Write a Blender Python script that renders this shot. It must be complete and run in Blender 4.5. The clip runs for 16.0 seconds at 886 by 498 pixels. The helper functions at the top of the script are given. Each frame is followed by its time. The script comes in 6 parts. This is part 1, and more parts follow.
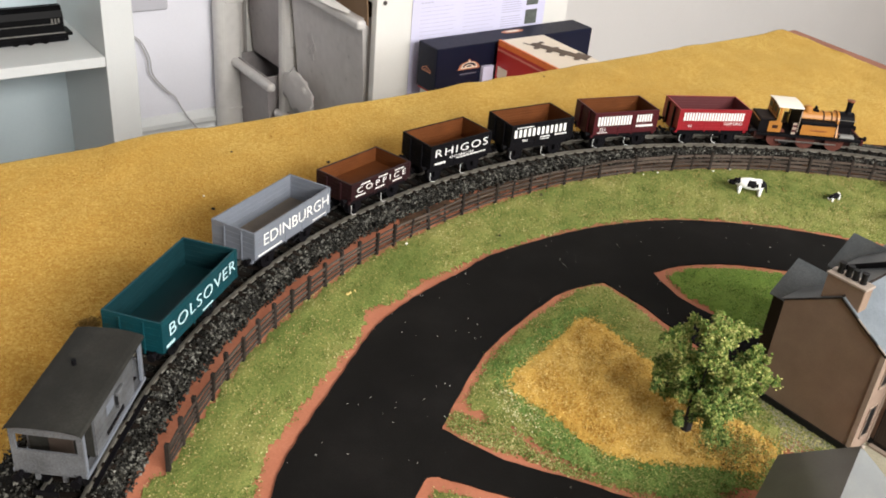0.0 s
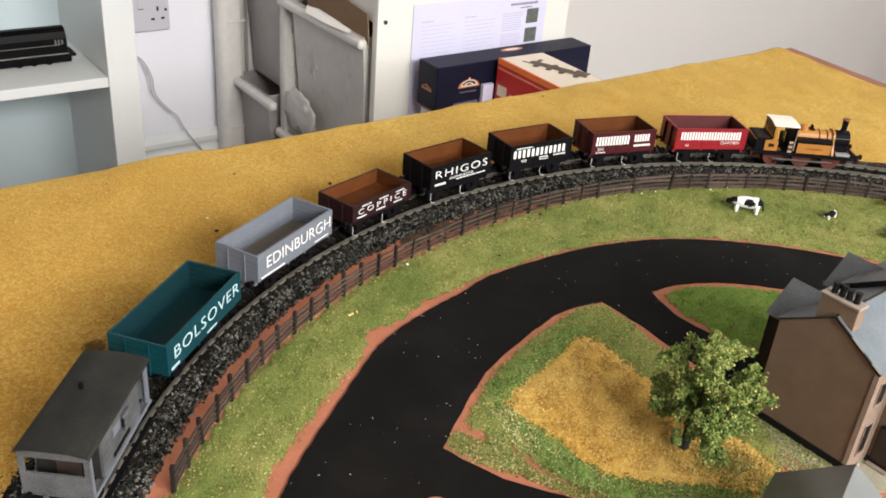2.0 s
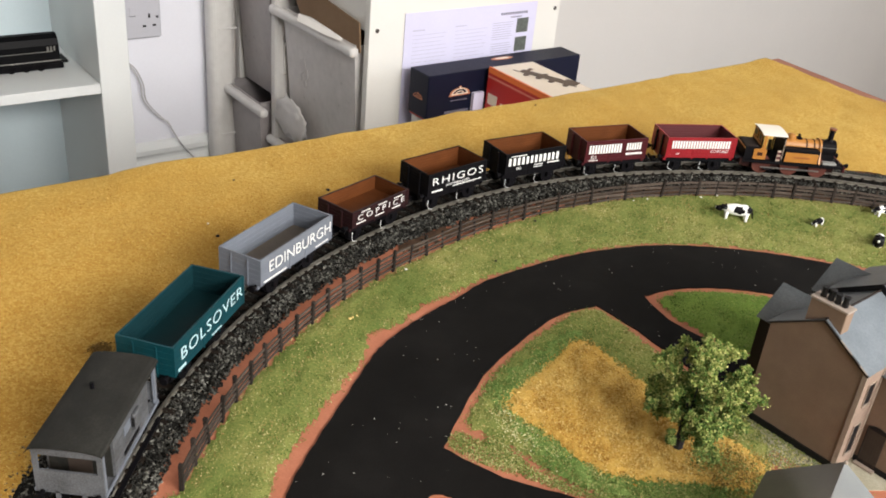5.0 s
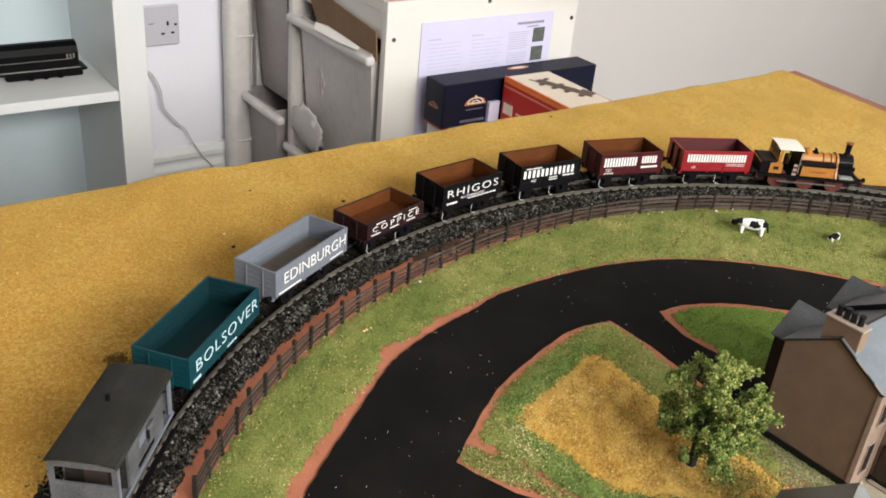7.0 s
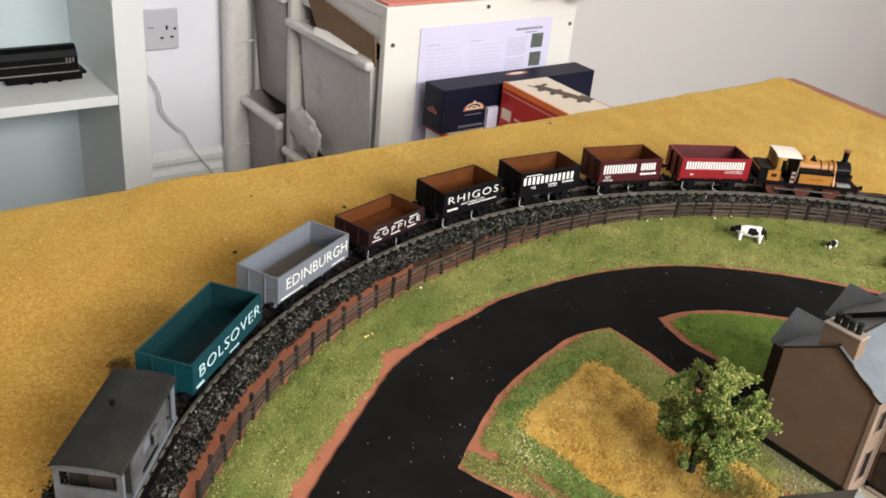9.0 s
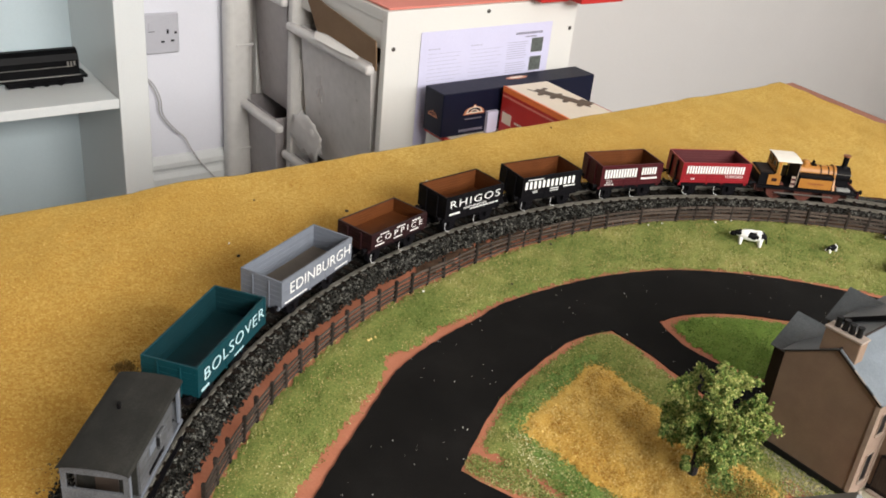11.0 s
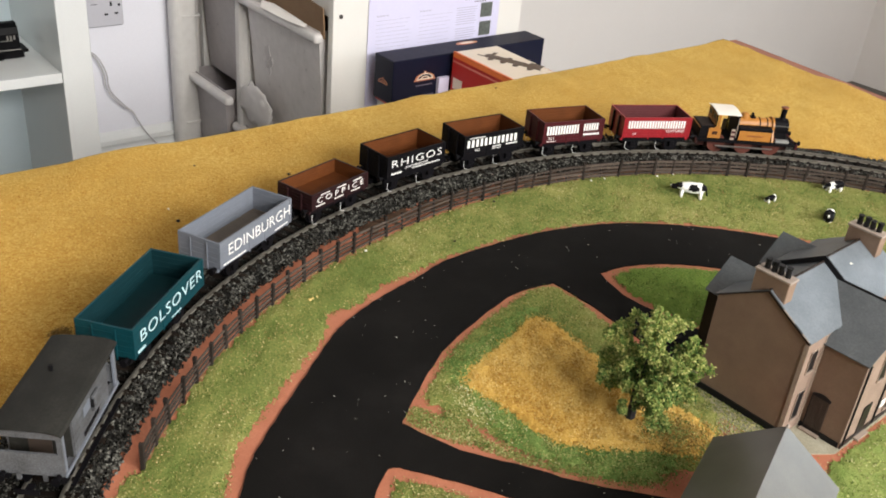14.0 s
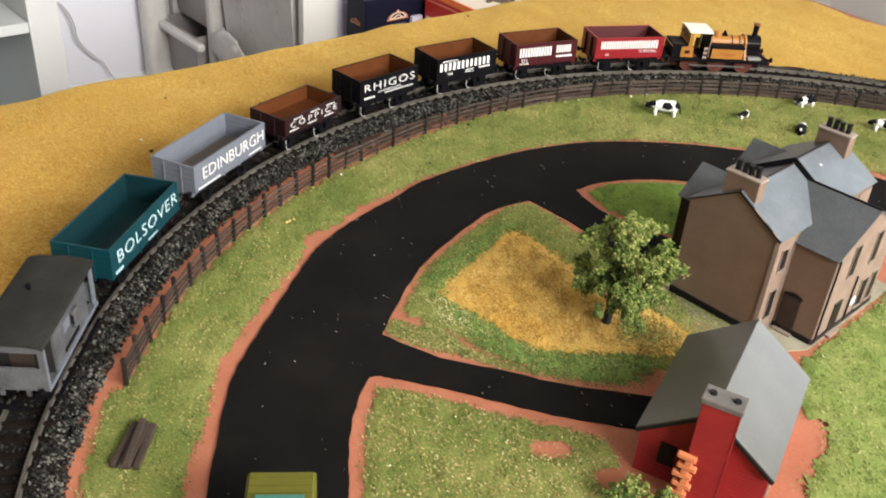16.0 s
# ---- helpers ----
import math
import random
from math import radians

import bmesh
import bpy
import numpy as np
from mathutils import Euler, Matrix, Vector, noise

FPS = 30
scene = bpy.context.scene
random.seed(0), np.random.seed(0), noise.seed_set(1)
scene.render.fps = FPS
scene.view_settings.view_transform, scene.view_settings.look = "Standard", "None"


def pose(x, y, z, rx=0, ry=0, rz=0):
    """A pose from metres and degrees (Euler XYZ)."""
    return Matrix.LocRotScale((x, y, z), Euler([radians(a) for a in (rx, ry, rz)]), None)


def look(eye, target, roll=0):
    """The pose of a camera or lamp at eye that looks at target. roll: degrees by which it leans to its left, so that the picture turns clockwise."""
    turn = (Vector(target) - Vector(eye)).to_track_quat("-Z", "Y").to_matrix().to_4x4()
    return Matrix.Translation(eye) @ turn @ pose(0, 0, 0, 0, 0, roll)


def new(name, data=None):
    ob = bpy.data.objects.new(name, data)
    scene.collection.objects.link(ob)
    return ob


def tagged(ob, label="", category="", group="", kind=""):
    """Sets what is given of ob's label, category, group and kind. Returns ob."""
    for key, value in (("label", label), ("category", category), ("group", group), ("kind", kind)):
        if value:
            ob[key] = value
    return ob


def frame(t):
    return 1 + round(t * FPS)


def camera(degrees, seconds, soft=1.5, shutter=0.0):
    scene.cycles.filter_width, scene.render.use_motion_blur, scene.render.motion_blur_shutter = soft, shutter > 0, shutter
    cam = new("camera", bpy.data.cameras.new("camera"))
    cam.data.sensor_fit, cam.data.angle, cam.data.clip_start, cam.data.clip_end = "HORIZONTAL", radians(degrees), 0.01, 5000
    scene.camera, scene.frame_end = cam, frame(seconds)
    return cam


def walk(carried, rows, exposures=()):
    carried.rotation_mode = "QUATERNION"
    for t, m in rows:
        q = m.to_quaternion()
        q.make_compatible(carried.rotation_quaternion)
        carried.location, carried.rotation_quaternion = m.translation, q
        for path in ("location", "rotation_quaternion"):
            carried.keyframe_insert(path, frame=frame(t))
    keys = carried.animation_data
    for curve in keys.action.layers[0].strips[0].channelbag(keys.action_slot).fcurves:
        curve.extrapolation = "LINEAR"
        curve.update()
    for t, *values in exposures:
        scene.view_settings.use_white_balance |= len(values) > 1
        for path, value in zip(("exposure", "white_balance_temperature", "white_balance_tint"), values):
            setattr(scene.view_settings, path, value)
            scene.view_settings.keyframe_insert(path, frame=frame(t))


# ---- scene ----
cam = camera(51.17, 16.0, soft=1.8, shutter=0.5)
ROWS = [
    (0, 0.0000, 0.0000, 0.2914, 2.200, -30.069, -4.816),
    (0.5, 0.0015, -0.0005, 0.2928, 2.277, -29.818, -4.900),
    (1, -0.0002, -0.0013, 0.2952, 2.568, -29.594, -4.700),
    (1.5, -0.0006, -0.0041, 0.2984, 2.467, -29.214, -4.496),
    (2, 0.0004, -0.0047, 0.2982, 2.126, -29.139, -4.473),
    (2.5, -0.0007, -0.0051, 0.2996, 1.928, -29.054, -4.652),
    (3, -0.0029, -0.0076, 0.2983, 1.791, -28.904, -4.786),
    (3.5, -0.0018, -0.0136, 0.3016, 1.214, -28.603, -4.854),
    (4, -0.0055, -0.0165, 0.3000, 1.014, -28.626, -5.014),
    (6.5, -0.0070, -0.0146, 0.3056, 2.443, -28.407, -4.991),
    (7, -0.0070, -0.0152, 0.3061, 2.494, -28.293, -5.009),
    (7.5, -0.0089, -0.0158, 0.3082, 2.565, -28.255, -5.027),
    (8, -0.0102, -0.0149, 0.3060, 2.466, -28.396, -5.195),
    (8.5, -0.0097, -0.0163, 0.3075, 2.418, -28.229, -5.249),
    (11, -0.0121, -0.0206, 0.3104, 2.368, -27.819, -5.342),
    (11.5, -0.0142, -0.0217, 0.3097, 2.324, -27.875, -5.287),
    (12, -0.0105, -0.0218, 0.3086, 2.020, -28.051, -5.247),
    (12.5, -0.0058, -0.0210, 0.3076, 1.689, -28.264, -5.218),
    (13, -0.0031, -0.0214, 0.3073, 1.226, -28.721, -5.250),
    (13.5, 0.0005, -0.0218, 0.3042, 0.344, -29.108, -5.261),
    (14, 0.0024, -0.0255, 0.3034, -0.484, -29.254, -4.950),
    (14.5, 0.0038, -0.0294, 0.2998, -1.153, -29.705, -4.464),
    (15, 0.0046, -0.0344, 0.2975, -1.861, -30.204, -4.065),
    (15.5, -0.0009, -0.0376, 0.2932, -1.980, -30.917, -3.847),
    (16, 0.0068, -0.0382, 0.2878, -2.428, -32.117, -3.862),
]
EXPOSURES = [(0.0, 0.11), (4.0, 0.08), (7.0, 0.0), (12.0, -0.04), (14.5, 0.06), (16.0, 0.18)]
walk(cam, [(t, pose(x, y, z, 90 + pitch, roll, yaw)) for t, x, y, z, yaw, pitch, roll in ROWS], EXPOSURES)

# ---- room frame: u runs along the far edge of the baseboard, v away from it ----
ROOM = pose(0, 0, 0, 0, 0, 37.6)
FLOOR_Z, CEIL_Z = -0.88, 1.58
WALL_V, WALL_U0, WALL_U1, WALL_V0 = 1.88, -3.0, 3.9, -1.9
SIDE_WIN = (-1.15, 0.35, 0.10, 1.30)         # window in the wall at WALL_U1: v0, v1, z0, z1
WIN = (-0.50, 1.45, 0.72, 1.50)              # window in the wall at WALL_V0: u0, u1, z0, z1

# ---- light: sky outside, the window's daylight, a weak sun kept behind cloud ----
world = bpy.data.worlds.new("sky")
scene.world = world
world.use_nodes = True
wn = world.node_tree.nodes
sky = wn.new("ShaderNodeTexSky")
sky.sky_type = "NISHITA"
sky.sun_disc = False
sky.sun_elevation = radians(40)
sky.sun_rotation = radians(120)
world.node_tree.links.new(sky.outputs[0], wn["Background"].inputs[0])
wn["Background"].inputs[1].default_value = 0.10


def area_lamp(name, m, sx, sy, watts, colour):
    data = bpy.data.lights.new(name, "AREA")
    data.shape, data.size, data.size_y, data.energy, data.color = "RECTANGLE", sx, sy, watts, colour
    lamp = new(name, data)
    lamp.matrix_world = m
    return lamp


# daylight entering by the window opening
area_lamp("window_daylight", ROOM @ look(((WIN[0] + WIN[1]) / 2, WALL_V0 - 0.02, (WIN[2] + WIN[3]) / 2), ((WIN[0] + WIN[1]) / 2 - 0.1, 0.3, 0.1)),
          WIN[1] - WIN[0], WIN[3] - WIN[2], 135, (1.0, 0.965, 0.92))
area_lamp("side_window_daylight", ROOM @ look((WALL_U1 + 0.02, (SIDE_WIN[0] + SIDE_WIN[1]) / 2, (SIDE_WIN[2] + SIDE_WIN[3]) / 2), (0.5, 0.2, 0.1)),
          SIDE_WIN[1] - SIDE_WIN[0], SIDE_WIN[3] - SIDE_WIN[2], 27, (0.83, 0.92, 1.0))

# ---- materials ----
def surface(name, cols, scales=(60, 900), rough=0.7, bump=0.2, dist=0.0004, metal=0.0, spec=0.4, rnd="", rndamt=0.5, spots=None, detail=6, band=(0.3, 0.7), coarse=0.55, sheen=0.0):
    """Two noises blend the colours (coarse blotches, fine grain); rnd 'island' or 'object' varies piece by piece."""
    m = bpy.data.materials.new(name)
    m.use_nodes = True
    nt = m.node_tree
    N, L = nt.nodes, nt.links
    bsdf = N["Principled BSDF"]
    tc = N.new("ShaderNodeTexCoord")

    def noise_node(scale, det=detail, rg=0.6):
        n = N.new("ShaderNodeTexNoise")
        n.inputs["Scale"].default_value, n.inputs["Detail"].default_value, n.inputs["Roughness"].default_value = scale, det, rg
        L.new(tc.outputs["Object"], n.inputs["Vector"])
        return n

    big, fine = noise_node(scales[0]), noise_node(scales[1], 4)
    mixf = N.new("ShaderNodeMath")
    mixf.operation = "MULTIPLY_ADD"
    mixf.inputs[1].default_value = coarse
    half = N.new("ShaderNodeMath")
    half.operation = "MULTIPLY"
    half.inputs[1].default_value = 1 - coarse
    L.new(fine.outputs["Fac"], half.inputs[0])
    L.new(big.outputs["Fac"], mixf.inputs[0])
    L.new(half.outputs[0], mixf.inputs[2])
    fac = mixf.outputs[0]
    if rnd:
        if rnd == "island":
            r = N.new("ShaderNodeNewGeometry").outputs["Random Per Island"]
        else:
            r = N.new("ShaderNodeObjectInfo").outputs["Random"]
        cen = N.new("ShaderNodeMath")
        cen.operation = "MULTIPLY_ADD"
        cen.inputs[1].default_value, cen.inputs[2].default_value = rndamt, -rndamt / 2
        L.new(r, cen.inputs[0])
        add = N.new("ShaderNodeMath")
        add.operation = "ADD"
        L.new(fac, add.inputs[0])
        L.new(cen.outputs[0], add.inputs[1])
        fac = add.outputs[0]
    ramp = N.new("ShaderNodeValToRGB")
    L.new(fac, ramp.inputs[0])
    e = ramp.color_ramp.elements
    n = len(cols)
    lo, hi = band
    e[0].position, e[0].color = lo, (*cols[0], 1)
    e[1].position, e[1].color = hi, (*cols[-1], 1)
    for i in range(1, n - 1):
        k = e.new(lo + (hi - lo) * i / (n - 1))
        k.color = (*cols[i], 1)
    out = ramp.outputs[0]
    if spots:                                  # small flecks of another colour: colour, scale, threshold
        col, sc, thr = spots
        sp = noise_node(sc, 1, 0.4)
        st = N.new("ShaderNodeMapRange")
        st.inputs[1].default_value, st.inputs[2].default_value = thr, thr + 0.04
        L.new(sp.outputs["Fac"], st.inputs[0])
        mx = N.new("ShaderNodeMix")
        mx.data_type = "RGBA"
        L.new(st.outputs[0], mx.inputs["Factor"])
        L.new(out, mx.inputs["A"])
        mx.inputs["B"].default_value = (*col, 1)
        out = mx.outputs["Result"]
    L.new(out, bsdf.inputs["Base Color"])
    rr = N.new("ShaderNodeMapRange")
    rr.inputs[3].default_value, rr.inputs[4].default_value = max(0.02, rough - 0.12), min(1, rough + 0.12)
    L.new(fine.outputs["Fac"], rr.inputs[0])
    L.new(rr.outputs[0], bsdf.inputs["Roughness"])
    bsdf.inputs["Metallic"].default_value = metal
    bsdf.inputs["Specular IOR Level"].default_value = spec
    bsdf.inputs["Sheen Weight"].default_value, bsdf.inputs["Sheen Roughness"].default_value = sheen, 0.5
    bsdf.inputs["Sheen Tint"].default_value = (1.0, 0.88, 0.32, 1)
    if bump:
        b = N.new("ShaderNodeBump")
        b.inputs["Strength"].default_value, b.inputs["Distance"].default_value = bump, dist
        L.new(fine.outputs["Fac"], b.inputs["Height"])
        L.new(b.outputs[0], bsdf.inputs["Normal"])
    return m


def paint(name, c, rough=0.5, var=0.12, scales=(150, 2500), bump=0.06, **k):
    lo = tuple(v * (1 - var) for v in c)
    hi = tuple(min(1, v * (1 + var)) for v in c)
    return surface(name, [lo, c, hi], scales, rough, bump, 0.00015, **k)


MAT = {
    "earth": surface("earth_paint", [(0.30, 0.098, 0.052), (0.38, 0.135, 0.073), (0.46, 0.18, 0.105)], (35, 700), 0.75, 0.25),
    "mat": surface("straw_mat", [(0.276, 0.128, 0.018), (0.418, 0.236, 0.046), (0.55, 0.365, 0.100)], (9, 560), 0.95, 1.0, 0.001, spec=0.05, band=(0.33, 0.67), coarse=0.36, sheen=0.22, spots=((0.385, 0.205, 0.037), 260, 0.55)),
    "mat_fibre": surface("straw_fibre", [(0.29, 0.13, 0.020), (0.42, 0.225, 0.045), (0.54, 0.33, 0.08), (0.68, 0.48, 0.16)], (12, 500), 0.9, 0, spec=0.06, rnd="island", rndamt=0.5),
    "stain": surface("brown_stain", [(0.16, 0.10, 0.03), (0.22, 0.14, 0.045), (0.28, 0.18, 0.06)], (40, 600), 0.9, 0, spec=0.1, rnd="island", rndamt=0.4),
    "road": surface("black_road", [(0.0042, 0.0038, 0.0035), (0.0071, 0.0065, 0.006), (0.0142, 0.013, 0.012)], (22, 1200), 0.78, 0.25, 0.0003, spec=0.06),
    "grass": surface("green_flock", [(0.083, 0.126, 0.029), (0.166, 0.196, 0.052), (0.285, 0.262, 0.088)], (18, 900), 0.95, 0.8, 0.001, spec=0.08, band=(0.36, 0.64), sheen=0.08),
    "grass_blade": surface("green_flock_grain", [(0.066, 0.113, 0.021), (0.154, 0.190, 0.047), (0.290, 0.27, 0.090), (0.56, 0.50, 0.25)], (18, 500), 0.9, 0, spec=0.15, rnd="island", rndamt=0.36, band=(0.33, 0.72)),
    "bright_grass": surface("bright_green_flock", [(0.140, 0.205, 0.048), (0.215, 0.275, 0.076), (0.30, 0.34, 0.108)], (60, 900), 0.95, 0.8, 0.001, spec=0.08, band=(0.34, 0.66)),
    "bright_blade": surface("bright_green_grain", [(0.11, 0.175, 0.037), (0.20, 0.262, 0.072), (0.33, 0.355, 0.12), (0.62, 0.58, 0.33)], (60, 500), 0.9, 0, spec=0.15, rnd="island", rndamt=0.38, band=(0.34, 0.72)),
    "tan_blade": surface("tan_grain", [(0.26, 0.16, 0.06), (0.38, 0.27, 0.11), (0.55, 0.44, 0.22)], (60, 500), 0.9, 0, spec=0.1, rnd="island", rndamt=0.5),
    "pale_blade": surface("pale_straw_grain", [(0.42, 0.38, 0.17), (0.60, 0.54, 0.28), (0.82, 0.76, 0.50)], (60, 500), 0.85, 0, spec=0.2, rnd="island", rndamt=0.5),
    "dark_grass": surface("dark_green_flock", [(0.085, 0.160, 0.038), (0.145, 0.225, 0.058), (0.215, 0.285, 0.085)], (40, 800), 0.95, 0.8, 0.001, spec=0.1),
    "dark_blade": surface("dark_green_grain", [(0.070, 0.140, 0.030), (0.160, 0.240, 0.062), (0.31, 0.36, 0.125)], (40, 500), 0.9, 0, spec=0.1, rnd="island", rndamt=0.5),
    "lawn": surface("smooth_green_flock", [(0.085, 0.150, 0.024), (0.130, 0.208, 0.036), (0.185, 0.262, 0.054)], (30, 900), 0.95, 0.7, 0.0008, spec=0.1),
    "gold": surface("golden_flock", [(0.40, 0.225, 0.042), (0.545, 0.350, 0.086), (0.67, 0.47, 0.150)], (22, 700), 0.95, 0.8, 0.001, spec=0.08),
    "gold_blade": surface("golden_grain", [(0.35, 0.182, 0.032), (0.52, 0.328, 0.080), (0.74, 0.565, 0.22)], (22, 500), 0.9, 0, spec=0.12, rnd="island", rndamt=0.45),
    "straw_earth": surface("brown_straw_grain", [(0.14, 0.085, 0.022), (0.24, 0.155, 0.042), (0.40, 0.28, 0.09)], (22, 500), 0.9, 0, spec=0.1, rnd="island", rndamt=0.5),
    "bank": surface("brown_bank", [(0.05, 0.032, 0.022), (0.09, 0.055, 0.036), (0.15, 0.085, 0.05)], (60, 800), 0.95, 0.6, 0.0008, spec=0.1),
    "gravel": surface("grey_gravel", [(0.22, 0.205, 0.15), (0.32, 0.30, 0.225), (0.44, 0.415, 0.33)], (60, 1200), 0.9, 0.6, 0.0006, spec=0.15),
    "ballast": surface("coal_ballast", [(0.006, 0.0056, 0.0046), (0.014, 0.0132, 0.0108), (0.034, 0.0325, 0.027), (0.16, 0.158, 0.138)], (120, 900), 0.6, 0, spec=0.2, rnd="island", rndamt=0.42),
    "ballast_dark": surface("darker_ballast", [(0.004, 0.0036, 0.003), (0.008, 0.0074, 0.0062), (0.017, 0.016, 0.0135), (0.075, 0.073, 0.063)], (120, 900), 0.65, 0, spec=0.12, rnd="island", rndamt=0.42),
    "ballast_bed": surface("ballast_bed", [(0.004, 0.004, 0.0036), (0.009, 0.0086, 0.0078), (0.018, 0.0175, 0.016)], (300, 900), 0.9, 0.8, 0.001, spec=0.05),
    "sleeper": surface("dark_sleeper", [(0.006, 0.0045, 0.0035), (0.012, 0.009, 0.007), (0.022, 0.017, 0.013)], (200, 1500), 0.8, 0.3, 0.0003, spec=0.06, rnd="object", rndamt=0.3),
    "rail": surface("weathered_rail", [(0.13, 0.115, 0.09), (0.23, 0.215, 0.18), (0.42, 0.40, 0.36)], (90, 1500), 0.34, 0.1, 0.0001, metal=0.8),
    "fence": surface("brown_fence", [(0.014, 0.0105, 0.0085), (0.022, 0.017, 0.014), (0.034, 0.026, 0.022)], (200, 2000), 0.75, 0.3, 0.0002, spec=0.12, rnd="object", rndamt=0.25),
    "fence_rail": surface("grey_brown_rail", [(0.036, 0.027, 0.022), (0.056, 0.043, 0.035), (0.084, 0.065, 0.053)], (200, 2000), 0.75, 0.3, 0.0002, spec=0.12, rnd="object", rndamt=0.3),
    "brown_in": surface("brown_interior", [(0.062, 0.0185, 0.0045), (0.092, 0.028, 0.0068), (0.125, 0.041, 0.0105)], (60, 1500), 0.62, 0.12, 0.0002, spec=0.15),
    "black": paint("black_paint", (0.0045, 0.0042, 0.0052), 0.55, 0.3, spec=0.07),
    "maroon": paint("maroon_paint", (0.050, 0.0065, 0.009), 0.5, 0.2, spec=0.2),
    "dark_maroon": paint("dark_brown_paint", (0.018, 0.006, 0.007), 0.5, 0.2, spec=0.2),
    "red": paint("red_paint", (0.215, 0.0075, 0.013), 0.4, 0.14),
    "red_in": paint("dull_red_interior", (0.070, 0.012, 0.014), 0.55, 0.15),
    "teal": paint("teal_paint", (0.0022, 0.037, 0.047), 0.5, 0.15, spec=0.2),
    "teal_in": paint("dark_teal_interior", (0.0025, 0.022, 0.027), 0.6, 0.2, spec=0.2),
    "grey": paint("pale_grey_paint", (0.135, 0.150, 0.178), 0.5, 0.12),
    "grey_floor": paint("grey_brown_floor", (0.105, 0.088, 0.072), 0.65, 0.18),
    "van_grey": surface("van_grey_paint", [(0.046, 0.046, 0.045), (0.085, 0.088, 0.094), (0.125, 0.131, 0.142)], (55, 1200), 0.55, 0.1, 0.0002, spec=0.2, band=(0.36, 0.62)),
    "roof_dark": surface("sooty_roof_shaded_end", [(0.012, 0.0118, 0.0105), (0.020, 0.0195, 0.0172), (0.034, 0.033, 0.029)], (70, 900), 0.7, 0.15, 0.0002, spec=0.12),
    "white_letter": paint("white_lettering", (0.78, 0.78, 0.76), 0.5, 0.04),
    "pale_letter": paint("pale_lettering", (0.46, 0.64, 0.68), 0.5, 0.05),
    "ochre": paint("ochre_paint", (0.335, 0.140, 0.024), 0.42, 0.16, scales=(120, 1500)),
    "cab_white": paint("cab_roof_white", (0.74, 0.69, 0.62), 0.5, 0.06),
    "loco_red": paint("brown_red_underframe", (0.026, 0.0085, 0.0065), 0.6, 0.3, spec=0.12),
    "metal": paint("dull_metal", (0.30, 0.29, 0.27), 0.35, 0.2, metal=0.9),
    "wheel_red": paint("dull_red_wheel", (0.085, 0.028, 0.020), 0.6, 0.3, spec=0.15),
    "sheet_metal": paint("pale_grey_plate", (0.22, 0.22, 0.21), 0.45, 0.2),
    "copper": paint("copper_cap", (0.35, 0.13, 0.06), 0.35, 0.15, metal=0.8),
    "brown_wall": surface("brown_card_wall", [(0.153, 0.102, 0.070), (0.190, 0.130, 0.091), (0.232, 0.162, 0.116)], (60, 1400), 0.75, 0.25, 0.0003),
    "pink_wall": surface("pinkish_stone_wall", [(0.175, 0.122, 0.093), (0.23, 0.165, 0.128), (0.29, 0.213, 0.17)], (80, 1400), 0.75, 0.2, 0.0003),
    "cap_stone": paint("grubby_stone_trim", (0.30, 0.25, 0.21), 0.7, 0.2),
    "cream": paint("cream_trim", (0.29, 0.23, 0.185), 0.65, 0.25),
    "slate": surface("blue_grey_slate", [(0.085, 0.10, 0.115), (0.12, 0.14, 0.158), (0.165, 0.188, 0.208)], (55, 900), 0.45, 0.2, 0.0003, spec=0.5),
    # the same slate darkened, for slopes turned away from the light
    "shade_slate": surface("shade_slate", [(0.05, 0.056, 0.060), (0.078, 0.086, 0.092), (0.115, 0.125, 0.133)], (55, 900), 0.45, 0.2, 0.0003, spec=0.4),
    "pane": paint("dark_window", (0.010, 0.010, 0.011), 0.35, 0.2, spec=0.2),
    "door_brown": paint("dark_brown_door", (0.05, 0.037, 0.029), 0.6, 0.25, spec=0.2),
    "rear_brown": paint("blackish_brown", (0.022, 0.015, 0.012), 0.65, 0.25, spec=0.15),
    "brick_red": surface("red_brick_paint", [(0.20, 0.011, 0.012), (0.27, 0.016, 0.018), (0.33, 0.025, 0.026)], (70, 1800), 0.6, 0.3, 0.0003),
    "stone_grey": surface("grey_cement", [(0.085, 0.078, 0.072), (0.125, 0.116, 0.108), (0.17, 0.16, 0.15)], (120, 1500), 0.8, 0.3, 0.0003),
    "grey_tile": surface("grey_tiles", [(0.054, 0.049, 0.038), (0.076, 0.070, 0.055), (0.102, 0.095, 0.078)], (45, 900), 0.34, 0.12, 0.0003, spec=0.6),
    "orange": paint("orange_plastic", (0.62, 0.21, 0.09), 0.5, 0.12),
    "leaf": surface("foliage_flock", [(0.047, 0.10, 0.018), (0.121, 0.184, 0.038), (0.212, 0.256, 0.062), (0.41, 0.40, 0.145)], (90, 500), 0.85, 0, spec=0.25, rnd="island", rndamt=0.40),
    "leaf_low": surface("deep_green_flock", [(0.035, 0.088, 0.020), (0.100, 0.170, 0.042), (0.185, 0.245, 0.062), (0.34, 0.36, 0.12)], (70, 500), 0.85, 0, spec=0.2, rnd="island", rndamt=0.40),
    "bark": surface("black_bark", [(0.012, 0.011, 0.013), (0.022, 0.02, 0.022), (0.035, 0.03, 0.03)], (300, 2000), 0.85, 0.5, 0.0004),
    "white_bit": paint("white_pebble", (0.75, 0.73, 0.66), 0.8, 0.1),
    "dark_bit": paint("dark_crumb", (0.02, 0.014, 0.008), 0.9, 0.3),
    "lime": paint("olive_lime_paint", (0.095, 0.093, 0.007), 0.45, 0.15),
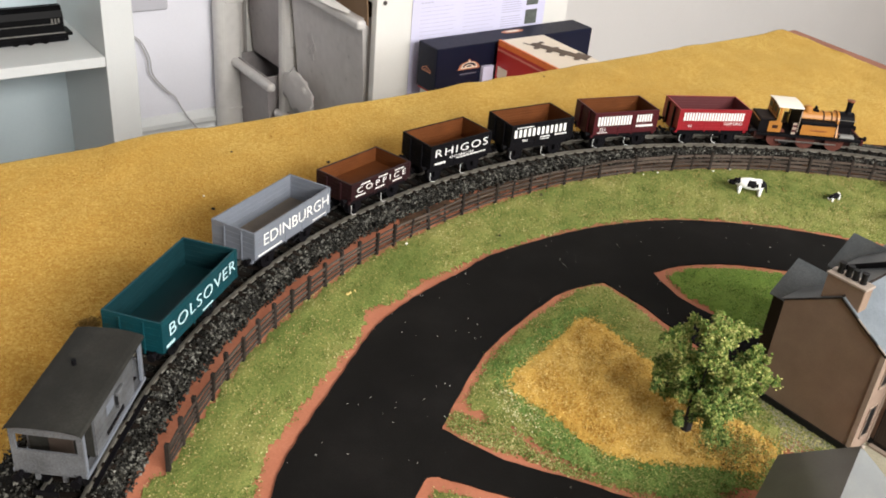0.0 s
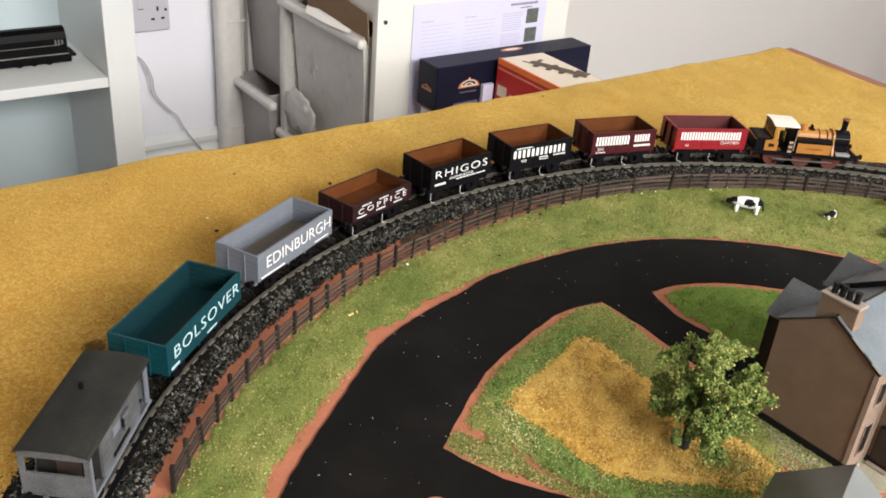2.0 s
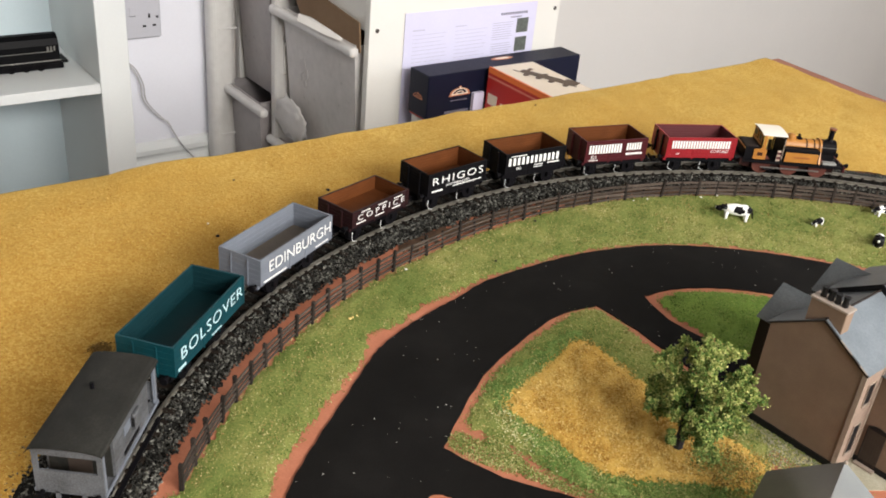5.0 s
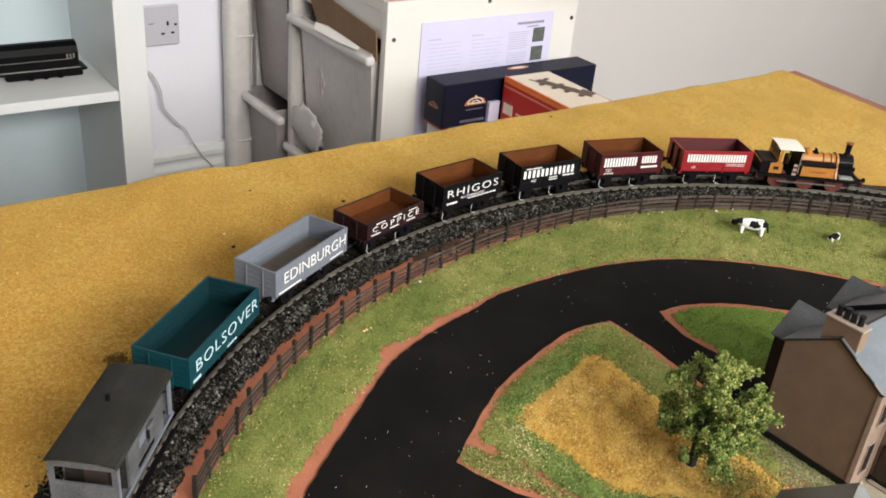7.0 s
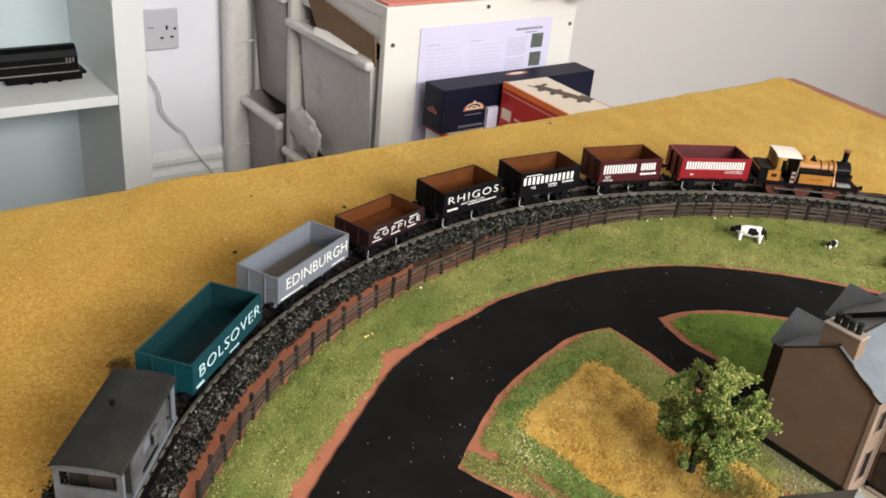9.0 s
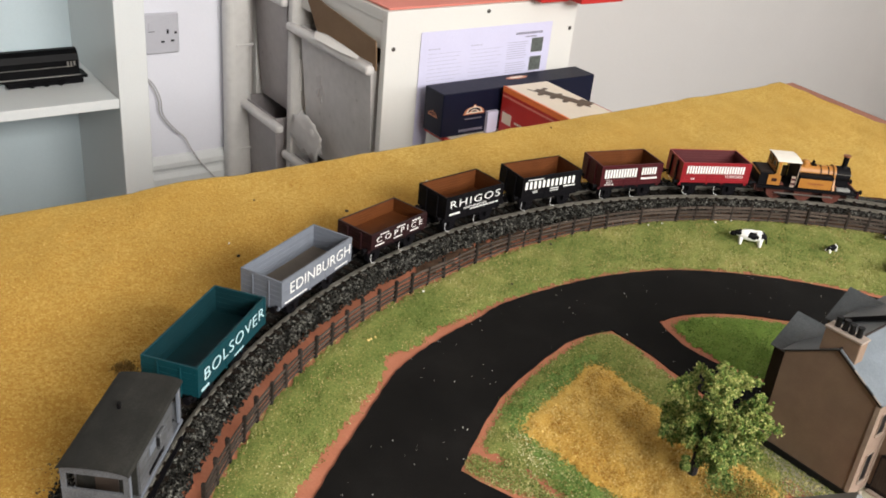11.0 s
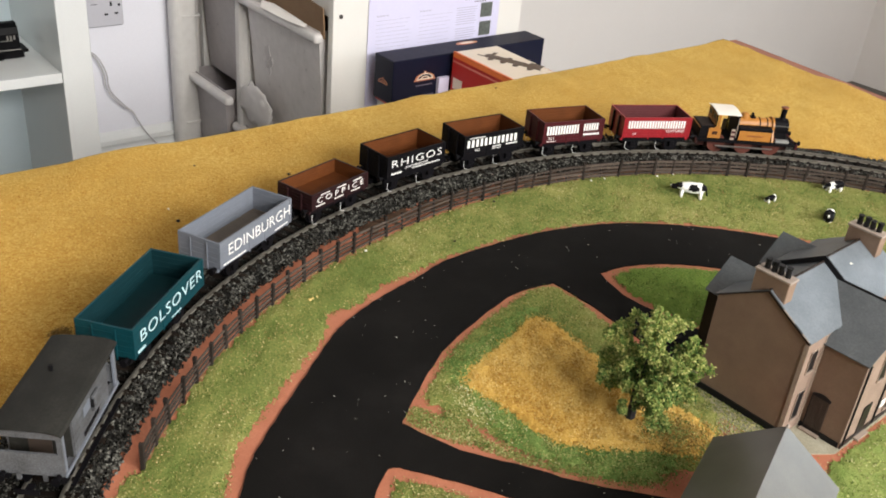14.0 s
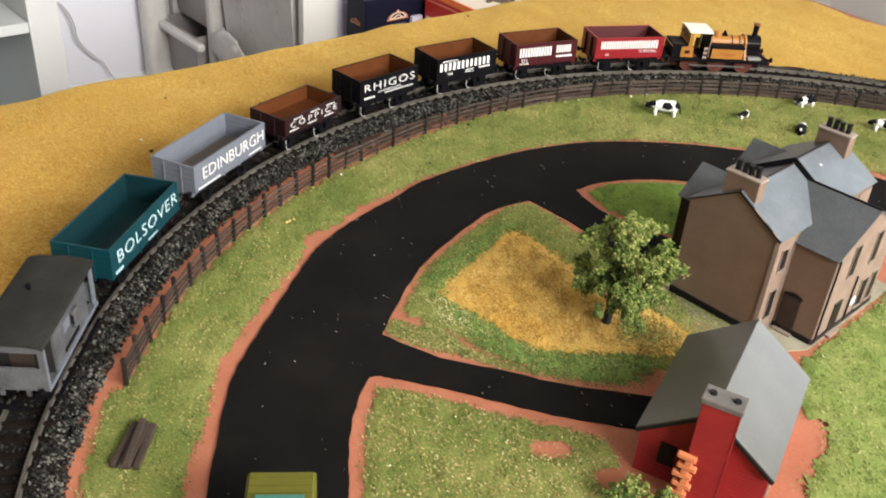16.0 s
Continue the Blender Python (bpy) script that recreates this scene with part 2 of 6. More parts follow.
    "turquoise": paint("turquoise_paint", (0.04, 0.16, 0.125), 0.45, 0.12),
    "timber": surface("old_sleeper_wood", [(0.025, 0.016, 0.012), (0.045, 0.03, 0.022), (0.07, 0.05, 0.04)], (200, 1500), 0.85, 0.5, 0.0005),
    "wall": surface("painted_wall", [(0.650, 0.616, 0.587), (0.679, 0.645, 0.616), (0.708, 0.674, 0.645)], (2.5, 260), 0.85, 0.08, 0.0008, spec=0.2),
    # wall white made cooler and brighter, with the daylight in the colour
    "alcove_daylit": surface("daylit_white_wall", [(0.722, 0.727, 0.788), (0.750, 0.755, 0.817), (0.779, 0.784, 0.845)], (2.5, 260), 0.8, 0.05, 0.0006, spec=0.2),
    # tan picked to weaken and warm the bounce from an unseen wall
    "bounce_tan": surface("bounce_cutting_tan", [(0.26, 0.20, 0.15), (0.29, 0.225, 0.17), (0.32, 0.25, 0.19)], (2.5, 260), 0.85, 0.08, 0.0008, spec=0.2),
    "ceiling": surface("white_ceiling", [(0.68, 0.67, 0.65), (0.70, 0.69, 0.67), (0.72, 0.71, 0.69)], (3, 200), 0.9, 0.05, 0.001),
    # dark brown for the unseen floor, to lower the upward bounce
    "dim_floor": surface("bounce_cutting_brown", [(0.10, 0.09, 0.08), (0.13, 0.118, 0.105), (0.16, 0.145, 0.13)], (6, 300), 0.9, 0.1, 0.001, spec=0.1),
    "laminate": surface("white_laminate", [(0.714, 0.700, 0.658), (0.743, 0.728, 0.686), (0.771, 0.757, 0.714)], (4, 300), 0.4, 0.03, 0.0003),
    "gloss_white": surface("white_gloss_wood", [(0.670, 0.688, 0.684), (0.698, 0.716, 0.711), (0.725, 0.744, 0.739)], (5, 300), 0.35, 0.03, 0.0003),
    "shelf_back": surface("pale_blue_board", [(0.502, 0.595, 0.632), (0.530, 0.623, 0.660), (0.558, 0.651, 0.688)], (4, 300), 0.6, 0.03, 0.0003),
    "socket": paint("white_socket_plastic", (0.50, 0.50, 0.545), 0.3, 0.03, scales=(20, 400)),
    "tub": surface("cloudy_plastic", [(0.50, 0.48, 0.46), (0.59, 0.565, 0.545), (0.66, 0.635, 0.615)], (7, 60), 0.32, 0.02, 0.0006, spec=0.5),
    "unit_frame": surface("greyed_white_frame", [(0.56, 0.545, 0.52), (0.63, 0.615, 0.59), (0.68, 0.665, 0.64)], (7, 60), 0.4, 0.02, 0.0006),
    "tub_rim": surface("pale_plastic", [(0.56, 0.54, 0.52), (0.64, 0.62, 0.60), (0.70, 0.68, 0.66)], (9, 60), 0.32, 0.02, 0.0006, spec=0.5),
    # cloudy plastic darkened, so recessed tubs carry the unit's shade in their colour
    "tub_shaded": surface("shaded_plastic", [(0.285, 0.262, 0.260), (0.345, 0.318, 0.316), (0.40, 0.372, 0.368)], (9, 60), 0.32, 0.02, 0.0006, spec=0.5),
    "scuff": paint("grey_scuff", (0.52, 0.495, 0.485), 0.5, 0.12, scales=(60, 400)),
    "cardboard": surface("brown_cardboard", [(0.16, 0.10, 0.055), (0.20, 0.125, 0.07), (0.24, 0.155, 0.09)], (12, 400), 0.9, 0.1, 0.0004),
    "cable": paint("pale_cable", (0.50, 0.49, 0.50), 0.4, 0.1),
    "paper": surface("white_paper", [(0.60, 0.585, 0.76), (0.64, 0.625, 0.80), (0.67, 0.655, 0.83)], (8, 300), 0.8, 0.03, 0.0002),
    "white_sheet": paint("plain_white_paper", (0.86, 0.84, 0.80), 0.8, 0.04),
    "ink": paint("grey_print", (0.42, 0.41, 0.52), 0.8, 0.1),
    "ink_dark": paint("dark_print", (0.16, 0.15, 0.20), 0.8, 0.1),
    "photo": paint("dark_photo_print", (0.10, 0.11, 0.10), 0.6, 0.5, scales=(120, 400)),
    "navy": paint("navy_card", (0.0045, 0.006, 0.02), 0.5, 0.15, scales=(10, 300), spec=0.2),
    "box_red": paint("red_card", (0.50, 0.026, 0.022), 0.4, 0.12, scales=(10, 300)),
    "box_cream": paint("cream_card", (0.80, 0.71, 0.58), 0.45, 0.08, scales=(12, 300)),
    "box_orange": paint("orange_card", (0.80, 0.20, 0.045), 0.45, 0.10, scales=(10, 300)),
    "emblem": paint("orange_emblem", (0.56, 0.22, 0.12), 0.5, 0.15),
    "salmon": paint("salmon_card", (0.66, 0.22, 0.17), 0.5, 0.08, scales=(10, 300)),
    "photo_brown": paint("brown_picture_print", (0.10, 0.07, 0.045), 0.5, 0.45, scales=(60, 400)),
    "board_edge": surface("red_brown_board_edge", [(0.22, 0.085, 0.055), (0.27, 0.11, 0.072), (0.32, 0.135, 0.09)], (20, 500), 0.7, 0.2, 0.0004),
    "wood": surface("softwood_frame", [(0.34, 0.22, 0.12), (0.40, 0.27, 0.15), (0.46, 0.32, 0.18)], (30, 400), 0.7, 0.1, 0.0004),
    "shelf_loco": paint("black_model_body", (0.0035, 0.0035, 0.004), 0.45, 0.2, spec=0.08),
    "screw": paint("screw_head", (0.12, 0.11, 0.10), 0.4, 0.2, metal=0.7),
}


# ---- building helpers ----
IDENT = Matrix.Identity(4)


def part(name, bm, material, parent=None, label="", m=None, smooth=False):
    """Links a bmesh as one mesh object under a thing or a part."""
    if m is not None:
        bmesh.ops.transform(bm, matrix=m, verts=bm.verts)
    me = bpy.data.meshes.new(name)
    bmesh.ops.recalc_face_normals(bm, faces=bm.faces)
    if smooth:
        for f in bm.faces:
            f.smooth = True
    bm.to_mesh(me)
    bm.free()
    me.materials.append(MAT[material] if isinstance(material, str) else material)
    ob = new(name, me)
    if parent is not None:
        ob.parent = parent
    if label:
        tagged(ob, label)
    return ob


def share(name, ob, parent, m):
    """Another object on the mesh of ob."""
    o = new(name, ob.data)
    o.parent = parent
    o.matrix_basis = m
    return o


def thing(name, m, label, category, group="", kind=""):
    ob = new(name)
    ob.empty_display_size = 0.02
    ob.matrix_basis = m
    return tagged(ob, label, category, group, kind)


def box(bm, x0, y0, z0, x1, y1, z1, bevel=0.0, m=None, seg=1):
    g = bmesh.ops.create_cube(bm, size=1.0)["verts"]
    bmesh.ops.transform(bm, matrix=Matrix.LocRotScale(((x0 + x1) / 2, (y0 + y1) / 2, (z0 + z1) / 2), None, (x1 - x0, y1 - y0, z1 - z0)), verts=g)
    if bevel:
        ed = list({e for v in g for e in v.link_edges})
        r = bmesh.ops.bevel(bm, geom=ed, offset=bevel, segments=seg, profile=0.5, affect="EDGES")
        g = list({v for f in r["faces"] for v in f.verts} | {v for v in g if v.is_valid})
    if m is not None:
        bmesh.ops.transform(bm, matrix=m, verts=g)
    return bm


def boxes(*specs, bevel=0.0):
    bm = bmesh.new()
    for s in specs:
        box(bm, *s, bevel=bevel)
    return bm


def rod(bm, p0, p1, r0, r1=None, seg=10, caps=True):
    p0, p1 = Vector(p0), Vector(p1)
    d = p1 - p0
    g = bmesh.ops.create_cone(bm, cap_ends=caps, segments=seg, radius1=r0, radius2=r0 if r1 is None else r1, depth=d.length)["verts"]
    bmesh.ops.transform(bm, matrix=Matrix.Translation((p0 + p1) / 2) @ d.to_track_quat("Z", "Y").to_matrix().to_4x4(), verts=g)
    return bm


def prism(bm, pts, axis, a, b):
    """Extrudes a closed profile along an axis from a to b. axis 'x': pts are (y, z); 'y': (x, z); 'z': (x, y)."""
    def at(p, c):
        return {"x": (c, p[0], p[1]), "y": (p[0], c, p[1]), "z": (p[0], p[1], c)}[axis]
    lo = [bm.verts.new(at(p, a)) for p in pts]
    hi = [bm.verts.new(at(p, b)) for p in pts]
    n = len(pts)
    bm.faces.new(lo)
    bm.faces.new(hi[::-1])
    for i in range(n):
        bm.faces.new((lo[i], hi[i], hi[(i + 1) % n], lo[(i + 1) % n]))
    return bm


def slab(bm, quad, t):
    """A thin plate: a polygon of 3D points with thickness t below it."""
    q = [Vector(p) for p in quad]
    n = (q[1] - q[0]).cross(q[2] - q[0]).normalized()
    if n.z < 0:
        n = -n
    top = [bm.verts.new(p) for p in q]
    low = [bm.verts.new(p - n * t) for p in q]
    bm.faces.new(top)
    bm.faces.new(low[::-1])
    k = len(q)
    for i in range(k):
        bm.faces.new((top[i], low[i], low[(i + 1) % k], top[(i + 1) % k]))
    return bm


def tube(bm, pts, r, seg=6):
    for p, q in zip(pts, pts[1:]):
        rod(bm, p, q, r, seg=seg)
    return bm


def text_mesh(words, height, extrude=0.00012, spacing=1.0, stretch=1.0, shear=0.0):
    """Lettering as a bmesh in the xz plane, centred, facing -y."""
    cu = bpy.data.curves.new("lettering", "FONT")
    cu.body, cu.size, cu.extrude, cu.align_x, cu.align_y = words, height / 0.72, extrude, "CENTER", "CENTER"
    cu.space_character = spacing
    cu.offset = -height * 0.016
    cu.shear = shear
    cu.resolution_u = 3
    ob = bpy.data.objects.new("lettering", cu)
    me = bpy.data.meshes.new_from_object(ob)
    bm = bmesh.new()
    bm.from_mesh(me)
    bpy.data.objects.remove(ob)
    bpy.data.meshes.remove(me)
    bpy.data.curves.remove(cu)
    bmesh.ops.transform(bm, matrix=pose(0, 0, 0, 90) @ Matrix.Diagonal((stretch, 1, 1, 1)), verts=bm.verts)
    return bm


def bar_row(bm, x0, x1, z0, z1, y, n, gap=0.25, d=0.0002):
    """A row of n plain upright bars in place of lettering."""
    w = (x1 - x0) / n
    for i in range(n):
        box(bm, x0 + i * w, y - d, z0, x0 + (i + 1 - gap) * w, y + d, z1)
    return bm


def spline(pts, n=8, closed=False):
    p = [np.array(q, float) for q in pts]
    k = len(p)
    out = []
    for i in range(k if closed else k - 1):
        a, b, c, d = (p[(i + j) % k] if closed else p[min(max(i + j, 0), k - 1)] for j in (-1, 0, 1, 2))
        for s in np.arange(n) / n:
            out.append(0.5 * (2 * b + (c - a) * s + (2 * a - 5 * b + 4 * c - d) * s * s + (3 * b - a - 3 * c + d) * s ** 3))
    if not closed:
        out.append(p[-1])
    return np.array(out)


def inside(poly, x, y):
    c = np.zeros(np.shape(x), bool)
    px, py = poly[:, 0], poly[:, 1]
    for i in range(len(poly)):
        j = i - 1
        hit = (py[i] > y) != (py[j] > y)
        c ^= hit & (x < (px[j] - px[i]) * (y - py[i]) / (py[j] - py[i] + 1e-12) + px[i])
    return c


def edge_dist(poly, x, y):
    best = np.full(np.shape(x), 9.0)
    for i in range(len(poly)):
        a, b = poly[i - 1], poly[i]
        d = b - a
        L2 = max(d @ d, 1e-12)
        s = np.clip(((x - a[0]) * d[0] + (y - a[1]) * d[1]) / L2, 0, 1)
        best = np.minimum(best, np.hypot(x - a[0] - s * d[0], y - a[1] - s * d[1]))
    return best


def wave(x, y, f, seed=0):
    """Cheap smooth noise about -1..1."""
    r = np.random.RandomState(seed)
    v = 0
    for _ in range(6):
        a, ph = r.uniform(0, 6.28, 2)
        g = f * r.uniform(0.6, 1.7)
        v = v + np.sin(g * (x * np.cos(a) + y * np.sin(a)) + ph)
    return v / 3.2


def mesh_np(name, verts, faces, material, smooth=False):
    me = bpy.data.meshes.new(name)
    me.from_pydata(verts.tolist(), [], faces.tolist())
    me.update()
    if smooth:
        me.polygons.foreach_set("use_smooth", [True] * len(me.polygons))
    me.materials.append(MAT[material])
    return new(name, me)


def turf(name, poly, cell, z0, rise, material, label, category, holes=(), seed=1, rag=0.0011, under=None, dither=0.0):
    """A raised, ragged-edged sheet of flock over a plan outline."""
    lo, hi = poly.min(0), poly.max(0)
    xs, ys = np.arange(lo[0], hi[0] + cell, cell), np.arange(lo[1], hi[1] + cell, cell)
    X, Y = np.meshgrid(xs, ys, indexing="ij")
    rs = np.random.RandomState(seed)
    Xj, Yj = X + rs.uniform(-0.3, 0.3, X.shape) * cell, Y + rs.uniform(-0.3, 0.3, X.shape) * cell
    d = np.where(inside(poly, Xj, Yj), 1, -1) * edge_dist(poly, Xj, Yj)
    d = d + rag * wave(Xj, Yj, 420, seed) + 0.5 * rag * wave(Xj, Yj, 1500, seed + 7) + dither * rs.normal(0, 1, X.shape)
    for hx, hy, hr, hs in holes:
        d = np.minimum(d, (np.hypot((Xj - hx) / hr, (Yj - hy) / hs) - 1) * min(hr, hs))
    if under is not None:                      # the flock below thins out towards its own edge
        du = np.where(inside(under, Xj, Yj), 1, -1) * edge_dist(under, Xj, Yj)
        z0 = 0.0003 + (z0 - 0.0003) * np.clip(du / 0.007, 0, 1)
        d = np.minimum(d, du + 0.001)
    Z = z0 + rise * np.clip(d / 0.007, 0, 1) ** 0.9 + 0.0004 * wave(Xj, Yj, 350, seed + 3) * np.clip(d / 0.007, 0, 1) + rs.uniform(-0.00012, 0.00012, X.shape) * np.clip(d / 0.004, 0, 1)
    ok = d > 0
    cellok = ok[:-1, :-1] & ok[1:, :-1] & ok[:-1, 1:] & ok[1:, 1:]
    idx = np.arange(X.size).reshape(X.shape)
    q = np.stack([idx[:-1, :-1], idx[1:, :-1], idx[1:, 1:], idx[:-1, 1:]], -1)[cellok]
    used = np.unique(q)
    remap = np.zeros(X.size, int)
    remap[used] = np.arange(len(used))
    V = np.stack([Xj.ravel(), Yj.ravel(), Z.ravel()], -1)[used]
    ob = mesh_np(name, V, remap[q], material, True)
    tagged(ob, label, category, kind="stuff")
    return ob


TET = np.array([(0.9, 0, -0.35), (-0.45, 0.78, -0.35), (-0.45, -0.78, -0.35), (0.1, 0.05, 1.0)])
TET_F = np.array([(0, 1, 3), (1, 2, 3), (2, 0, 3), (0, 2, 1)])
OCT = np.array([(1, 0, 0), (-1, 0, 0), (0, 1, 0), (0, -1, 0), (0, 0, 1), (0, 0, -1)], float)
OCT_F = np.array([(0, 2, 4), (2, 1, 4), (1, 3, 4), (3, 0, 4), (2, 0, 5), (1, 2, 5), (3, 1, 5), (0, 3, 5)])


def scatter(name, P, size, material, label, category, shape="tet", seed=3, stretch=1.0, parent=None):
    """Many small irregular grains at the points P, joined into one mesh."""
    rs = np.random.RandomState(seed)
    base, fc = (TET, TET_F) if shape == "tet" else (OCT, OCT_F)
    n, k = len(P), len(base)
    q = rs.normal(size=(n, 4))
    q /= np.linalg.norm(q, axis=1)[:, None]
    w, x, y, z = q.T
    R = np.stack([1 - 2 * (y * y + z * z), 2 * (x * y - z * w), 2 * (x * z + y * w), 2 * (x * y + z * w), 1 - 2 * (x * x + z * z), 2 * (y * z - x * w),
                  2 * (x * z - y * w), 2 * (y * z + x * w), 1 - 2 * (x * x + y * y)], -1).reshape(n, 3, 3)
    sc = rs.uniform(size[0], size[1], (n, 1, 1)) * np.array([stretch, 1, 1 / stretch ** 0.5])
    shp = base[None] * (1 + rs.uniform(-0.3, 0.3, (n, k, 1))) * sc
    V = np.einsum("nij,nkj->nki", R, shp) + P[:, None, :]
    F = (fc[None] + (np.arange(n) * k)[:, None, None]).reshape(-1, 3)
    ob = mesh_np(name, V.reshape(-1, 3), F, material)
    if parent is not None:
        ob.parent = parent
        return tagged(ob, label, kind="stuff")
    return tagged(ob, label, category, kind="stuff")


def fill(poly, n, seed, holes=()):
    rs = np.random.RandomState(seed)
    lo, hi = poly.min(0), poly.max(0)
    p = rs.uniform(lo, hi, (n * 6, 2))
    ok = inside(poly, p[:, 0], p[:, 1])
    for hx, hy, hr, hs in holes:
        ok &= np.hypot((p[:, 0] - hx) / hr, (p[:, 1] - hy) / hs) > 1
    return p[ok][:n]


# ---- the room ----
def room_box(name, material, label, category, *specs, bevel=0.0):
    ob = part(name, boxes(*specs, bevel=bevel), material)
    ob.matrix_basis = ROOM
    return tagged(ob, label, category, kind="structure")


T_ = 0.12
room_box("wall_back", "wall", "plain off-white painted room wall behind the layout", "wall",
         (0.83, WALL_V, FLOOR_Z, WALL_U1 + T_, WALL_V + T_, CEIL_Z))
# same back wall, split so this stretch can carry the cool daylight tint
room_box("wall_alcove", "alcove_daylit", "white room wall beside the bookcase, cool daylight in its colour", "wall",
         (WALL_U0 - T_, WALL_V, FLOOR_Z, 0.829, WALL_V + T_, CEIL_Z))
room_box("wall_right", "wall", "off-white painted room wall with a window opening", "wall",
         (WALL_U1, WALL_V0, FLOOR_Z, WALL_U1 + T_, SIDE_WIN[0], CEIL_Z), (WALL_U1, SIDE_WIN[1], FLOOR_Z, WALL_U1 + T_, WALL_V, CEIL_Z),
         (WALL_U1, SIDE_WIN[0], FLOOR_Z, WALL_U1 + T_, SIDE_WIN[1], SIDE_WIN[2]), (WALL_U1, SIDE_WIN[0], SIDE_WIN[3], WALL_U1 + T_, SIDE_WIN[1], CEIL_Z))
# out of view; its tan colour is there to dim the fill light
room_box("wall_side", "bounce_tan", "unseen room wall, made tan to dim bounced light", "wall", (WALL_U0 - T_, WALL_V0, FLOOR_Z, WALL_U0, WALL_V, CEIL_Z))
room_box("wall_window", "wall", "off-white painted wall with a window opening", "wall",
         (WALL_U0 - T_, WALL_V0 - T_, FLOOR_Z, WIN[0], WALL_V0, CEIL_Z), (WIN[1], WALL_V0 - T_, FLOOR_Z, WALL_U1 + T_, WALL_V0, CEIL_Z),
         (WIN[0], WALL_V0 - T_, FLOOR_Z, WIN[1], WALL_V0, WIN[2]), (WIN[0], WALL_V0 - T_, WIN[3], WIN[1], WALL_V0, CEIL_Z))
# floor out of view, kept dark so little light rises under the shelves
room_box("floor", "dim_floor", "unseen room floor, made dark brown to cut bounced light", "floor", (WALL_U0 - T_, WALL_V0 - T_, FLOOR_Z - 0.1, WALL_U1 + T_, WALL_V + T_, FLOOR_Z))
room_box("ceiling", "ceiling", "plain white ceiling", "ceiling", (WALL_U0 - T_, WALL_V0 - T_, CEIL_Z, WALL_U1 + T_, WALL_V + T_, CEIL_Z + 0.1))

sk = bmesh.new()
prism(sk, [(WALL_V - 0.018, -0.64), (WALL_V - 0.018, -0.574), (WALL_V - 0.013, -0.562), (WALL_V - 0.013, -0.556), (WALL_V - 0.017, -0.549), (WALL_V - 0.017, -0.539), (WALL_V - 0.008, -0.528), (WALL_V - 0.0005, -0.524), (WALL_V - 0.0005, -0.64)], "x", 0.515, 0.80)
sk = part("trim", sk, "gloss_white")
sk.matrix_basis = ROOM
tagged(sk, "white moulded rail along the wall", "moulding", kind="structure")


# ---- wall socket with its plate, switch and pin holes ----
def wall_socket():
    t = thing("wall_socket", ROOM @ pose(0.611, WALL_V, -0.247), "white double wall socket plate, unplugged", "socket")
    part("plate", boxes((-0.073, -0.009, -0.043, 0.073, 0.0, 0.043), bevel=0.003), "socket", t)
    for cx in (-0.025, 0.048):
        part("switch", boxes((cx - 0.041, -0.0105, 0.006, cx - 0.028, -0.0085, 0.024), bevel=0.001), "socket", t)
        part("switch_gap", boxes((cx - 0.041, -0.0093, 0.0045, cx - 0.028, -0.0087, 0.0056)), "pane", t)
        for dx, dz, w, h in ((0, 0.004, 0.0045, 0.009), (0.017, 0.001, 0.005, 0.005), (-0.011, -0.017, 0.0075, 0.0042), (0.010, -0.016, 0.0075, 0.0042)):
            part("pin_hole", boxes((cx + dx - w / 2, -0.0094, dz - h / 2, cx + dx + w / 2, -0.0086, dz + h / 2)), "pane", t)
    return t


wall_socket()

cb = bmesh.new()
cpts = spline([(0.600, 1.868, -0.335), (0.616, 1.868, -0.352), (0.630, 1.868, -0.387), (0.634, 1.867, -0.424), (0.665, 1.866, -0.466), (0.683, 1.866, -0.478), (0.697, 1.862, -0.508), (0.715, 1.858, -0.540), (0.76, 1.850, -0.60)], 5)
tube(cb, [tuple(p) for p in cpts], 0.0016)
tube(cb, [(p[0] + 0.007, p[1] + 0.002, p[2] - 0.002) for p in cpts[:22]], 0.0013)
cb = part("power_cable", cb, "cable")
cb.matrix_basis = ROOM
tagged(cb, "thin grey power cable hanging against the wall", "cable")


# ---- bookcase ----
def bookcase():
    t = thing("bookcase", ROOM @ pose(0, 0, FLOOR_Z), "tall white bookcase with pale blue back panel", "bookcase")
    z = -FLOOR_Z
    v0, v1, u0, u1 = 1.58, 1.868, -0.33, 0.514
    part("side_panel", boxes((u1 - 0.053, v0, 0, u1, v1, 1.95), bevel=0.001), "gloss_white", t)
    part("side_panel", boxes((u0, v0, 0, u0 + 0.053, v1, 1.95), bevel=0.001), "gloss_white", t)
    part("back_panel", boxes((u0 + 0.053, v1 - 0.006, 0.05, u1 - 0.053, v1 - 0.0005, 1.9)), "shelf_back", t, "pale blue back panel")
    for zz in (0.05, z - 0.272, z + 0.11, z + 0.48, 1.93):
        part("shelf", boxes((u0 + 0.0535, v0 + 0.002, zz - 0.018, u1 - 0.0535, v1 - 0.0065, zz), bevel=0.0008), "gloss_white", t)
    return t


bookcase()


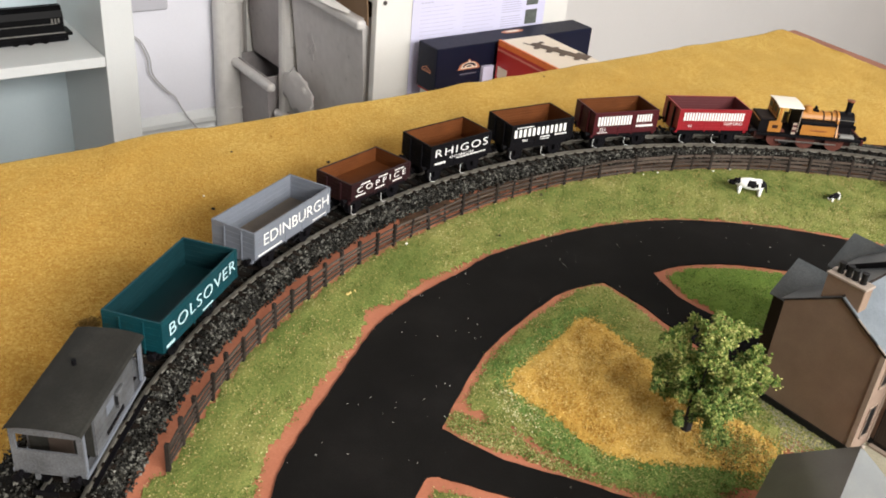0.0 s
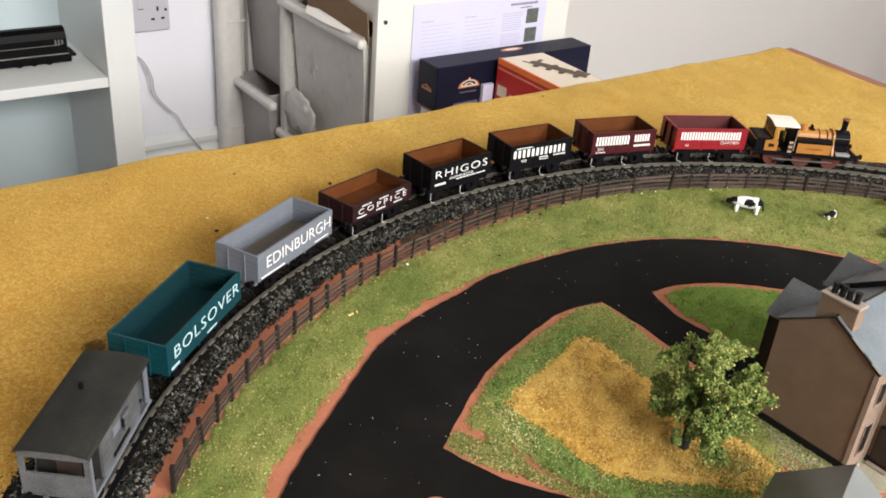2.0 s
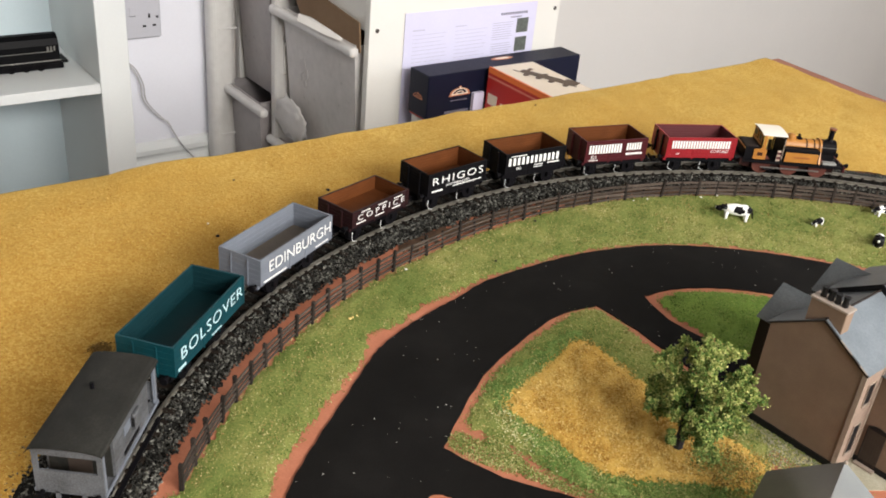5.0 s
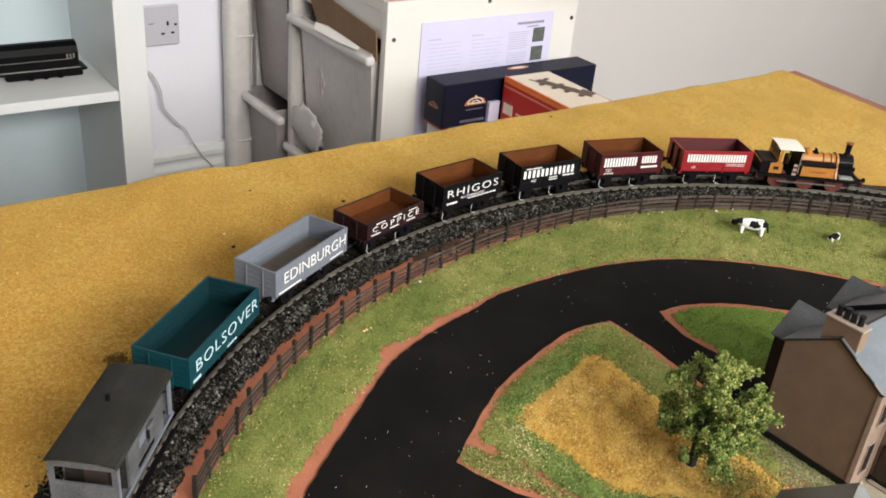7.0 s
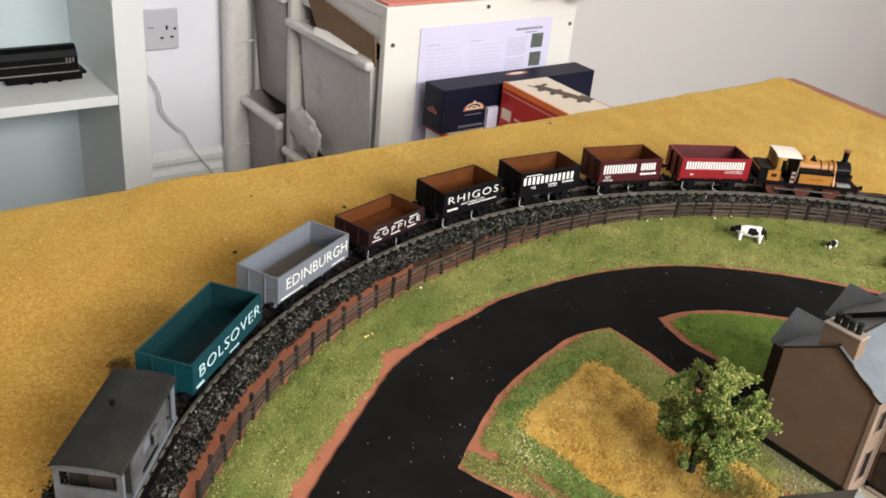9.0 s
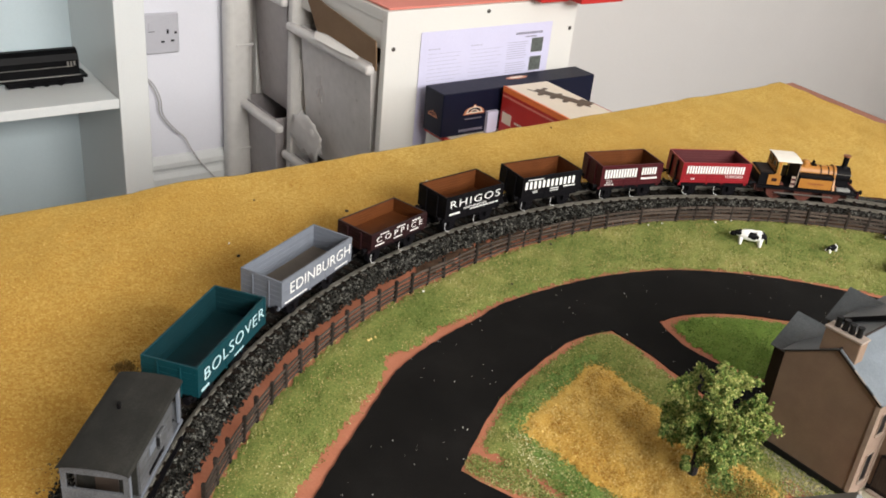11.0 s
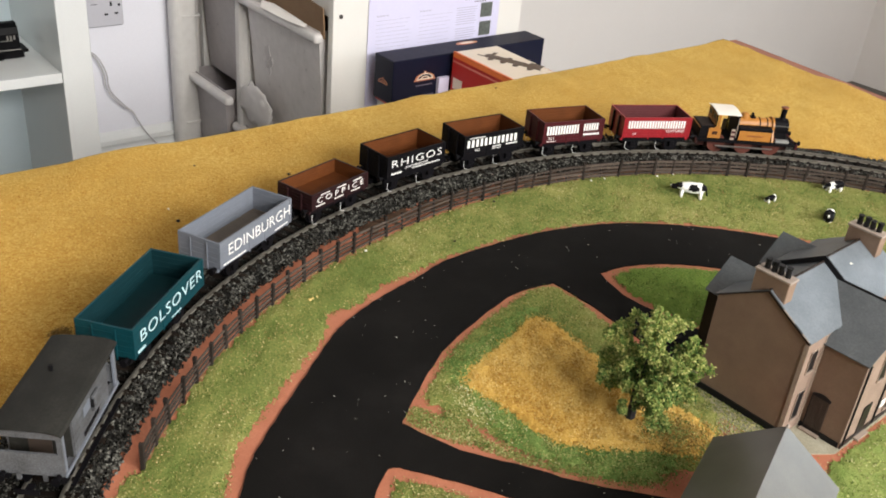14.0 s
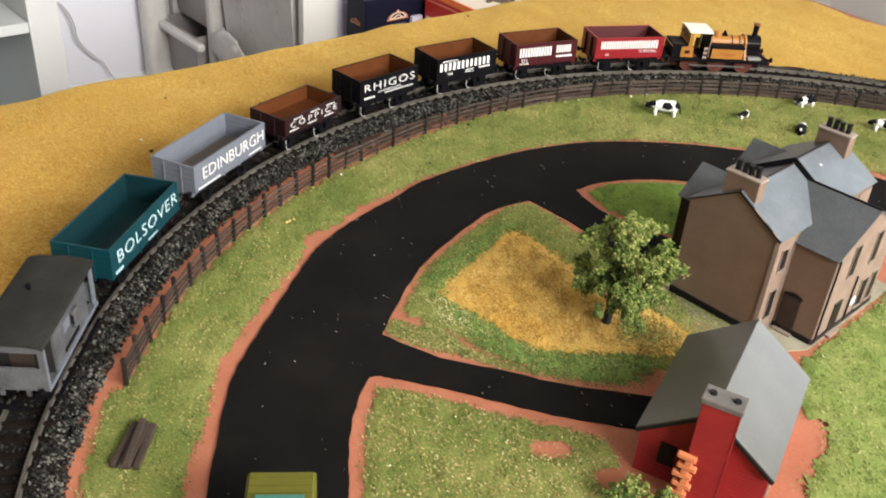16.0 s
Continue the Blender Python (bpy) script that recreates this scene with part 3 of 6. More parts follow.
def shelf_model():
    """A black model locomotive resting on the shelf."""
    t = thing("model_locomotive", ROOM @ pose(0.305, 1.70, -0.272), "black model locomotive lying on a white shelf", "model train")
    b = bmesh.new()
    prism(b, [(-0.018, 0.018), (0.018, 0.018), (0.018, 0.046), (0.014, 0.057), (0.0055, 0.0635), (-0.0055, 0.0635), (-0.014, 0.057), (-0.018, 0.046)], "x", -0.13, 0.119)
    part("body", b, "shelf_loco", t)
    part("handrail", boxes((-0.13, -0.0205, 0.0180, 0.120, -0.0185, 0.0196), (-0.13, -0.0195, 0.0345, 0.108, -0.0182, 0.0355)), "metal", t, "thin pale handrail")
    part("running_plate", boxes((-0.135, -0.02, 0.0125, 0.132, 0.02, 0.0175), bevel=0.0005), "shelf_loco", t)
    for cx in (-0.09, 0.06):
        part("bogie", boxes((cx - 0.065, -0.0165, 0.002, cx + 0.065, 0.0165, 0.012), bevel=0.001), "black", t)
        for dx in (-0.025, 0.0, 0.025):
            w = bmesh.new()
            rod(w, (cx + dx, -0.0165, 0.008), (cx + dx, -0.0142, 0.008), 0.008, seg=14)
            part("wheel", w, "black", t)
    n = bmesh.new()
    bar_row(n, 0.098, 0.115, 0.036, 0.044, -0.0184, 3, 0.45)
    part("number_bars", n, "metal", t)
    return t


shelf_model()


# ---- drawer unit with plastic tubs, end panel towards the layout ----
def drawer_unit():
    t = thing("drawer_unit", ROOM @ pose(0, 0, FLOOR_Z), "white open frame unit holding cloudy plastic tubs", "storage unit")
    z = -FLOOR_Z
    u0, u1, v0, v1 = 0.852, 1.30, 1.33, 1.872
    part("end_panel", boxes((u0, v0, 0, u1, v0 + 0.016, z - 0.079), bevel=0.0008), "laminate", t)
    part("far_panel", boxes((u0, v1 - 0.016, 0, u1, v1, z - 0.079), bevel=0.0008), "unit_frame", t)
    part("top", boxes((u0, v0 + 0.0165, z - 0.099, u1, v1 - 0.0165, z - 0.080)), "laminate", t)
    part("front_rail", boxes((u0 + 0.002, v0 + 0.0165, z - 0.150, u0 + 0.012, 1.6475, z - 0.0992), bevel=0.001), "laminate", t)
    part("back", boxes((u1 - 0.01, v0 + 0.0165, 0.0, u1 - 0.001, v1 - 0.0165, z - 0.1)), "laminate", t)
    part("upright", boxes((u0 - 0.016, 1.650, 0, u0 + 0.03, 1.673, z - 0.1), bevel=0.004), "unit_frame", t)
    part("post", box(bmesh.new(), u0 - 0.078, v1 - 0.045, 0, u0 - 0.020, v1 - 0.001, z - 0.05, bevel=0.017, seg=5), "unit_frame", t, smooth=False)
    for zz in (z - 0.272, z - 0.512):
        part("collar", boxes((u0 - 0.060, v1 - 0.047, zz - 0.0025, u0 - 0.0185, v1 - 0.0005, zz + 0.0025), bevel=0.001), "unit_frame", t)
    part("joint", boxes((u0 + 0.001, 1.646, z - 0.325, u0 + 0.042, 1.670, z - 0.255), bevel=0.003), "unit_frame", t)
    for zz in (z - 0.20, z - 0.45):
        for a, b in ((v0 + 0.0165, 1.6475), (1.6725, v1 - 0.0465)):
            part("runner", boxes((u0 + 0.03, b - 0.006, zz - 0.012, u1 - 0.02, b, zz)), "laminate", t)
            part("runner", boxes((u0 + 0.03, a, zz - 0.012, u1 - 0.02, a + 0.006, zz)), "laminate", t)
    for sx in ((0.868, -0.146), (1.074, -0.091), (1.287, -0.138)):
        s = bmesh.new()
        rod(s, (sx[0], v0 - 0.0012, z + sx[1]), (sx[0], v0 + 0.001, z + sx[1]), 0.004, seg=12)
        part("screw_head", s, "screw", t)
    return t


drawer_unit()


def tub(u, v0, v1, ztop, depth, label, material="tub", far=0.014, lip=0.0):
    """An open tapered tub with a rolled rim, its front towards -u."""
    t = thing("plastic_tub", ROOM @ pose(u, (v0 + v1) / 2, ztop - depth), label, "tub", "tubs in the unit")
    h = (v1 - v0) / 2
    L = 0.36
    b = bmesh.new()
    def ring(k, z, inset):
        return [b.verts.new(p) for p in ((inset, -h + 0.014 + k, z), (L - k, -h + 0.014 + k, z), (L - k, h - far - k, z), (inset, h - far - k, z))]
    rings = [ring(0.009, 0.0, 0.018), ring(0.001, depth - 0.012, 0.0), ring(0.001, depth, 0.0), ring(0.004, depth, 0.003), ring(0.004, depth - 0.012, 0.003), ring(0.012, 0.003, 0.021)]
    b.faces.new(rings[0][::-1])
    for r, s in zip(rings, rings[1:]):
        for i in range(4):
            b.faces.new((r[i], r[(i + 1) % 4], s[(i + 1) % 4], s[i]))
    b.faces.new(rings[-1])
    part("shell", b, material, t)
    part("rim", box(bmesh.new(), -0.017, -h + 0.002 - lip, depth - 0.019, 0.0025, h - 0.002, depth - 0.0005, bevel=0.0075, seg=4), "tub_rim", t, "pale rolled rim")
    return t


near_tub = tub(0.845, 1.348, 1.672, -0.180, 0.262, "cloudy plastic tub with scuffs, holding brown cardboard", far=0.038)
for y, z, r in ((0.052, 0.165, 0.011), (0.040, 0.150, 0.007), (0.060, 0.140, 0.006), (0.047, 0.128, 0.005)):
    sc = bmesh.new()
    x = 0.018 * (1 - z / 0.25)
    prism(sc, [(y + r * (1 + 0.3 * math.sin(3 * k)) * math.cos(k * 0.7), z + 1.4 * r * (1 + 0.25 * math.cos(2 * k)) * math.sin(k * 0.7)) for k in range(9)], "x", x - 0.0016, x + 0.0005)
    part("scuff", sc, "scuff", near_tub, "faint grey scuff mark")
# tubs deeper in the unit use the plastic with shade coloured in
tub(0.842, 1.676, 1.862, -0.138, 0.25, "cloudy plastic tub in the unit, greyed as if in shade", "tub_shaded")
tub(0.818, 1.6745, 1.868, -0.395, 0.26, "cloudy plastic tub in the unit, greyed as if in shade", "tub_shaded", lip=0.028)
tub(0.845, 1.350, 1.685, -0.462, 0.22, "cloudy plastic tub in the unit, greyed as if in shade", "tub_shaded")

cd = bmesh.new()
slab(cd, [(0.8500, 1.350, -0.190), (0.8500, 1.560, -0.188), (0.8485, 1.630, -0.100), (0.8485, 1.540, -0.117), (0.8490, 1.356, -0.137)], 0.0025)
box(cd, 0.905, 1.42, -0.42, 1.01, 1.60, -0.215)
cd = part("cardboard_box", cd, "cardboard")
cd.matrix_basis = ROOM
tagged(cd, "brown cardboard packing with a raised flap in the tub", "cardboard")
pl = bmesh.new()
slab(pl, [(0.8357, 1.3900, -0.1728), (0.8262, 1.3822, -0.1750), (0.8258, 1.447, -0.1795), (0.8258, 1.5431, -0.1805), (0.8450, 1.5731, -0.1755), (0.8450, 1.5240, -0.1706), (0.8450, 1.4674, -0.1735)], 0.0009)
pl = part("paper_sheet", pl, "white_sheet")
pl.matrix_basis = ROOM
tagged(pl, "loose white paper sheet sticking out of the tub", "paper")
# crumpled clear bag hanging between the tubs
bag = bmesh.new()
bmesh.ops.create_icosphere(bag, subdivisions=3, radius=1.0)
for v in bag.verts:
    k = 1 + 0.35 * noise.noise(v.co * 2.6) + 0.22 * noise.noise(v.co * 6)
    v.co = Vector((v.co.x * 0.0045 * k + 0.838, v.co.y * 0.066 * k + 1.590, v.co.z * 0.042 * k - 0.398 + 0.01 * noise.noise(v.co * 4)))
bag = part("plastic_bag", bag, "tub_rim", smooth=True)
bag.matrix_basis = ROOM
tagged(bag, "crumpled cloudy plastic bag caught on the unit", "bag")

top_sheet = part("red_folder", boxes((0.858, 1.336, -0.0785, 1.295, 1.63, -0.0745), bevel=0.001), "salmon")
top_sheet.matrix_basis = ROOM
tagged(top_sheet, "salmon red card folder lying on the unit", "folder")
for u, v, w, d, h in ((1.172, 1.297, 0.07, 0.2, 0.05), (1.248, 1.268, 0.112, 0.19, 0.05), (0.87, 1.50, 0.22, 0.12, 0.05)):
    rb = thing("red_box", ROOM @ pose(u, v, -0.0742), "red card model box lying on the unit", "box")
    part("carton", boxes((0, 0, 0, w, d, h), bevel=0.0012), "box_red", rb)
    nb = bmesh.new()
    bar_row(nb, 0.02, w - 0.02, 0.012, 0.03, -0.0003, 4)
    part("print_bars", nb, "box_cream", rb)


# ---- leaflet on the end panel ----
def leaflet():
    t = thing("leaflet", ROOM @ pose(0.925, 1.3285, -0.335), "white printed leaflet with columns and two photographs, taped up", "paper")
    w, h = 0.312, 0.215
    part("sheet", boxes((0, -0.0006, 0, w, 0.0, h)), "paper", t)
    ink = bmesh.new()
    for r in range(14):
        if r == 8:
            continue
        z = h - 0.036 - r * 0.0045
        box(ink, 0.204, -0.0009, z, 0.204 + random.uniform(0.042, 0.053), -0.0007, z + 0.0012)
    for x in (0.018, 0.115):
        bar_row(ink, x, x + 0.028, h - 0.034, h - 0.032, -0.0008, 4, 0.3, 0.0001)
        for r in range(16):
            z = h - 0.042 - r * 0.0072
            box(ink, x, -0.00085, z, x + random.uniform(0.06, 0.078), -0.0007, z + 0.0006)
    part("print", ink, "ink", t, "rows of faint grey printed bars")
    ink = bmesh.new()
    bar_row(ink, 0.222, 0.290, h - 0.021, h - 0.0165, -0.0008, 12, 0.3, 0.0001)
    bar_row(ink, 0.247, 0.276, h - 0.0275, h - 0.025, -0.0008, 7, 0.3, 0.0001)
    part("heading", ink, "ink_dark", t, "dark printed heading bars")
    for z in (h - 0.058, h - 0.095):
        part("photograph", boxes((0.264, -0.0012, z, 0.293, -0.0007, z + 0.028)), "photo", t)
    return t


leaflet()

# ---- boxes standing behind the baseboard ----
pb = thing("storage_box", ROOM @ pose(0.931, 0.945, FLOOR_Z), "tall cream storage carton with red lid edge, behind the baseboard", "box")
part("carton", boxes((0.003, 0.003, 0, 0.417, 0.357, 0.583), bevel=0.002), "gloss_white", pb)
part("lid", boxes((0, 0, 0.5832, 0.42, 0.36, 0.5900), bevel=0.001), "box_red", pb, "red lid edge")
part("lid_face", boxes((0.008, 0.008, 0.5901, 0.412, 0.352, 0.5907)), "box_cream", pb, "cream printed lid")


def arch_emblem(x, y, z, s):
    e = bmesh.new()
    for r0, r1 in ((0.84, 1.0), (0.34, 0.5)):
        k = 10
        pts = [(r1 * math.cos(math.pi * i / k) * s * 1.5, r1 * math.sin(math.pi * i / k) * s * 0.75) for i in range(k + 1)]
        pts += [(r0 * math.cos(math.pi * i / k) * s * 1.5, r0 * math.sin(math.pi * i / k) * s * 0.75) for i in range(k, -1, -1)]
        prism(e, [(a + x, b + z) for a, b in pts], "y", y - 0.0004, y + 0.0002)
    box(e, x - s * 1.6, y - 0.0004, z - s * 0.20, x + s * 1.6, y + 0.0002, z - s * 0.03)
    box(e, x - s * 0.16, y - 0.0004, z + s * 0.76, x + s * 0.16, y + 0.0002, z + s * 0.98)
    return e


def navy_box():
    t = thing("navy_box", ROOM @ pose(0.922, 1.24, -0.2885), "dark navy card model box with an orange emblem", "box")
    L, D, H = 0.366, 0.058, 0.0815
    part("carton", boxes((0, 0, 0, L, D, H), bevel=0.0015), "navy", t)
    em = part("emblem", arch_emblem(0.071, -0.0006, 0.041, 0.0150), "emblem", t, "orange arched emblem")
    part("emblem_band", arch_emblem(0.071, -0.0010, 0.0425, 0.0118), "box_cream", em, "cream inner arch")
    m = pose(0, 0, 0, 0, 0, -90)
    part("emblem", arch_emblem(-0.029, -0.0006, 0.035, 0.009), "emblem", t, "orange arched emblem", m=m)
    g = bmesh.new()
    bar_row(g, 0.052, 0.090, 0.0285, 0.0308, -0.0004, 9)
    bar_row(g, 0.040, 0.095, 0.006, 0.011, -0.0004, 10)
    part("print_bars", g, "ink_dark", t)
    g = bmesh.new()
    prism(g, [(0.196 + 0.026 * math.cos(k * 0.5236), 0.038 + 0.0075 * math.sin(k * 0.5236)) for k in range(12)], "z", H, H + 0.0005)
    em = part("emblem", g, "emblem", t, "small oval emblem on the lid")
    g = bmesh.new()
    prism(g, [(0.196 + 0.017 * math.cos(k * 0.5236), 0.038 + 0.0042 * math.sin(k * 0.5236)) for k in range(12)], "z", H + 0.0005, H + 0.0009)
    part("emblem_centre", g, "box_cream", em)
    return t


navy_box()


def red_picture_box():
    t = thing("picture_box", ROOM @ pose(1.046, 1.2295, -0.2885, 0, 0, -1.5), "red and cream card model box with a locomotive picture", "box")
    W, L, H = 0.102, 0.30, 0.0885
    part("carton", boxes((0, -L, 0, W, 0, H - 0.001), bevel=0.0015), "box_red", t)
    part("picture_face", boxes((0.004, -L + 0.004, H - 0.0008, W - 0.002, -0.004, H)), "box_cream", t, "cream picture face")
    g = bmesh.new()
    d, n = (0.396, -0.918), (0.918, 0.396)

    def printed(pts, lift):
        prism(g, [(0.036 + d[0] * a + n[0] * 1.7 * b, -0.030 + d[1] * a + n[1] * 1.7 * b) for a, b in pts], "z", H + 0.0002, H + 0.0006 + lift)
    printed([(0.0, -0.004), (0.126, -0.004), (0.126, -0.002), (0.0, -0.002)], 0)
    printed([(0.012, -0.0019), (0.095, -0.0019), (0.095, 0.006), (0.088, 0.008), (0.014, 0.007), (0.012, 0.004)], 0.0001)
    printed([(0.0951, -0.0019), (0.122, -0.0019), (0.122, 0.012), (0.0951, 0.013)], 0.0001)
    printed([(0.018, 0.0071), (0.024, 0.0071), (0.025, 0.016), (0.017, 0.016)], 0.0002)
    printed([(0.050, 0.0074), (0.061, 0.0074), (0.058, 0.012), (0.053, 0.012)], 0.0002)
    for a0 in (0.030, 0.055, 0.080, 0.108):
        printed([(a0 + 0.0055 * math.cos(k * 0.6283), -0.0065 + 0.0052 * math.sin(k * 0.6283)) for k in range(10)], 0.0003)
    part("picture", g, "photo_brown", t, "dark brown printed picture of an engine")
    for z, h, mt in ((0.0790, 0.0080, "box_orange"), (0.0700, 0.0035, "salmon")):
        part("band", boxes((-0.0006, -L, z, -0.0001, -0.002, z + h)), mt, t, "bright printed band")
    part("white_label", boxes((-0.0008, -0.034, 0.022, -0.0001, -0.008, 0.042)), "box_cream", t)
    g = bmesh.new()
    bar_row(g, 0, 0.05, 0.030, 0.034, 0, 7)
    part("print_bars", g, "box_cream", t, m=Matrix.Translation((-0.0005, -0.045, 0)) @ pose(0, 0, 0, 0, 0, -90))
    part("face_edge", boxes((0.0005, -L + 0.001, H - 0.0006, 0.0045, -0.001, H + 0.0002)), "box_orange", t, "orange printed edge of the lid")
    return t


red_picture_box()
wc = part("white_card", boxes((1.020, 1.231, -0.2885, 1.0435, 1.2385, -0.248)), "paper")
wc.matrix_basis = ROOM
tagged(wc, "small white card standing beside the red box", "card")


# ---- baseboard and its ground ----
CX, CY, RAD = 0.2986, 0.2787, 0.4388
CU, SU = math.cos(radians(37.6)), math.sin(radians(37.6))
BU0, BU1, BV0, BV1 = -0.62, 1.0, -0.75, 0.632


def uv(u, v):
    return u * CU - v * SU, u * SU + v * CU


board = thing("baseboard_table", IDENT, "wooden layout baseboard on plain legs", "table")
bb = bmesh.new()
prism(bb, [uv(BU0, BV0), uv(0.85, BV0), uv(BU1, BV1), uv(BU0, BV1)], "z", -0.030, -0.0012)
part("board", bb, "board_edge", board, "red-brown painted board")
# unseen boards under the rim, added to keep light off the lower bookcase
for ua, va, ub, vb in ((BU0, BV0, 0.85, BV0 + 0.02), (BU0, BV1 - 0.02, 0.99, BV1), (BU0, BV0 + 0.0205, BU0 + 0.02, BV1 - 0.0205)):
    part("apron", boxes((ua, va, -0.125, ub, vb, -0.0302), bevel=0.001), "wood", board, m=pose(0, 0, 0, 0, 0, 37.6))
for u, v in ((BU0 + 0.06, BV0 + 0.06), (0.75, BV0 + 0.06), (0.9, BV1 - 0.06), (BU0 + 0.06, BV1 - 0.06)):
    part("leg", boxes((-0.022, -0.022, FLOOR_Z, 0.022, 0.022, -0.030), bevel=0.002), "wood", board, m=pose(*uv(u, v), 0, 0, 0, 37.6))

gd = bmesh.new()
prism(gd, [(CX + 0.4765 * math.cos(a), CY + 0.4765 * math.sin(a)) for a in np.linspace(0, 2 * math.pi, 120, endpoint=False)], "z", -0.0012, 0.0)
tagged(part("ground", gd, "earth"), "terracotta painted layout ground", "ground", kind="structure")

OUT = [(-0.050, 0.02), (-0.056, 0.12), (-0.058, 0.226), (-0.059, 0.290), (-0.054, 0.321), (-0.043, 0.362), (-0.0325, 0.400), (-0.0262, 0.4178), (-0.013, 0.4404), (0.003, 0.4618), (0.0176, 0.479), (0.036, 0.5025),
       (0.077, 0.5345), (0.115, 0.557), (0.163, 0.574), (0.219, 0.578), (0.273, 0.571), (0.330, 0.553), (0.40, 0.51)]
out_edge = spline(OUT, 8)
back = [spline([(0.37, 0.45), (0.32, 0.487), (0.26, 0.511), (0.216, 0.5185), (0.185, 0.5185), (0.156, 0.511), (0.1372, 0.499)], 6),
        spline([(0.1372, 0.499), (0.148, 0.4745), (0.165, 0.457), (0.195, 0.435)], 5),
        spline([(0.172, 0.400), (0.150, 0.424), (0.125, 0.459), (0.1042, 0.4825)], 5),
        spline([(0.1042, 0.4825), (0.078, 0.4665), (0.0515, 0.4315), (0.032, 0.399), (0.018, 0.360), (0.0112, 0.3355)], 6),
        spline([(0.0112, 0.3355), (0.040, 0.3185), (0.073, 0.309), (0.0995, 0.3003), (0.145, 0.2925)], 5),
        spline([(0.145, 0.264), (0.126, 0.271), (0.096, 0.2776), (0.071, 0.2855), (0.045, 0.2945), (0.016, 0.3025)], 5),
        spline([(0.016, 0.3025), (0.006, 0.3025), (0.0, 0.282), (-0.002, 0.257), (-0.001, 0.227), (0.002, 0.12), (0.006, 0.02)], 6)]
road_poly = np.concatenate([out_edge] + back)
rb = bmesh.new()
vs = [rb.verts.new((x + 0.0003 * math.sin(i * 1.7), y + 0.0003 * math.cos(i * 2.3), 0.0009)) for i, (x, y) in enumerate(road_poly)]
face = rb.faces.new(vs)
ex = bmesh.ops.extrude_face_region(rb, geom=[face])
for v in ex["geom"]:
    if isinstance(v, bmesh.types.BMVert):
        v.co.z = 0.0001
bmesh.ops.triangulate(rb, faces=[f for f in rb.faces if len(f.verts) > 4])
tagged(part("road", rb, "road"), "matt black layout road with pale specks", "road", kind="structure")


def circle_pts(r, a0, a1, n=60):
    a = np.radians(np.linspace(a0, a1, n))
    return np.stack([CX + r * np.cos(a), CY + r * np.sin(a)], -1)


def fence_r(a):
    """Radius of the fence line at an angle round the railway's middle."""
    return np.interp(a, [40, 80, 110, 125, 140, 160, 178], [0.399, 0.3985, 0.3985, 0.395, 0.3935, 0.400, 0.404])


def fence_line(a0, a1, n=90):
    a = np.linspace(a0, a1, n)
    r = fence_r(a) + 0.0008 + 0.0026 * np.clip((128 - a) / 10, 0, 1)
    return np.stack([CX + r * np.cos(np.radians(a)), CY + r * np.sin(np.radians(a))], -1)


KERB = [(-0.058, 0.02), (-0.066, 0.12), (-0.067, 0.226), (-0.0645, 0.276), (-0.0655, 0.308), (-0.058, 0.3345), (-0.046, 0.371), (-0.0345, 0.403), (-0.0348, 0.424), (-0.028, 0.4325), (-0.015, 0.4445),
        (-0.0055, 0.4620), (0.012, 0.4785), (0.035, 0.5040), (0.077, 0.5365), (0.1154, 0.5590), (0.164, 0.5760), (0.221, 0.5802), (0.276, 0.5738), (0.335, 0.558), (0.41, 0.516)]
ring_poly = np.concatenate([spline(KERB, 6), fence_line(36, 177.5), circle_pts(0.411, 179, 206, 20)])
island_poly = spline([(0.0240, 0.3530), (0.0220, 0.362), (0.0360, 0.399), (0.0550, 0.4312), (0.0808, 0.4650), (0.1035, 0.4797), (0.1235, 0.4560), (0.134, 0.4385), (0.156, 0.408), (0.178, 0.372),
                      (0.176, 0.335), (0.160, 0.316), (0.138, 0.3025), (0.100, 0.3045), (0.073, 0.3170), (0.050, 0.3345)], 5, True)
dark_poly = spline([(0.033, 0.380), (0.040, 0.398), (0.056, 0.418), (0.080, 0.448), (0.092, 0.446), (0.066, 0.404), (0.047, 0.375), (0.062, 0.357), (0.078, 0.340), (0.091, 0.329), (0.11, 0.326),
                    (0.155, 0.328), (0.147, 0.3155), (0.132, 0.3025), (0.105, 0.3035), (0.092, 0.3085), (0.075, 0.3175), (0.062, 0.329), (0.052, 0.343), (0.043, 0.3605)], 5, True)
gold_poly = spline([(0.0405, 0.3765), (0.0641, 0.4085), (0.089, 0.442), (0.1092, 0.4205), (0.1282, 0.3935), (0.150, 0.370), (0.173, 0.343), (0.1594, 0.3226), (0.1443, 0.3225), (0.1077, 0.3218), (0.088, 0.3242),
                    (0.0725, 0.3374), (0.058, 0.353)], 5, True)
small_poly = spline([(0.1455, 0.498), (0.163, 0.5095), (0.19, 0.5155), (0.23, 0.514), (0.28, 0.498), (0.31, 0.46), (0.25, 0.43), (0.200, 0.4365), (0.169, 0.4585), (0.152, 0.477)], 5, True)
garden_poly = spline([(0.013, 0.2965), (0.045, 0.2875), (0.07, 0.2785), (0.096, 0.2705), (0.114, 0.263), (0.116, 0.245), (0.125, 0.2), (0.13, 0.1), (0.012, 0.1), (0.006, 0.2), (0.0035, 0.26), (0.007, 0.287)], 5, True)
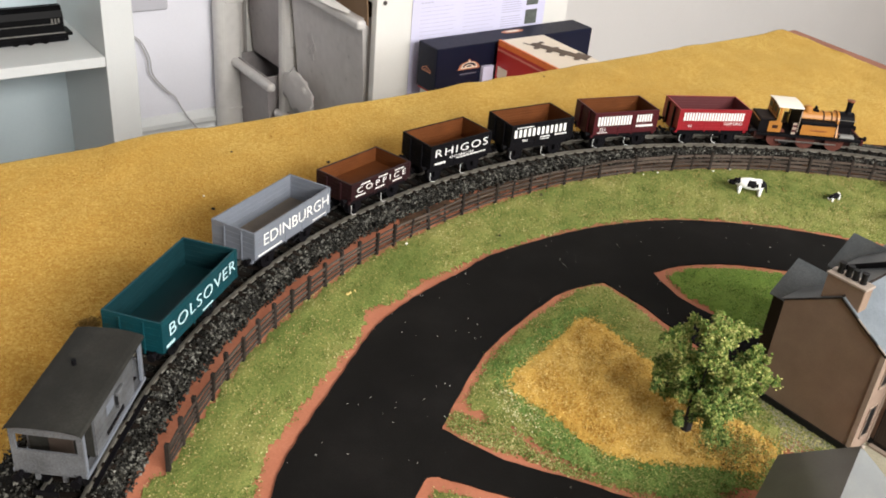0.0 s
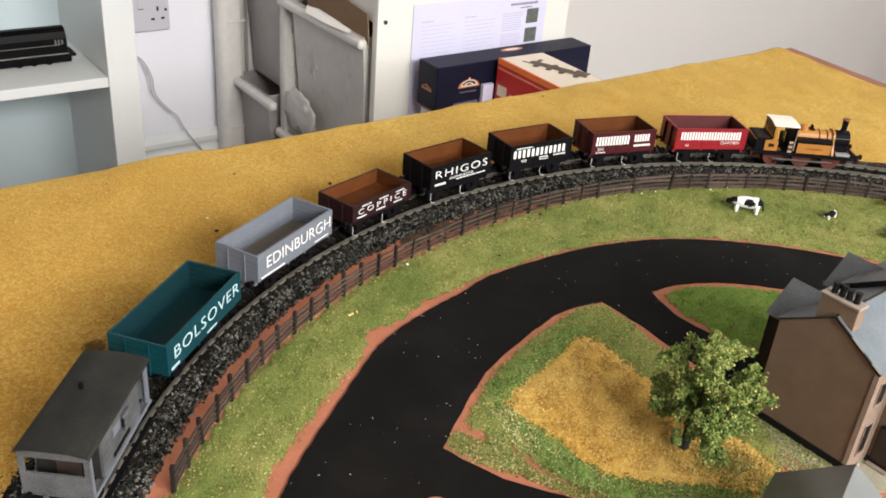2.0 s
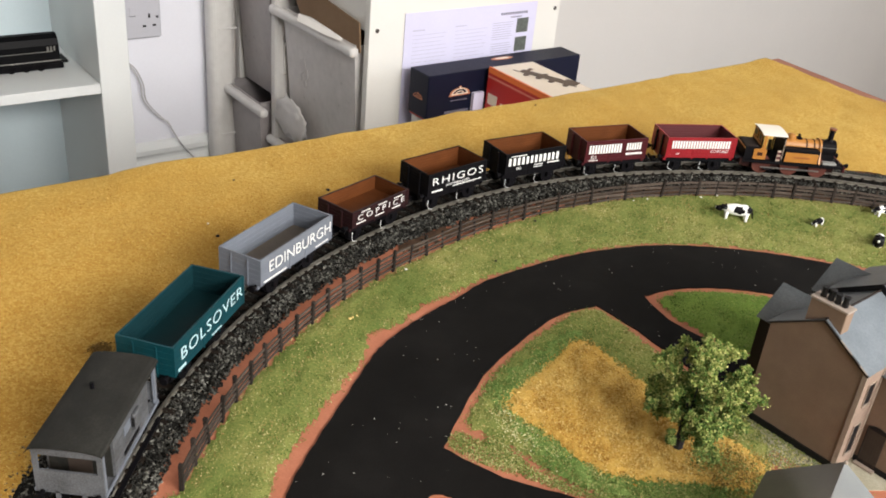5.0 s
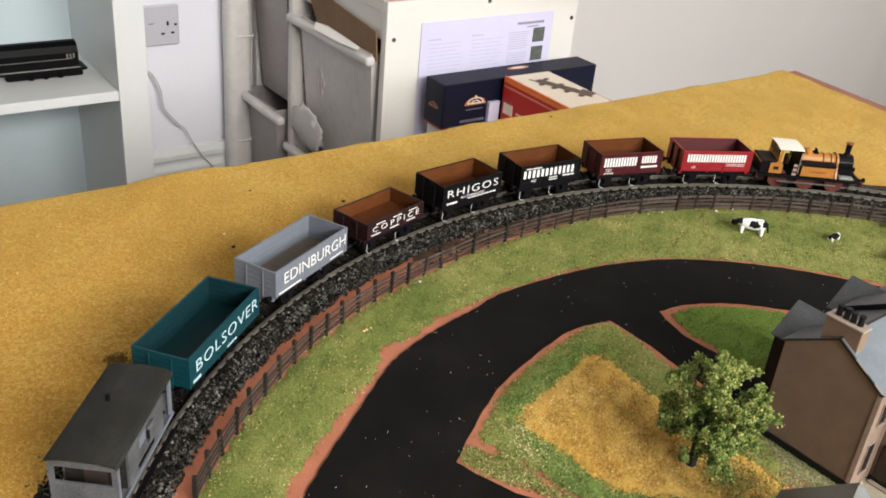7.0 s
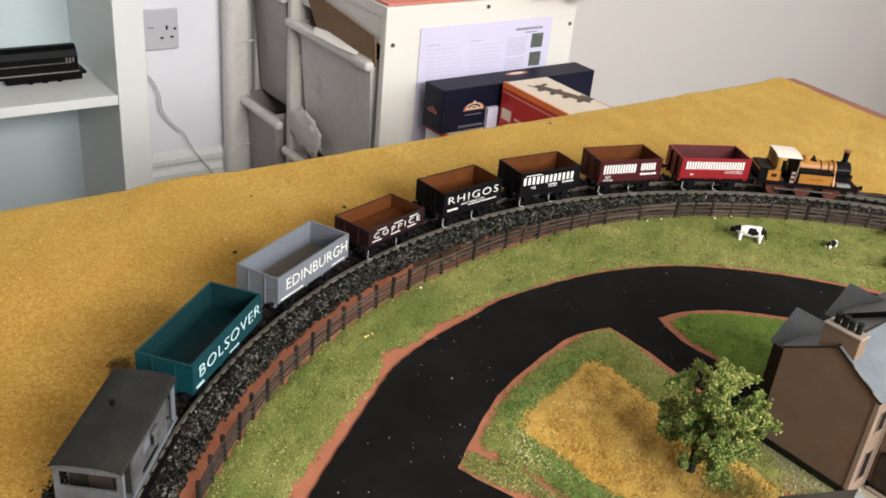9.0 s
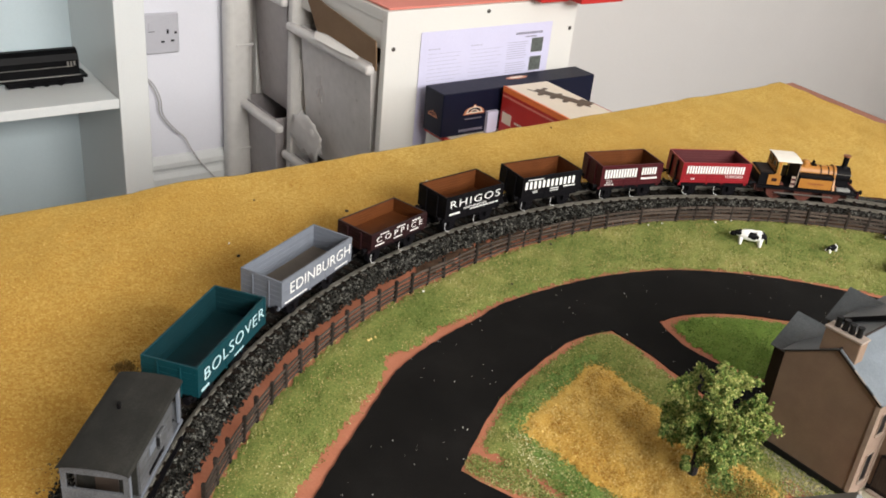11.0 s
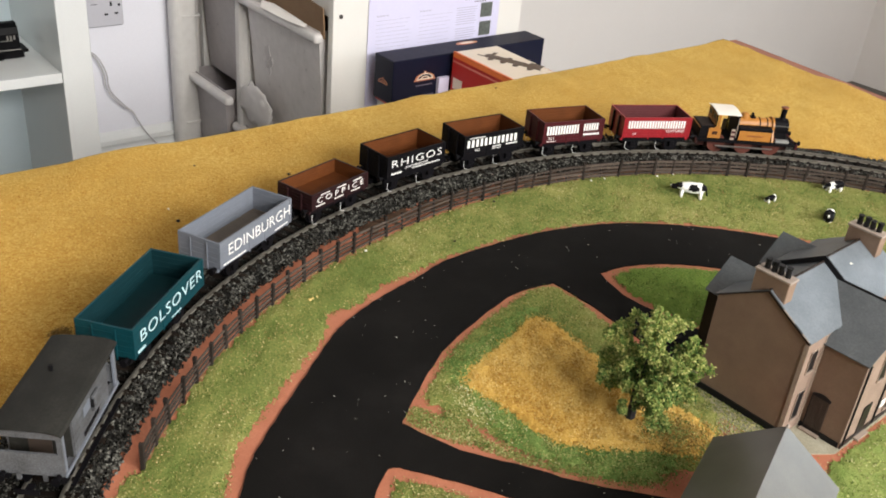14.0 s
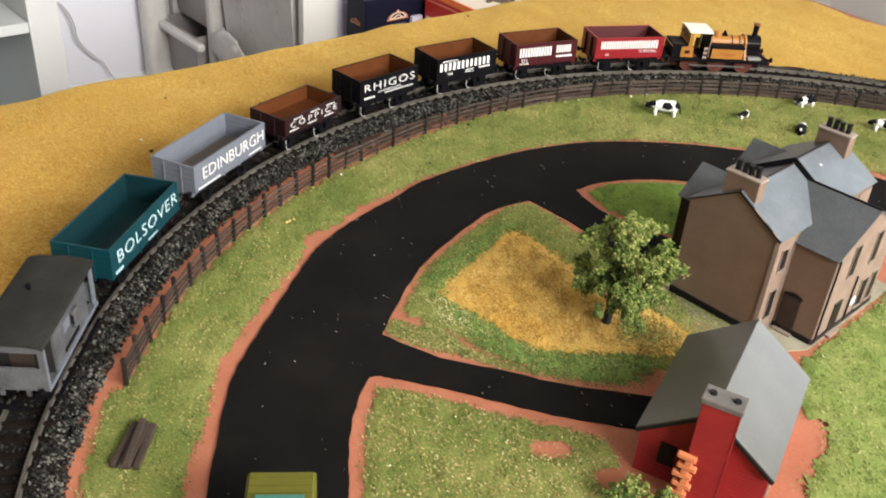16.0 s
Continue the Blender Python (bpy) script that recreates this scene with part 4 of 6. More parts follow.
lawn_poly = spline([(0.180, 0.15), (0.190, 0.230), (0.2020, 0.2490), (0.2136, 0.2628), (0.2160, 0.2748), (0.2105, 0.284), (0.2115, 0.303), (0.2245, 0.3232), (0.2365, 0.3335), (0.2605, 0.3540), (0.270, 0.3620), (0.2885, 0.3780), (0.34, 0.42), (0.43, 0.40), (0.46, 0.2), (0.40, 0.08), (0.19, 0.08)], 5, True)

garden_holes = ((0.0865, 0.2565, 0.0085, 0.0042), (0.112, 0.240, 0.008, 0.006))
island_holes = ((0.150, 0.306, 0.013, 0.007),)
turf("grass_verge", ring_poly, 0.0022, 0.0002, 0.0012, "grass", "light green scatter grass verge between fence and road", "grass", seed=1)
turf("grass_island", island_poly, 0.0020, 0.0002, 0.0012, "grass", "light green scatter grass on the road island", "grass", holes=island_holes, seed=2)
turf("dark_grass", dark_poly, 0.0011, 0.0013, 0.0008, "dark_grass", "dark green scatter grass band on the island", "grass", seed=3, rag=0.0022, under=island_poly, dither=0.0016)
turf("golden_field", gold_poly, 0.0011, 0.0016, 0.0012, "gold", "golden straw coloured scatter field", "field", seed=4, rag=0.0018, under=island_poly, dither=0.0014)
turf("small_lawn", small_poly, 0.0022, 0.0002, 0.0009, "lawn", "smooth deep green lawn beside the road", "grass", seed=5)
turf("garden_grass", garden_poly, 0.0020, 0.0002, 0.0012, "grass", "patchy light green garden grass", "grass", holes=garden_holes, seed=6)
turf("house_lawn", lawn_poly, 0.0016, 0.0002, 0.0012, "bright_grass", "bright green scatter lawn beside the houses", "grass", seed=7, dither=0.0012)


def grains(poly, n, size, z, material, name, label, seed, holes=(), stretch=1.5, stray=0.0012):
    """Loose grains lying on a turf whose full height is z, a few strayed past its edge."""
    p = fill(poly, n, seed, holes)
    rs = np.random.RandomState(seed + 50)
    d = edge_dist(poly, p[:, 0], p[:, 1])
    p = p + rs.normal(0, stray, p.shape) * (d < 2.5 * stray)[:, None]
    P = np.column_stack([p, 0.0003 + (z - 0.0003) * np.clip(d / 0.007, 0.05, 1) + rs.uniform(-0.0001, 0.0004, len(p))])
    return scatter(name, P, size, material, label, "grass", seed=seed, stretch=stretch)


grains(ring_poly, 60000, (0.00026, 0.00055), 0.0014, "grass_blade", "grass_grains", "loose pale and dark green scatter grains", 11)
grains(island_poly, 17000, (0.00026, 0.00055), 0.0014, "grass_blade", "grass_grains", "loose pale and dark green scatter grains", 12, island_holes)
grains(dark_poly, 9500, (0.00028, 0.00056), 0.0022, "dark_blade", "grass_grains", "loose dark green scatter grains", 13, stray=0.0034)
grains(dark_poly, 2600, (0.0003, 0.0006), 0.0022, "grass_blade", "grass_grains", "loose pale green scatter grains", 19, stray=0.0028)
grains(gold_poly, 24000, (0.00028, 0.00058), 0.0028, "gold_blade", "straw_grains", "loose golden scatter grains", 14, stray=0.0030)
# grains thin out this corner and paint in some of the tree's shade
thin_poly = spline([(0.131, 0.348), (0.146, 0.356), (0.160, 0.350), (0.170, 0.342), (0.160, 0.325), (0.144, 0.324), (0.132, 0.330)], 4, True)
grains(thin_poly, 1500, (0.00028, 0.00058), 0.0033, "dark_blade", "grass_grains", "green scatter grains strayed over the fading field corner", 36, stray=0.0040)
grains(thin_poly, 5200, (0.00028, 0.00058), 0.0031, "straw_earth", "straw_grains", "thin brown straw grains fading the field corner and darkening it like tree shade", 35, stray=0.0040)
grains(garden_poly, 20000, (0.00026, 0.00056), 0.0014, "grass_blade", "grass_grains", "loose pale and dark green scatter grains", 15, garden_holes)
grains(lawn_poly, 34000, (0.00028, 0.00056), 0.0016, "bright_blade", "grass_grains", "loose bright green scatter grains", 16, stray=0.0022)
grains(small_poly, 9000, (0.00025, 0.00045), 0.0011, "dark_blade", "grass_grains", "fine deep green scatter grains", 18)
pale_poly = np.array([(0.030, 0.354), (0.052, 0.337), (0.076, 0.319), (0.10, 0.308), (0.13, 0.306), (0.105, 0.317), (0.072, 0.345), (0.045, 0.376), (0.033, 0.372)])
grains(pale_poly, 1500, (0.00025, 0.00055), 0.0017, "pale_blade", "grass_grains", "loose pale straw grains over the grass", 29)
grains(garden_poly, 3800, (0.00026, 0.00056), 0.0016, "tan_blade", "grass_grains", "loose tan scatter grains over the garden grass", 37, garden_holes)
grains(garden_poly, 700, (0.00025, 0.00055), 0.0016, "pale_blade", "grass_grains", "loose pale straw grains over the grass", 30, garden_holes)
for poly, n, seed in ((ring_poly, 9000, 25), (island_poly, 1500, 26), (garden_poly, 3500, 27)):
    p = fill(poly, n, seed)
    d = edge_dist(poly, p[:, 0], p[:, 1])
    w = wave(p[:, 0], p[:, 1], 150, seed) + 0.9 * (d < 0.006)
    p, d = p[w > 0.42], d[w > 0.42]
    scatter("grass_grains", np.column_stack([p, 0.0004 + 0.0012 * np.clip(d / 0.007, 0.05, 1)]), (0.0003, 0.0006), "tan_blade", "worn tan patches of scatter grains", "grass", seed=seed, stretch=1.5)
corner_poly = np.array([(0.0165, 0.3500), (0.0135, 0.3375), (0.0265, 0.3285), (0.048, 0.3215), (0.068, 0.3130), (0.095, 0.3060), (0.080, 0.3125), (0.058, 0.3245), (0.0245, 0.3460)])
grains(corner_poly, 3400, (0.00028, 0.00056), 0.0008, "grass_blade", "grass_grains", "thin speckled scatter grains over bare earth", 17)


strip_poly = np.array([(0.0345, 0.3485), (0.0314, 0.3425), (0.0413, 0.3295), (0.0485, 0.3270), (0.0515, 0.3300), (0.0459, 0.3360), (0.0390, 0.3470)])
grains(strip_poly, 1500, (0.00028, 0.00056), 0.0012, "grass_blade", "grass_grains", "thin speckled scatter grains over bare earth", 34)
# brown strip, its darkness partly standing in for shade behind the rails
bank_poly = np.concatenate([circle_pts(0.3995, 38, 142, 60), circle_pts(0.4165, 142, 38, 60)])
turf("bank", bank_poly, 0.0024, 0.0002, 0.0012, "bank", "brown earth bank behind the fence, darkened partly as rail shade", "earth", seed=9, rag=0.004)


# straw-coloured mat outside the railway
def straw_mat():
    cell = 0.006
    us, vs_ = np.arange(BU0 + 0.002, 0.985, cell), np.arange(-0.55, BV1 + cell * 0.5, cell)
    Uu, Vv = np.meshgrid(us, vs_, indexing="ij")
    X, Y = Uu * CU - Vv * SU, Uu * SU + Vv * CU
    r = np.hypot(X - CX, Y - CY)
    ang = np.degrees(np.arctan2(Y - CY, X - CX))
    inner = 0.473 + 0.003 * wave(X, Y, 60, 4) + np.where((ang > 50) & (ang < 135), 0.004, 0)
    # push the innermost cells on to the ragged inner line
    k = (r < inner) & (r > inner - cell * 1.2)
    X, Y = np.where(k, CX + (X - CX) * inner / r, X), np.where(k, CY + (Y - CY) * inner / r, Y)
    ok = r > inner - cell * 1.2
    edge = np.clip((Vv - (BV1 - 0.07)) / 0.07, 0, 1)
    Z = 0.0012 + 0.0009 * wave(X, Y, 45, 8) + 0.0006 * wave(X, Y, 150, 9) + np.clip((r - 0.478) / 0.03, 0, 1) * 0.002
    Z = Z + edge * (0.0022 * wave(Uu, Vv * 0, 30, 12) + 0.0014 * wave(Uu, Vv * 0, 75, 13))
    Z = np.where(Vv > BV1 - cell * 0.6, Z - 0.004, Z)
    Z = np.maximum(Z, 0.0004)
    lim = 0.966 - (BV1 - Vv) * 0.05 + 0.003 * wave(X, Y, 70, 5)
    over = Uu - lim
    k = (over > 0) & (over < cell * 1.1)
    X, Y = np.where(k, X - over * CU, X), np.where(k, Y - over * SU, Y)
    ok &= over < cell * 1.1
    c = ok[:-1, :-1] & ok[1:, :-1] & ok[:-1, 1:] & ok[1:, 1:]
    idx = np.arange(X.size).reshape(X.shape)
    q = np.stack([idx[:-1, :-1], idx[1:, :-1], idx[1:, 1:], idx[:-1, 1:]], -1)[c]
    used = np.unique(q)
    remap = np.zeros(X.size, int)
    remap[used] = np.arange(len(used))
    V = np.stack([X.ravel(), Y.ravel(), Z.ravel()], -1)
    tagged(mesh_np("straw_mat", V[used], remap[q], "mat", True), "straw yellow grass mat with a wavy edge", "grass mat", kind="stuff")
    # loose fibres near the railway, thinning outwards
    rs = np.random.RandomState(21)
    a, rr = np.radians(rs.uniform(60, 215, 180000)), 0.474 + 0.34 * rs.uniform(0, 1, 180000) ** 1.15
    P = np.stack([CX + rr * np.cos(a), CY + rr * np.sin(a)], -1)
    pu, pv = P[:, 0] * CU + P[:, 1] * SU, -P[:, 0] * SU + P[:, 1] * CU
    keep = (pv < BV1 - 0.02) & (pu < 0.96 - (BV1 - pv) * 0.17) & (pu > BU0 + 0.01)
    keep &= ((np.degrees(a) > 132) & (rr < 0.62) & (rs.uniform(0, 1, len(a)) < (np.degrees(a) - 125) / 40)) | (rs.uniform(0, 1, len(a)) < 0.03)
    P = P[keep]
    z = 0.0012 + 0.0009 * wave(P[:, 0], P[:, 1], 45, 8) + 0.0006 * wave(P[:, 0], P[:, 1], 150, 9) + np.clip((rr[keep] - 0.478) / 0.03, 0, 1) * 0.002
    scatter("straw_fibres", np.column_stack([P, np.maximum(z, 0.0005)]), (0.00022, 0.00052), "mat_fibre", "loose straw coloured fibres on the mat", "grass mat", seed=22, stretch=1.8)
    # a dull brown stain
    q = rs.normal(0, 1, (420, 2)) * np.array([0.0042, 0.0026]) + np.array([-0.176, 0.391])
    scatter("stain_fibres", np.column_stack([q, np.full(len(q), 0.0024)]), (0.0003, 0.0007), "stain", "dull brown stained patch of fibres on the mat", "stain", seed=23, stretch=1.8)


straw_mat()


# crumbs and pebbles lying about
def crumbs(name, spots, size, material, label, z=0.003):
    for i, (x, y) in enumerate(spots):
        b = bmesh.new()
        bmesh.ops.create_icosphere(b, subdivisions=1, radius=size * (0.8 + 0.4 * ((i * 7) % 5) / 4))
        for v in b.verts:
            v.co *= 1 + 0.4 * noise.noise(v.co * 900 + Vector((i, 0, 0)))
            v.co.z *= 0.6
        o = part(name, b, material)
        o.matrix_basis = pose(x, y, z, 0, 0, i * 50)
        tagged(o, label, name.replace("_", " "), group=name)


crumbs("dark_crumb", [(-0.1534, 0.6112), (-0.1444, 0.5233), (-0.0825, 0.6088), (0.0222, 0.7087), (0.0928, 0.7514), (0.0876, 0.8413), (-0.0112, 0.6537), (-0.0769, 0.5869)], 0.0014, "dark_bit", "tiny dark brown crumb lying on the straw mat", 0.004)
crumbs("white_pebble", [(-0.0254, 0.6795)], 0.0021, "white_bit", "tiny white pebble lying on the straw mat", 0.004)
crumbs("white_pebble", [(-0.1548, 0.5396)], 0.0010, "white_bit", "tiny white pebble lying on the straw mat", 0.004)
crumbs("white_pebble", [(0.1524, 0.6425), (0.1644, 0.6485), (0.2098, 0.6610), (0.2244, 0.6670), (-0.018, 0.504)], 0.0009, "white_bit", "tiny pale pebble lying on the grass", 0.0025)
crumbs("dark_crumb", [(0.0411, 0.5264), (0.0718, 0.5919), (-0.0087, 0.5459)], 0.0012, "dark_bit", "tiny dark brown crumb lying on the grass", 0.0022)
crumbs("pale_flake", [(-0.0434, 0.445), (-0.0455, 0.4425), (-0.047, 0.4408)], 0.0009, "gold_blade", "tiny pale yellow flake lying on the grass", 0.0022)
pr = fill(road_poly, 190, 32)
scatter("road_specks", np.column_stack([pr, np.full(len(pr), 0.001)]), (0.00015, 0.00045), "white_bit", "tiny pale specks lying on the black road", "specks", seed=33)

# ---- track ----
A0, A1 = 205.0, 38.0
track = thing("railway_track", IDENT, "curved model railway track with dark sleepers and worn rails", "track")
RZ = 0.009
for side, rr in (("inner", RAD - 0.0085), ("outer", RAD + 0.0085)):
    b = bmesh.new()
    prof = [(-0.0009, RZ - 0.0026), (-0.00035, RZ - 0.0021), (-0.00035, RZ - 0.0009), (-0.0005, RZ - 0.0005), (-0.00042, RZ), (0.00042, RZ), (0.0005, RZ - 0.0005), (0.00035, RZ - 0.0009), (0.00035, RZ - 0.0021), (0.0009, RZ - 0.0026)]
    rings = []
    for a in np.radians(np.linspace(A0, A1, 220)):
        rings.append([b.verts.new((CX + (rr + p) * math.cos(a), CY + (rr + p) * math.sin(a), z)) for p, z in prof])
    for r, s in zip(rings, rings[1:]):
        for i in range(len(prof)):
            b.faces.new((r[i], r[(i + 1) % len(prof)], s[(i + 1) % len(prof)], s[i]))
    part("rail", b, "rail", track)
sl = None
n_sl = 142
for i in range(n_sl):
    a = A0 + (A1 - A0) * i / (n_sl - 1)
    m = pose(CX + RAD * math.cos(radians(a)), CY + RAD * math.sin(radians(a)), 0, 0, 0, a)
    if sl is None:
        b = boxes((-0.0148, -0.0016, 0.0042, 0.0148, 0.0016, 0.0064), bevel=0.0003)
        for x in (-0.0085, 0.0085):
            box(b, x - 0.002, -0.0010, 0.0062, x + 0.002, 0.0010, 0.0072)
        sl = part("sleeper", b, "sleeper", track)
        sl.matrix_basis = m
    else:
        share("sleeper", sl, track, m)

# ballast bed and loose stones
def bed_inset(deg):
    """The ballast keeps farther from the fence along the near part of the curve."""
    return np.interp(deg, [105, 140], [0.0, 0.0036])


bed = bmesh.new()
prof = [(-0.0245, 0.0), (-0.0205, 0.0028), (-0.0165, 0.0051), (0.018, 0.0052), (0.026, 0.0034), (0.0365, 0.0002)]
rings = []
for k, a in enumerate(np.radians(np.linspace(A0, A1, 200))):
    inset = bed_inset(math.degrees(a))
    w = 0.0008 * math.sin(k * 0.9) + 0.0006 * math.sin(k * 2.3)
    rings.append([bed.verts.new((CX + (RAD + p + inset * (j < 2) + (w if j in (0, 5) else 0)) * math.cos(a), CY + (RAD + p + inset * (j < 2) + (w if j in (0, 5) else 0)) * math.sin(a), z)) for j, (p, z) in enumerate(prof)])
for r, s in zip(rings, rings[1:]):
    for i in range(len(prof) - 1):
        bed.faces.new((r[i], r[i + 1], s[i + 1], s[i]))
tagged(part("ballast_bed", bed, "ballast_bed", smooth=True), "dark ballast bed under the track", "ballast", kind="stuff")
rs = np.random.RandomState(41)
nb = 78000
a = np.radians(rs.uniform(A1, A0, nb))
off = rs.uniform(-0.0285, 0.041, nb)
spread = np.clip((np.degrees(a) - 175) / 5, 0, 1) * 0.03
off = np.where(off > 0.018, 0.018 + (off - 0.018) * (1 + spread / 0.023), off)
edge_w = 0.003 * np.sin(np.degrees(a) * 1.3) + 0.002 * np.sin(np.degrees(a) * 3.7)
off = np.where(off > 0.024, off + edge_w * (off - 0.024) / 0.015, off)
off = np.where(off < -0.02, off + 0.5 * edge_w, off)
off = np.where(off < -0.016, np.maximum(off, -0.0285 + rs.uniform(0, 1, nb) ** 2 * 0.004) + 0, off)
off = np.where(off < -0.016, -0.016 + (off + 0.016) * (1 - bed_inset(np.degrees(a)) / 0.011), off)
ztop = np.interp(off, [p for p, z in prof], [z for p, z in prof])
mid = np.abs(off) < 0.0108
zz = ztop + rs.uniform(-0.0003, 0.0006, nb)
zz = np.where(mid, 0.0049 + rs.uniform(-0.0003, 0.0006, nb), np.where(np.abs(off) < 0.0165, zz + 0.0005, zz))
P = np.column_stack([CX + (RAD + off) * np.cos(a), CY + (RAD + off) * np.sin(a), zz])
clear = (np.abs(np.abs(off) - 0.0085) > 0.0015)
scatter("ballast_stones", P[clear & ~mid], (0.00045, 0.00130), "ballast", "loose dark grey and black ballast stones", "ballast", seed=42, stretch=1.45)
scatter("ballast_stones", P[clear & mid & (rs.uniform(0, 1, nb) < 0.8)], (0.0004, 0.00105), "ballast_dark", "darker black ballast stones between the rails", "ballast", seed=43, stretch=1.15)

# ---- fence along the inside of the railway ----
fence = thing("field_fence", IDENT, "dark brown wooden post and rail fence beside the railway", "fence")


def fence_at(a, h=0.0):
    r = float(fence_r(a))
    return Vector((CX + r * math.cos(radians(a)), CY + r * math.sin(radians(a)), h))


step = math.degrees(0.0325 / 0.398)
angs = [178.0 - i * step for i in range(30)]
pm = part("post", boxes((-0.0010, -0.00105, 0.0, 0.0010, 0.00105, 0.0158), bevel=0.0002), "fence", fence)
pm.matrix_basis = pose(*fence_at(angs[0]), 0, 0, angs[0])
pi = None
for i, an in enumerate(angs):
    rr = random.Random(i)
    if i:
        share("post", pm, fence, pose(*fence_at(an), rr.uniform(-4, 4), rr.uniform(-4, 4), an))
    if i + 1 < len(angs):
        am = an - step / 2
        solid = 78 < an < 96 or an > 146
        m = pose(*fence_at(am), rr.uniform(-5, 5), rr.uniform(-5, 5), am)
        if solid:
            share("post", pm, fence, m)
        elif pi is None:
            pi = part("stay", boxes((-0.0005, -0.0006, 0.0, 0.0005, 0.0006, 0.0140)), "fence", fence)
            pi.matrix_basis = m
        else:
            share("stay", pi, fence, m)
        for h in (0.0028, 0.0060, 0.0092, 0.0124):
            b = bmesh.new()
            q = [fence_at(an - step * k / 4, h + 0.0003 * math.sin(i * 3 + k + h * 900)) for k in range(5)]
            prev = None
            for v in q:
                d = Vector((v.x - CX, v.y - CY, 0)).normalized() * 0.0004
                cur = [b.verts.new(v + d * sx + Vector((0, 0, sz * (0.00062 + 0.00032 * (an < 118) + 0.00012 * math.sin(i * 2.7 + h * 700))))) for sx, sz in ((1, 1), (1, -1), (-1, -1), (-1, 1))]
                if prev:
                    for k in range(4):
                        b.faces.new((prev[k], prev[(k + 1) % 4], cur[(k + 1) % 4], cur[k]))
                prev = cur
            part("fence_rail", b, "fence_rail", fence)


# ---- train standing on the curve ----
def on_track(a):
    """Pose on the rails at the angle a, nose clockwise."""
    return pose(CX + RAD * math.cos(radians(a)), CY + RAD * math.sin(radians(a)), RZ, 0, 0, a - 90)


def wheelset(t, x, r, y=0.0085, material="black"):
    for s in (-1, 1):
        w = bmesh.new()
        rod(w, (x, s * (y - 0.0011), r), (x, s * (y + 0.0011), r), r, seg=18)
        rod(w, (x, s * (y - 0.0019), r), (x, s * (y - 0.0011), r), r + 0.0004, seg=18)
        part("wheel", w, material, t)
    b = bmesh.new()
    rod(b, (x, -y, r), (x, y, r), 0.0009, seg=8)
    part("axle", b, "black", t)


def couplings(t, L, z=0.0085):
    for s in (-1, 1):
        b = bmesh.new()
        box(b, s * L / 2 - 0.001, -0.0015, z - 0.0006, s * (L / 2 + 0.0055) + 0.001, 0.0015, z + 0.0006)
        box(b, s * (L / 2 + 0.0055) - 0.0004, -0.005, z - 0.001, s * (L / 2 + 0.0055) + 0.0006, 0.005, z + 0.0012)
        part("coupling", b, "black", t)
        for y in (-0.0115, 0.0115):
            b = bmesh.new()
            rod(b, (s * L / 2, y, 0.0135), (s * (L / 2 + 0.003), y, 0.0135), 0.0011, seg=10)
            rod(b, (s * (L / 2 + 0.003), y, 0.0135), (s * (L / 2 + 0.0042), y, 0.0135), 0.0021, seg=12)
            part("buffer", b, "black", t)


def underframe(t, L, W, levers="white_letter", wb=0.036):
    for s in (-1, 1):
        part("solebar", boxes((-L / 2, s * (W / 2 - 0.004) - 0.0008, 0.0100, L / 2, s * (W / 2 - 0.004) + 0.0008, 0.0148)), "black", t)
        for x in (-wb / 2, wb / 2):
            b = boxes((x - 0.0022, s * 0.0112 - 0.001, 0.0048, x + 0.0022, s * 0.0112 + 0.001, 0.0092), bevel=0.0004)
            box(b, x - 0.0055, s * 0.0112 - 0.0006, 0.0092, x + 0.0055, s * 0.0112 + 0.0006, 0.0116)
            part("axlebox", b, "black", t)
        if levers:
            b = bmesh.new()
            tube(b, [(wb / 2 - 0.009, s * 0.0132, 0.0098), (0.0, s * 0.0132, 0.0085)], 0.0005)
            part("brake_rod", b, "black", t)
            for x in (-wb / 2 - 0.0075, 0.002):
                b = bmesh.new()
                tube(b, [(x, s * 0.0142, 0.0105), (x - 0.0006, s * 0.0145, 0.006), (x + 0.0008, s * 0.0145, 0.0038), (x + 0.004, s * 0.0145, 0.003)], 0.00016)
                part("brake_lever", b, levers, t, "white brake lever" if levers == "white_letter" else "")
    for x in (-wb / 2, wb / 2):
        wheelset(t, x, 0.0062)
    couplings(t, L)


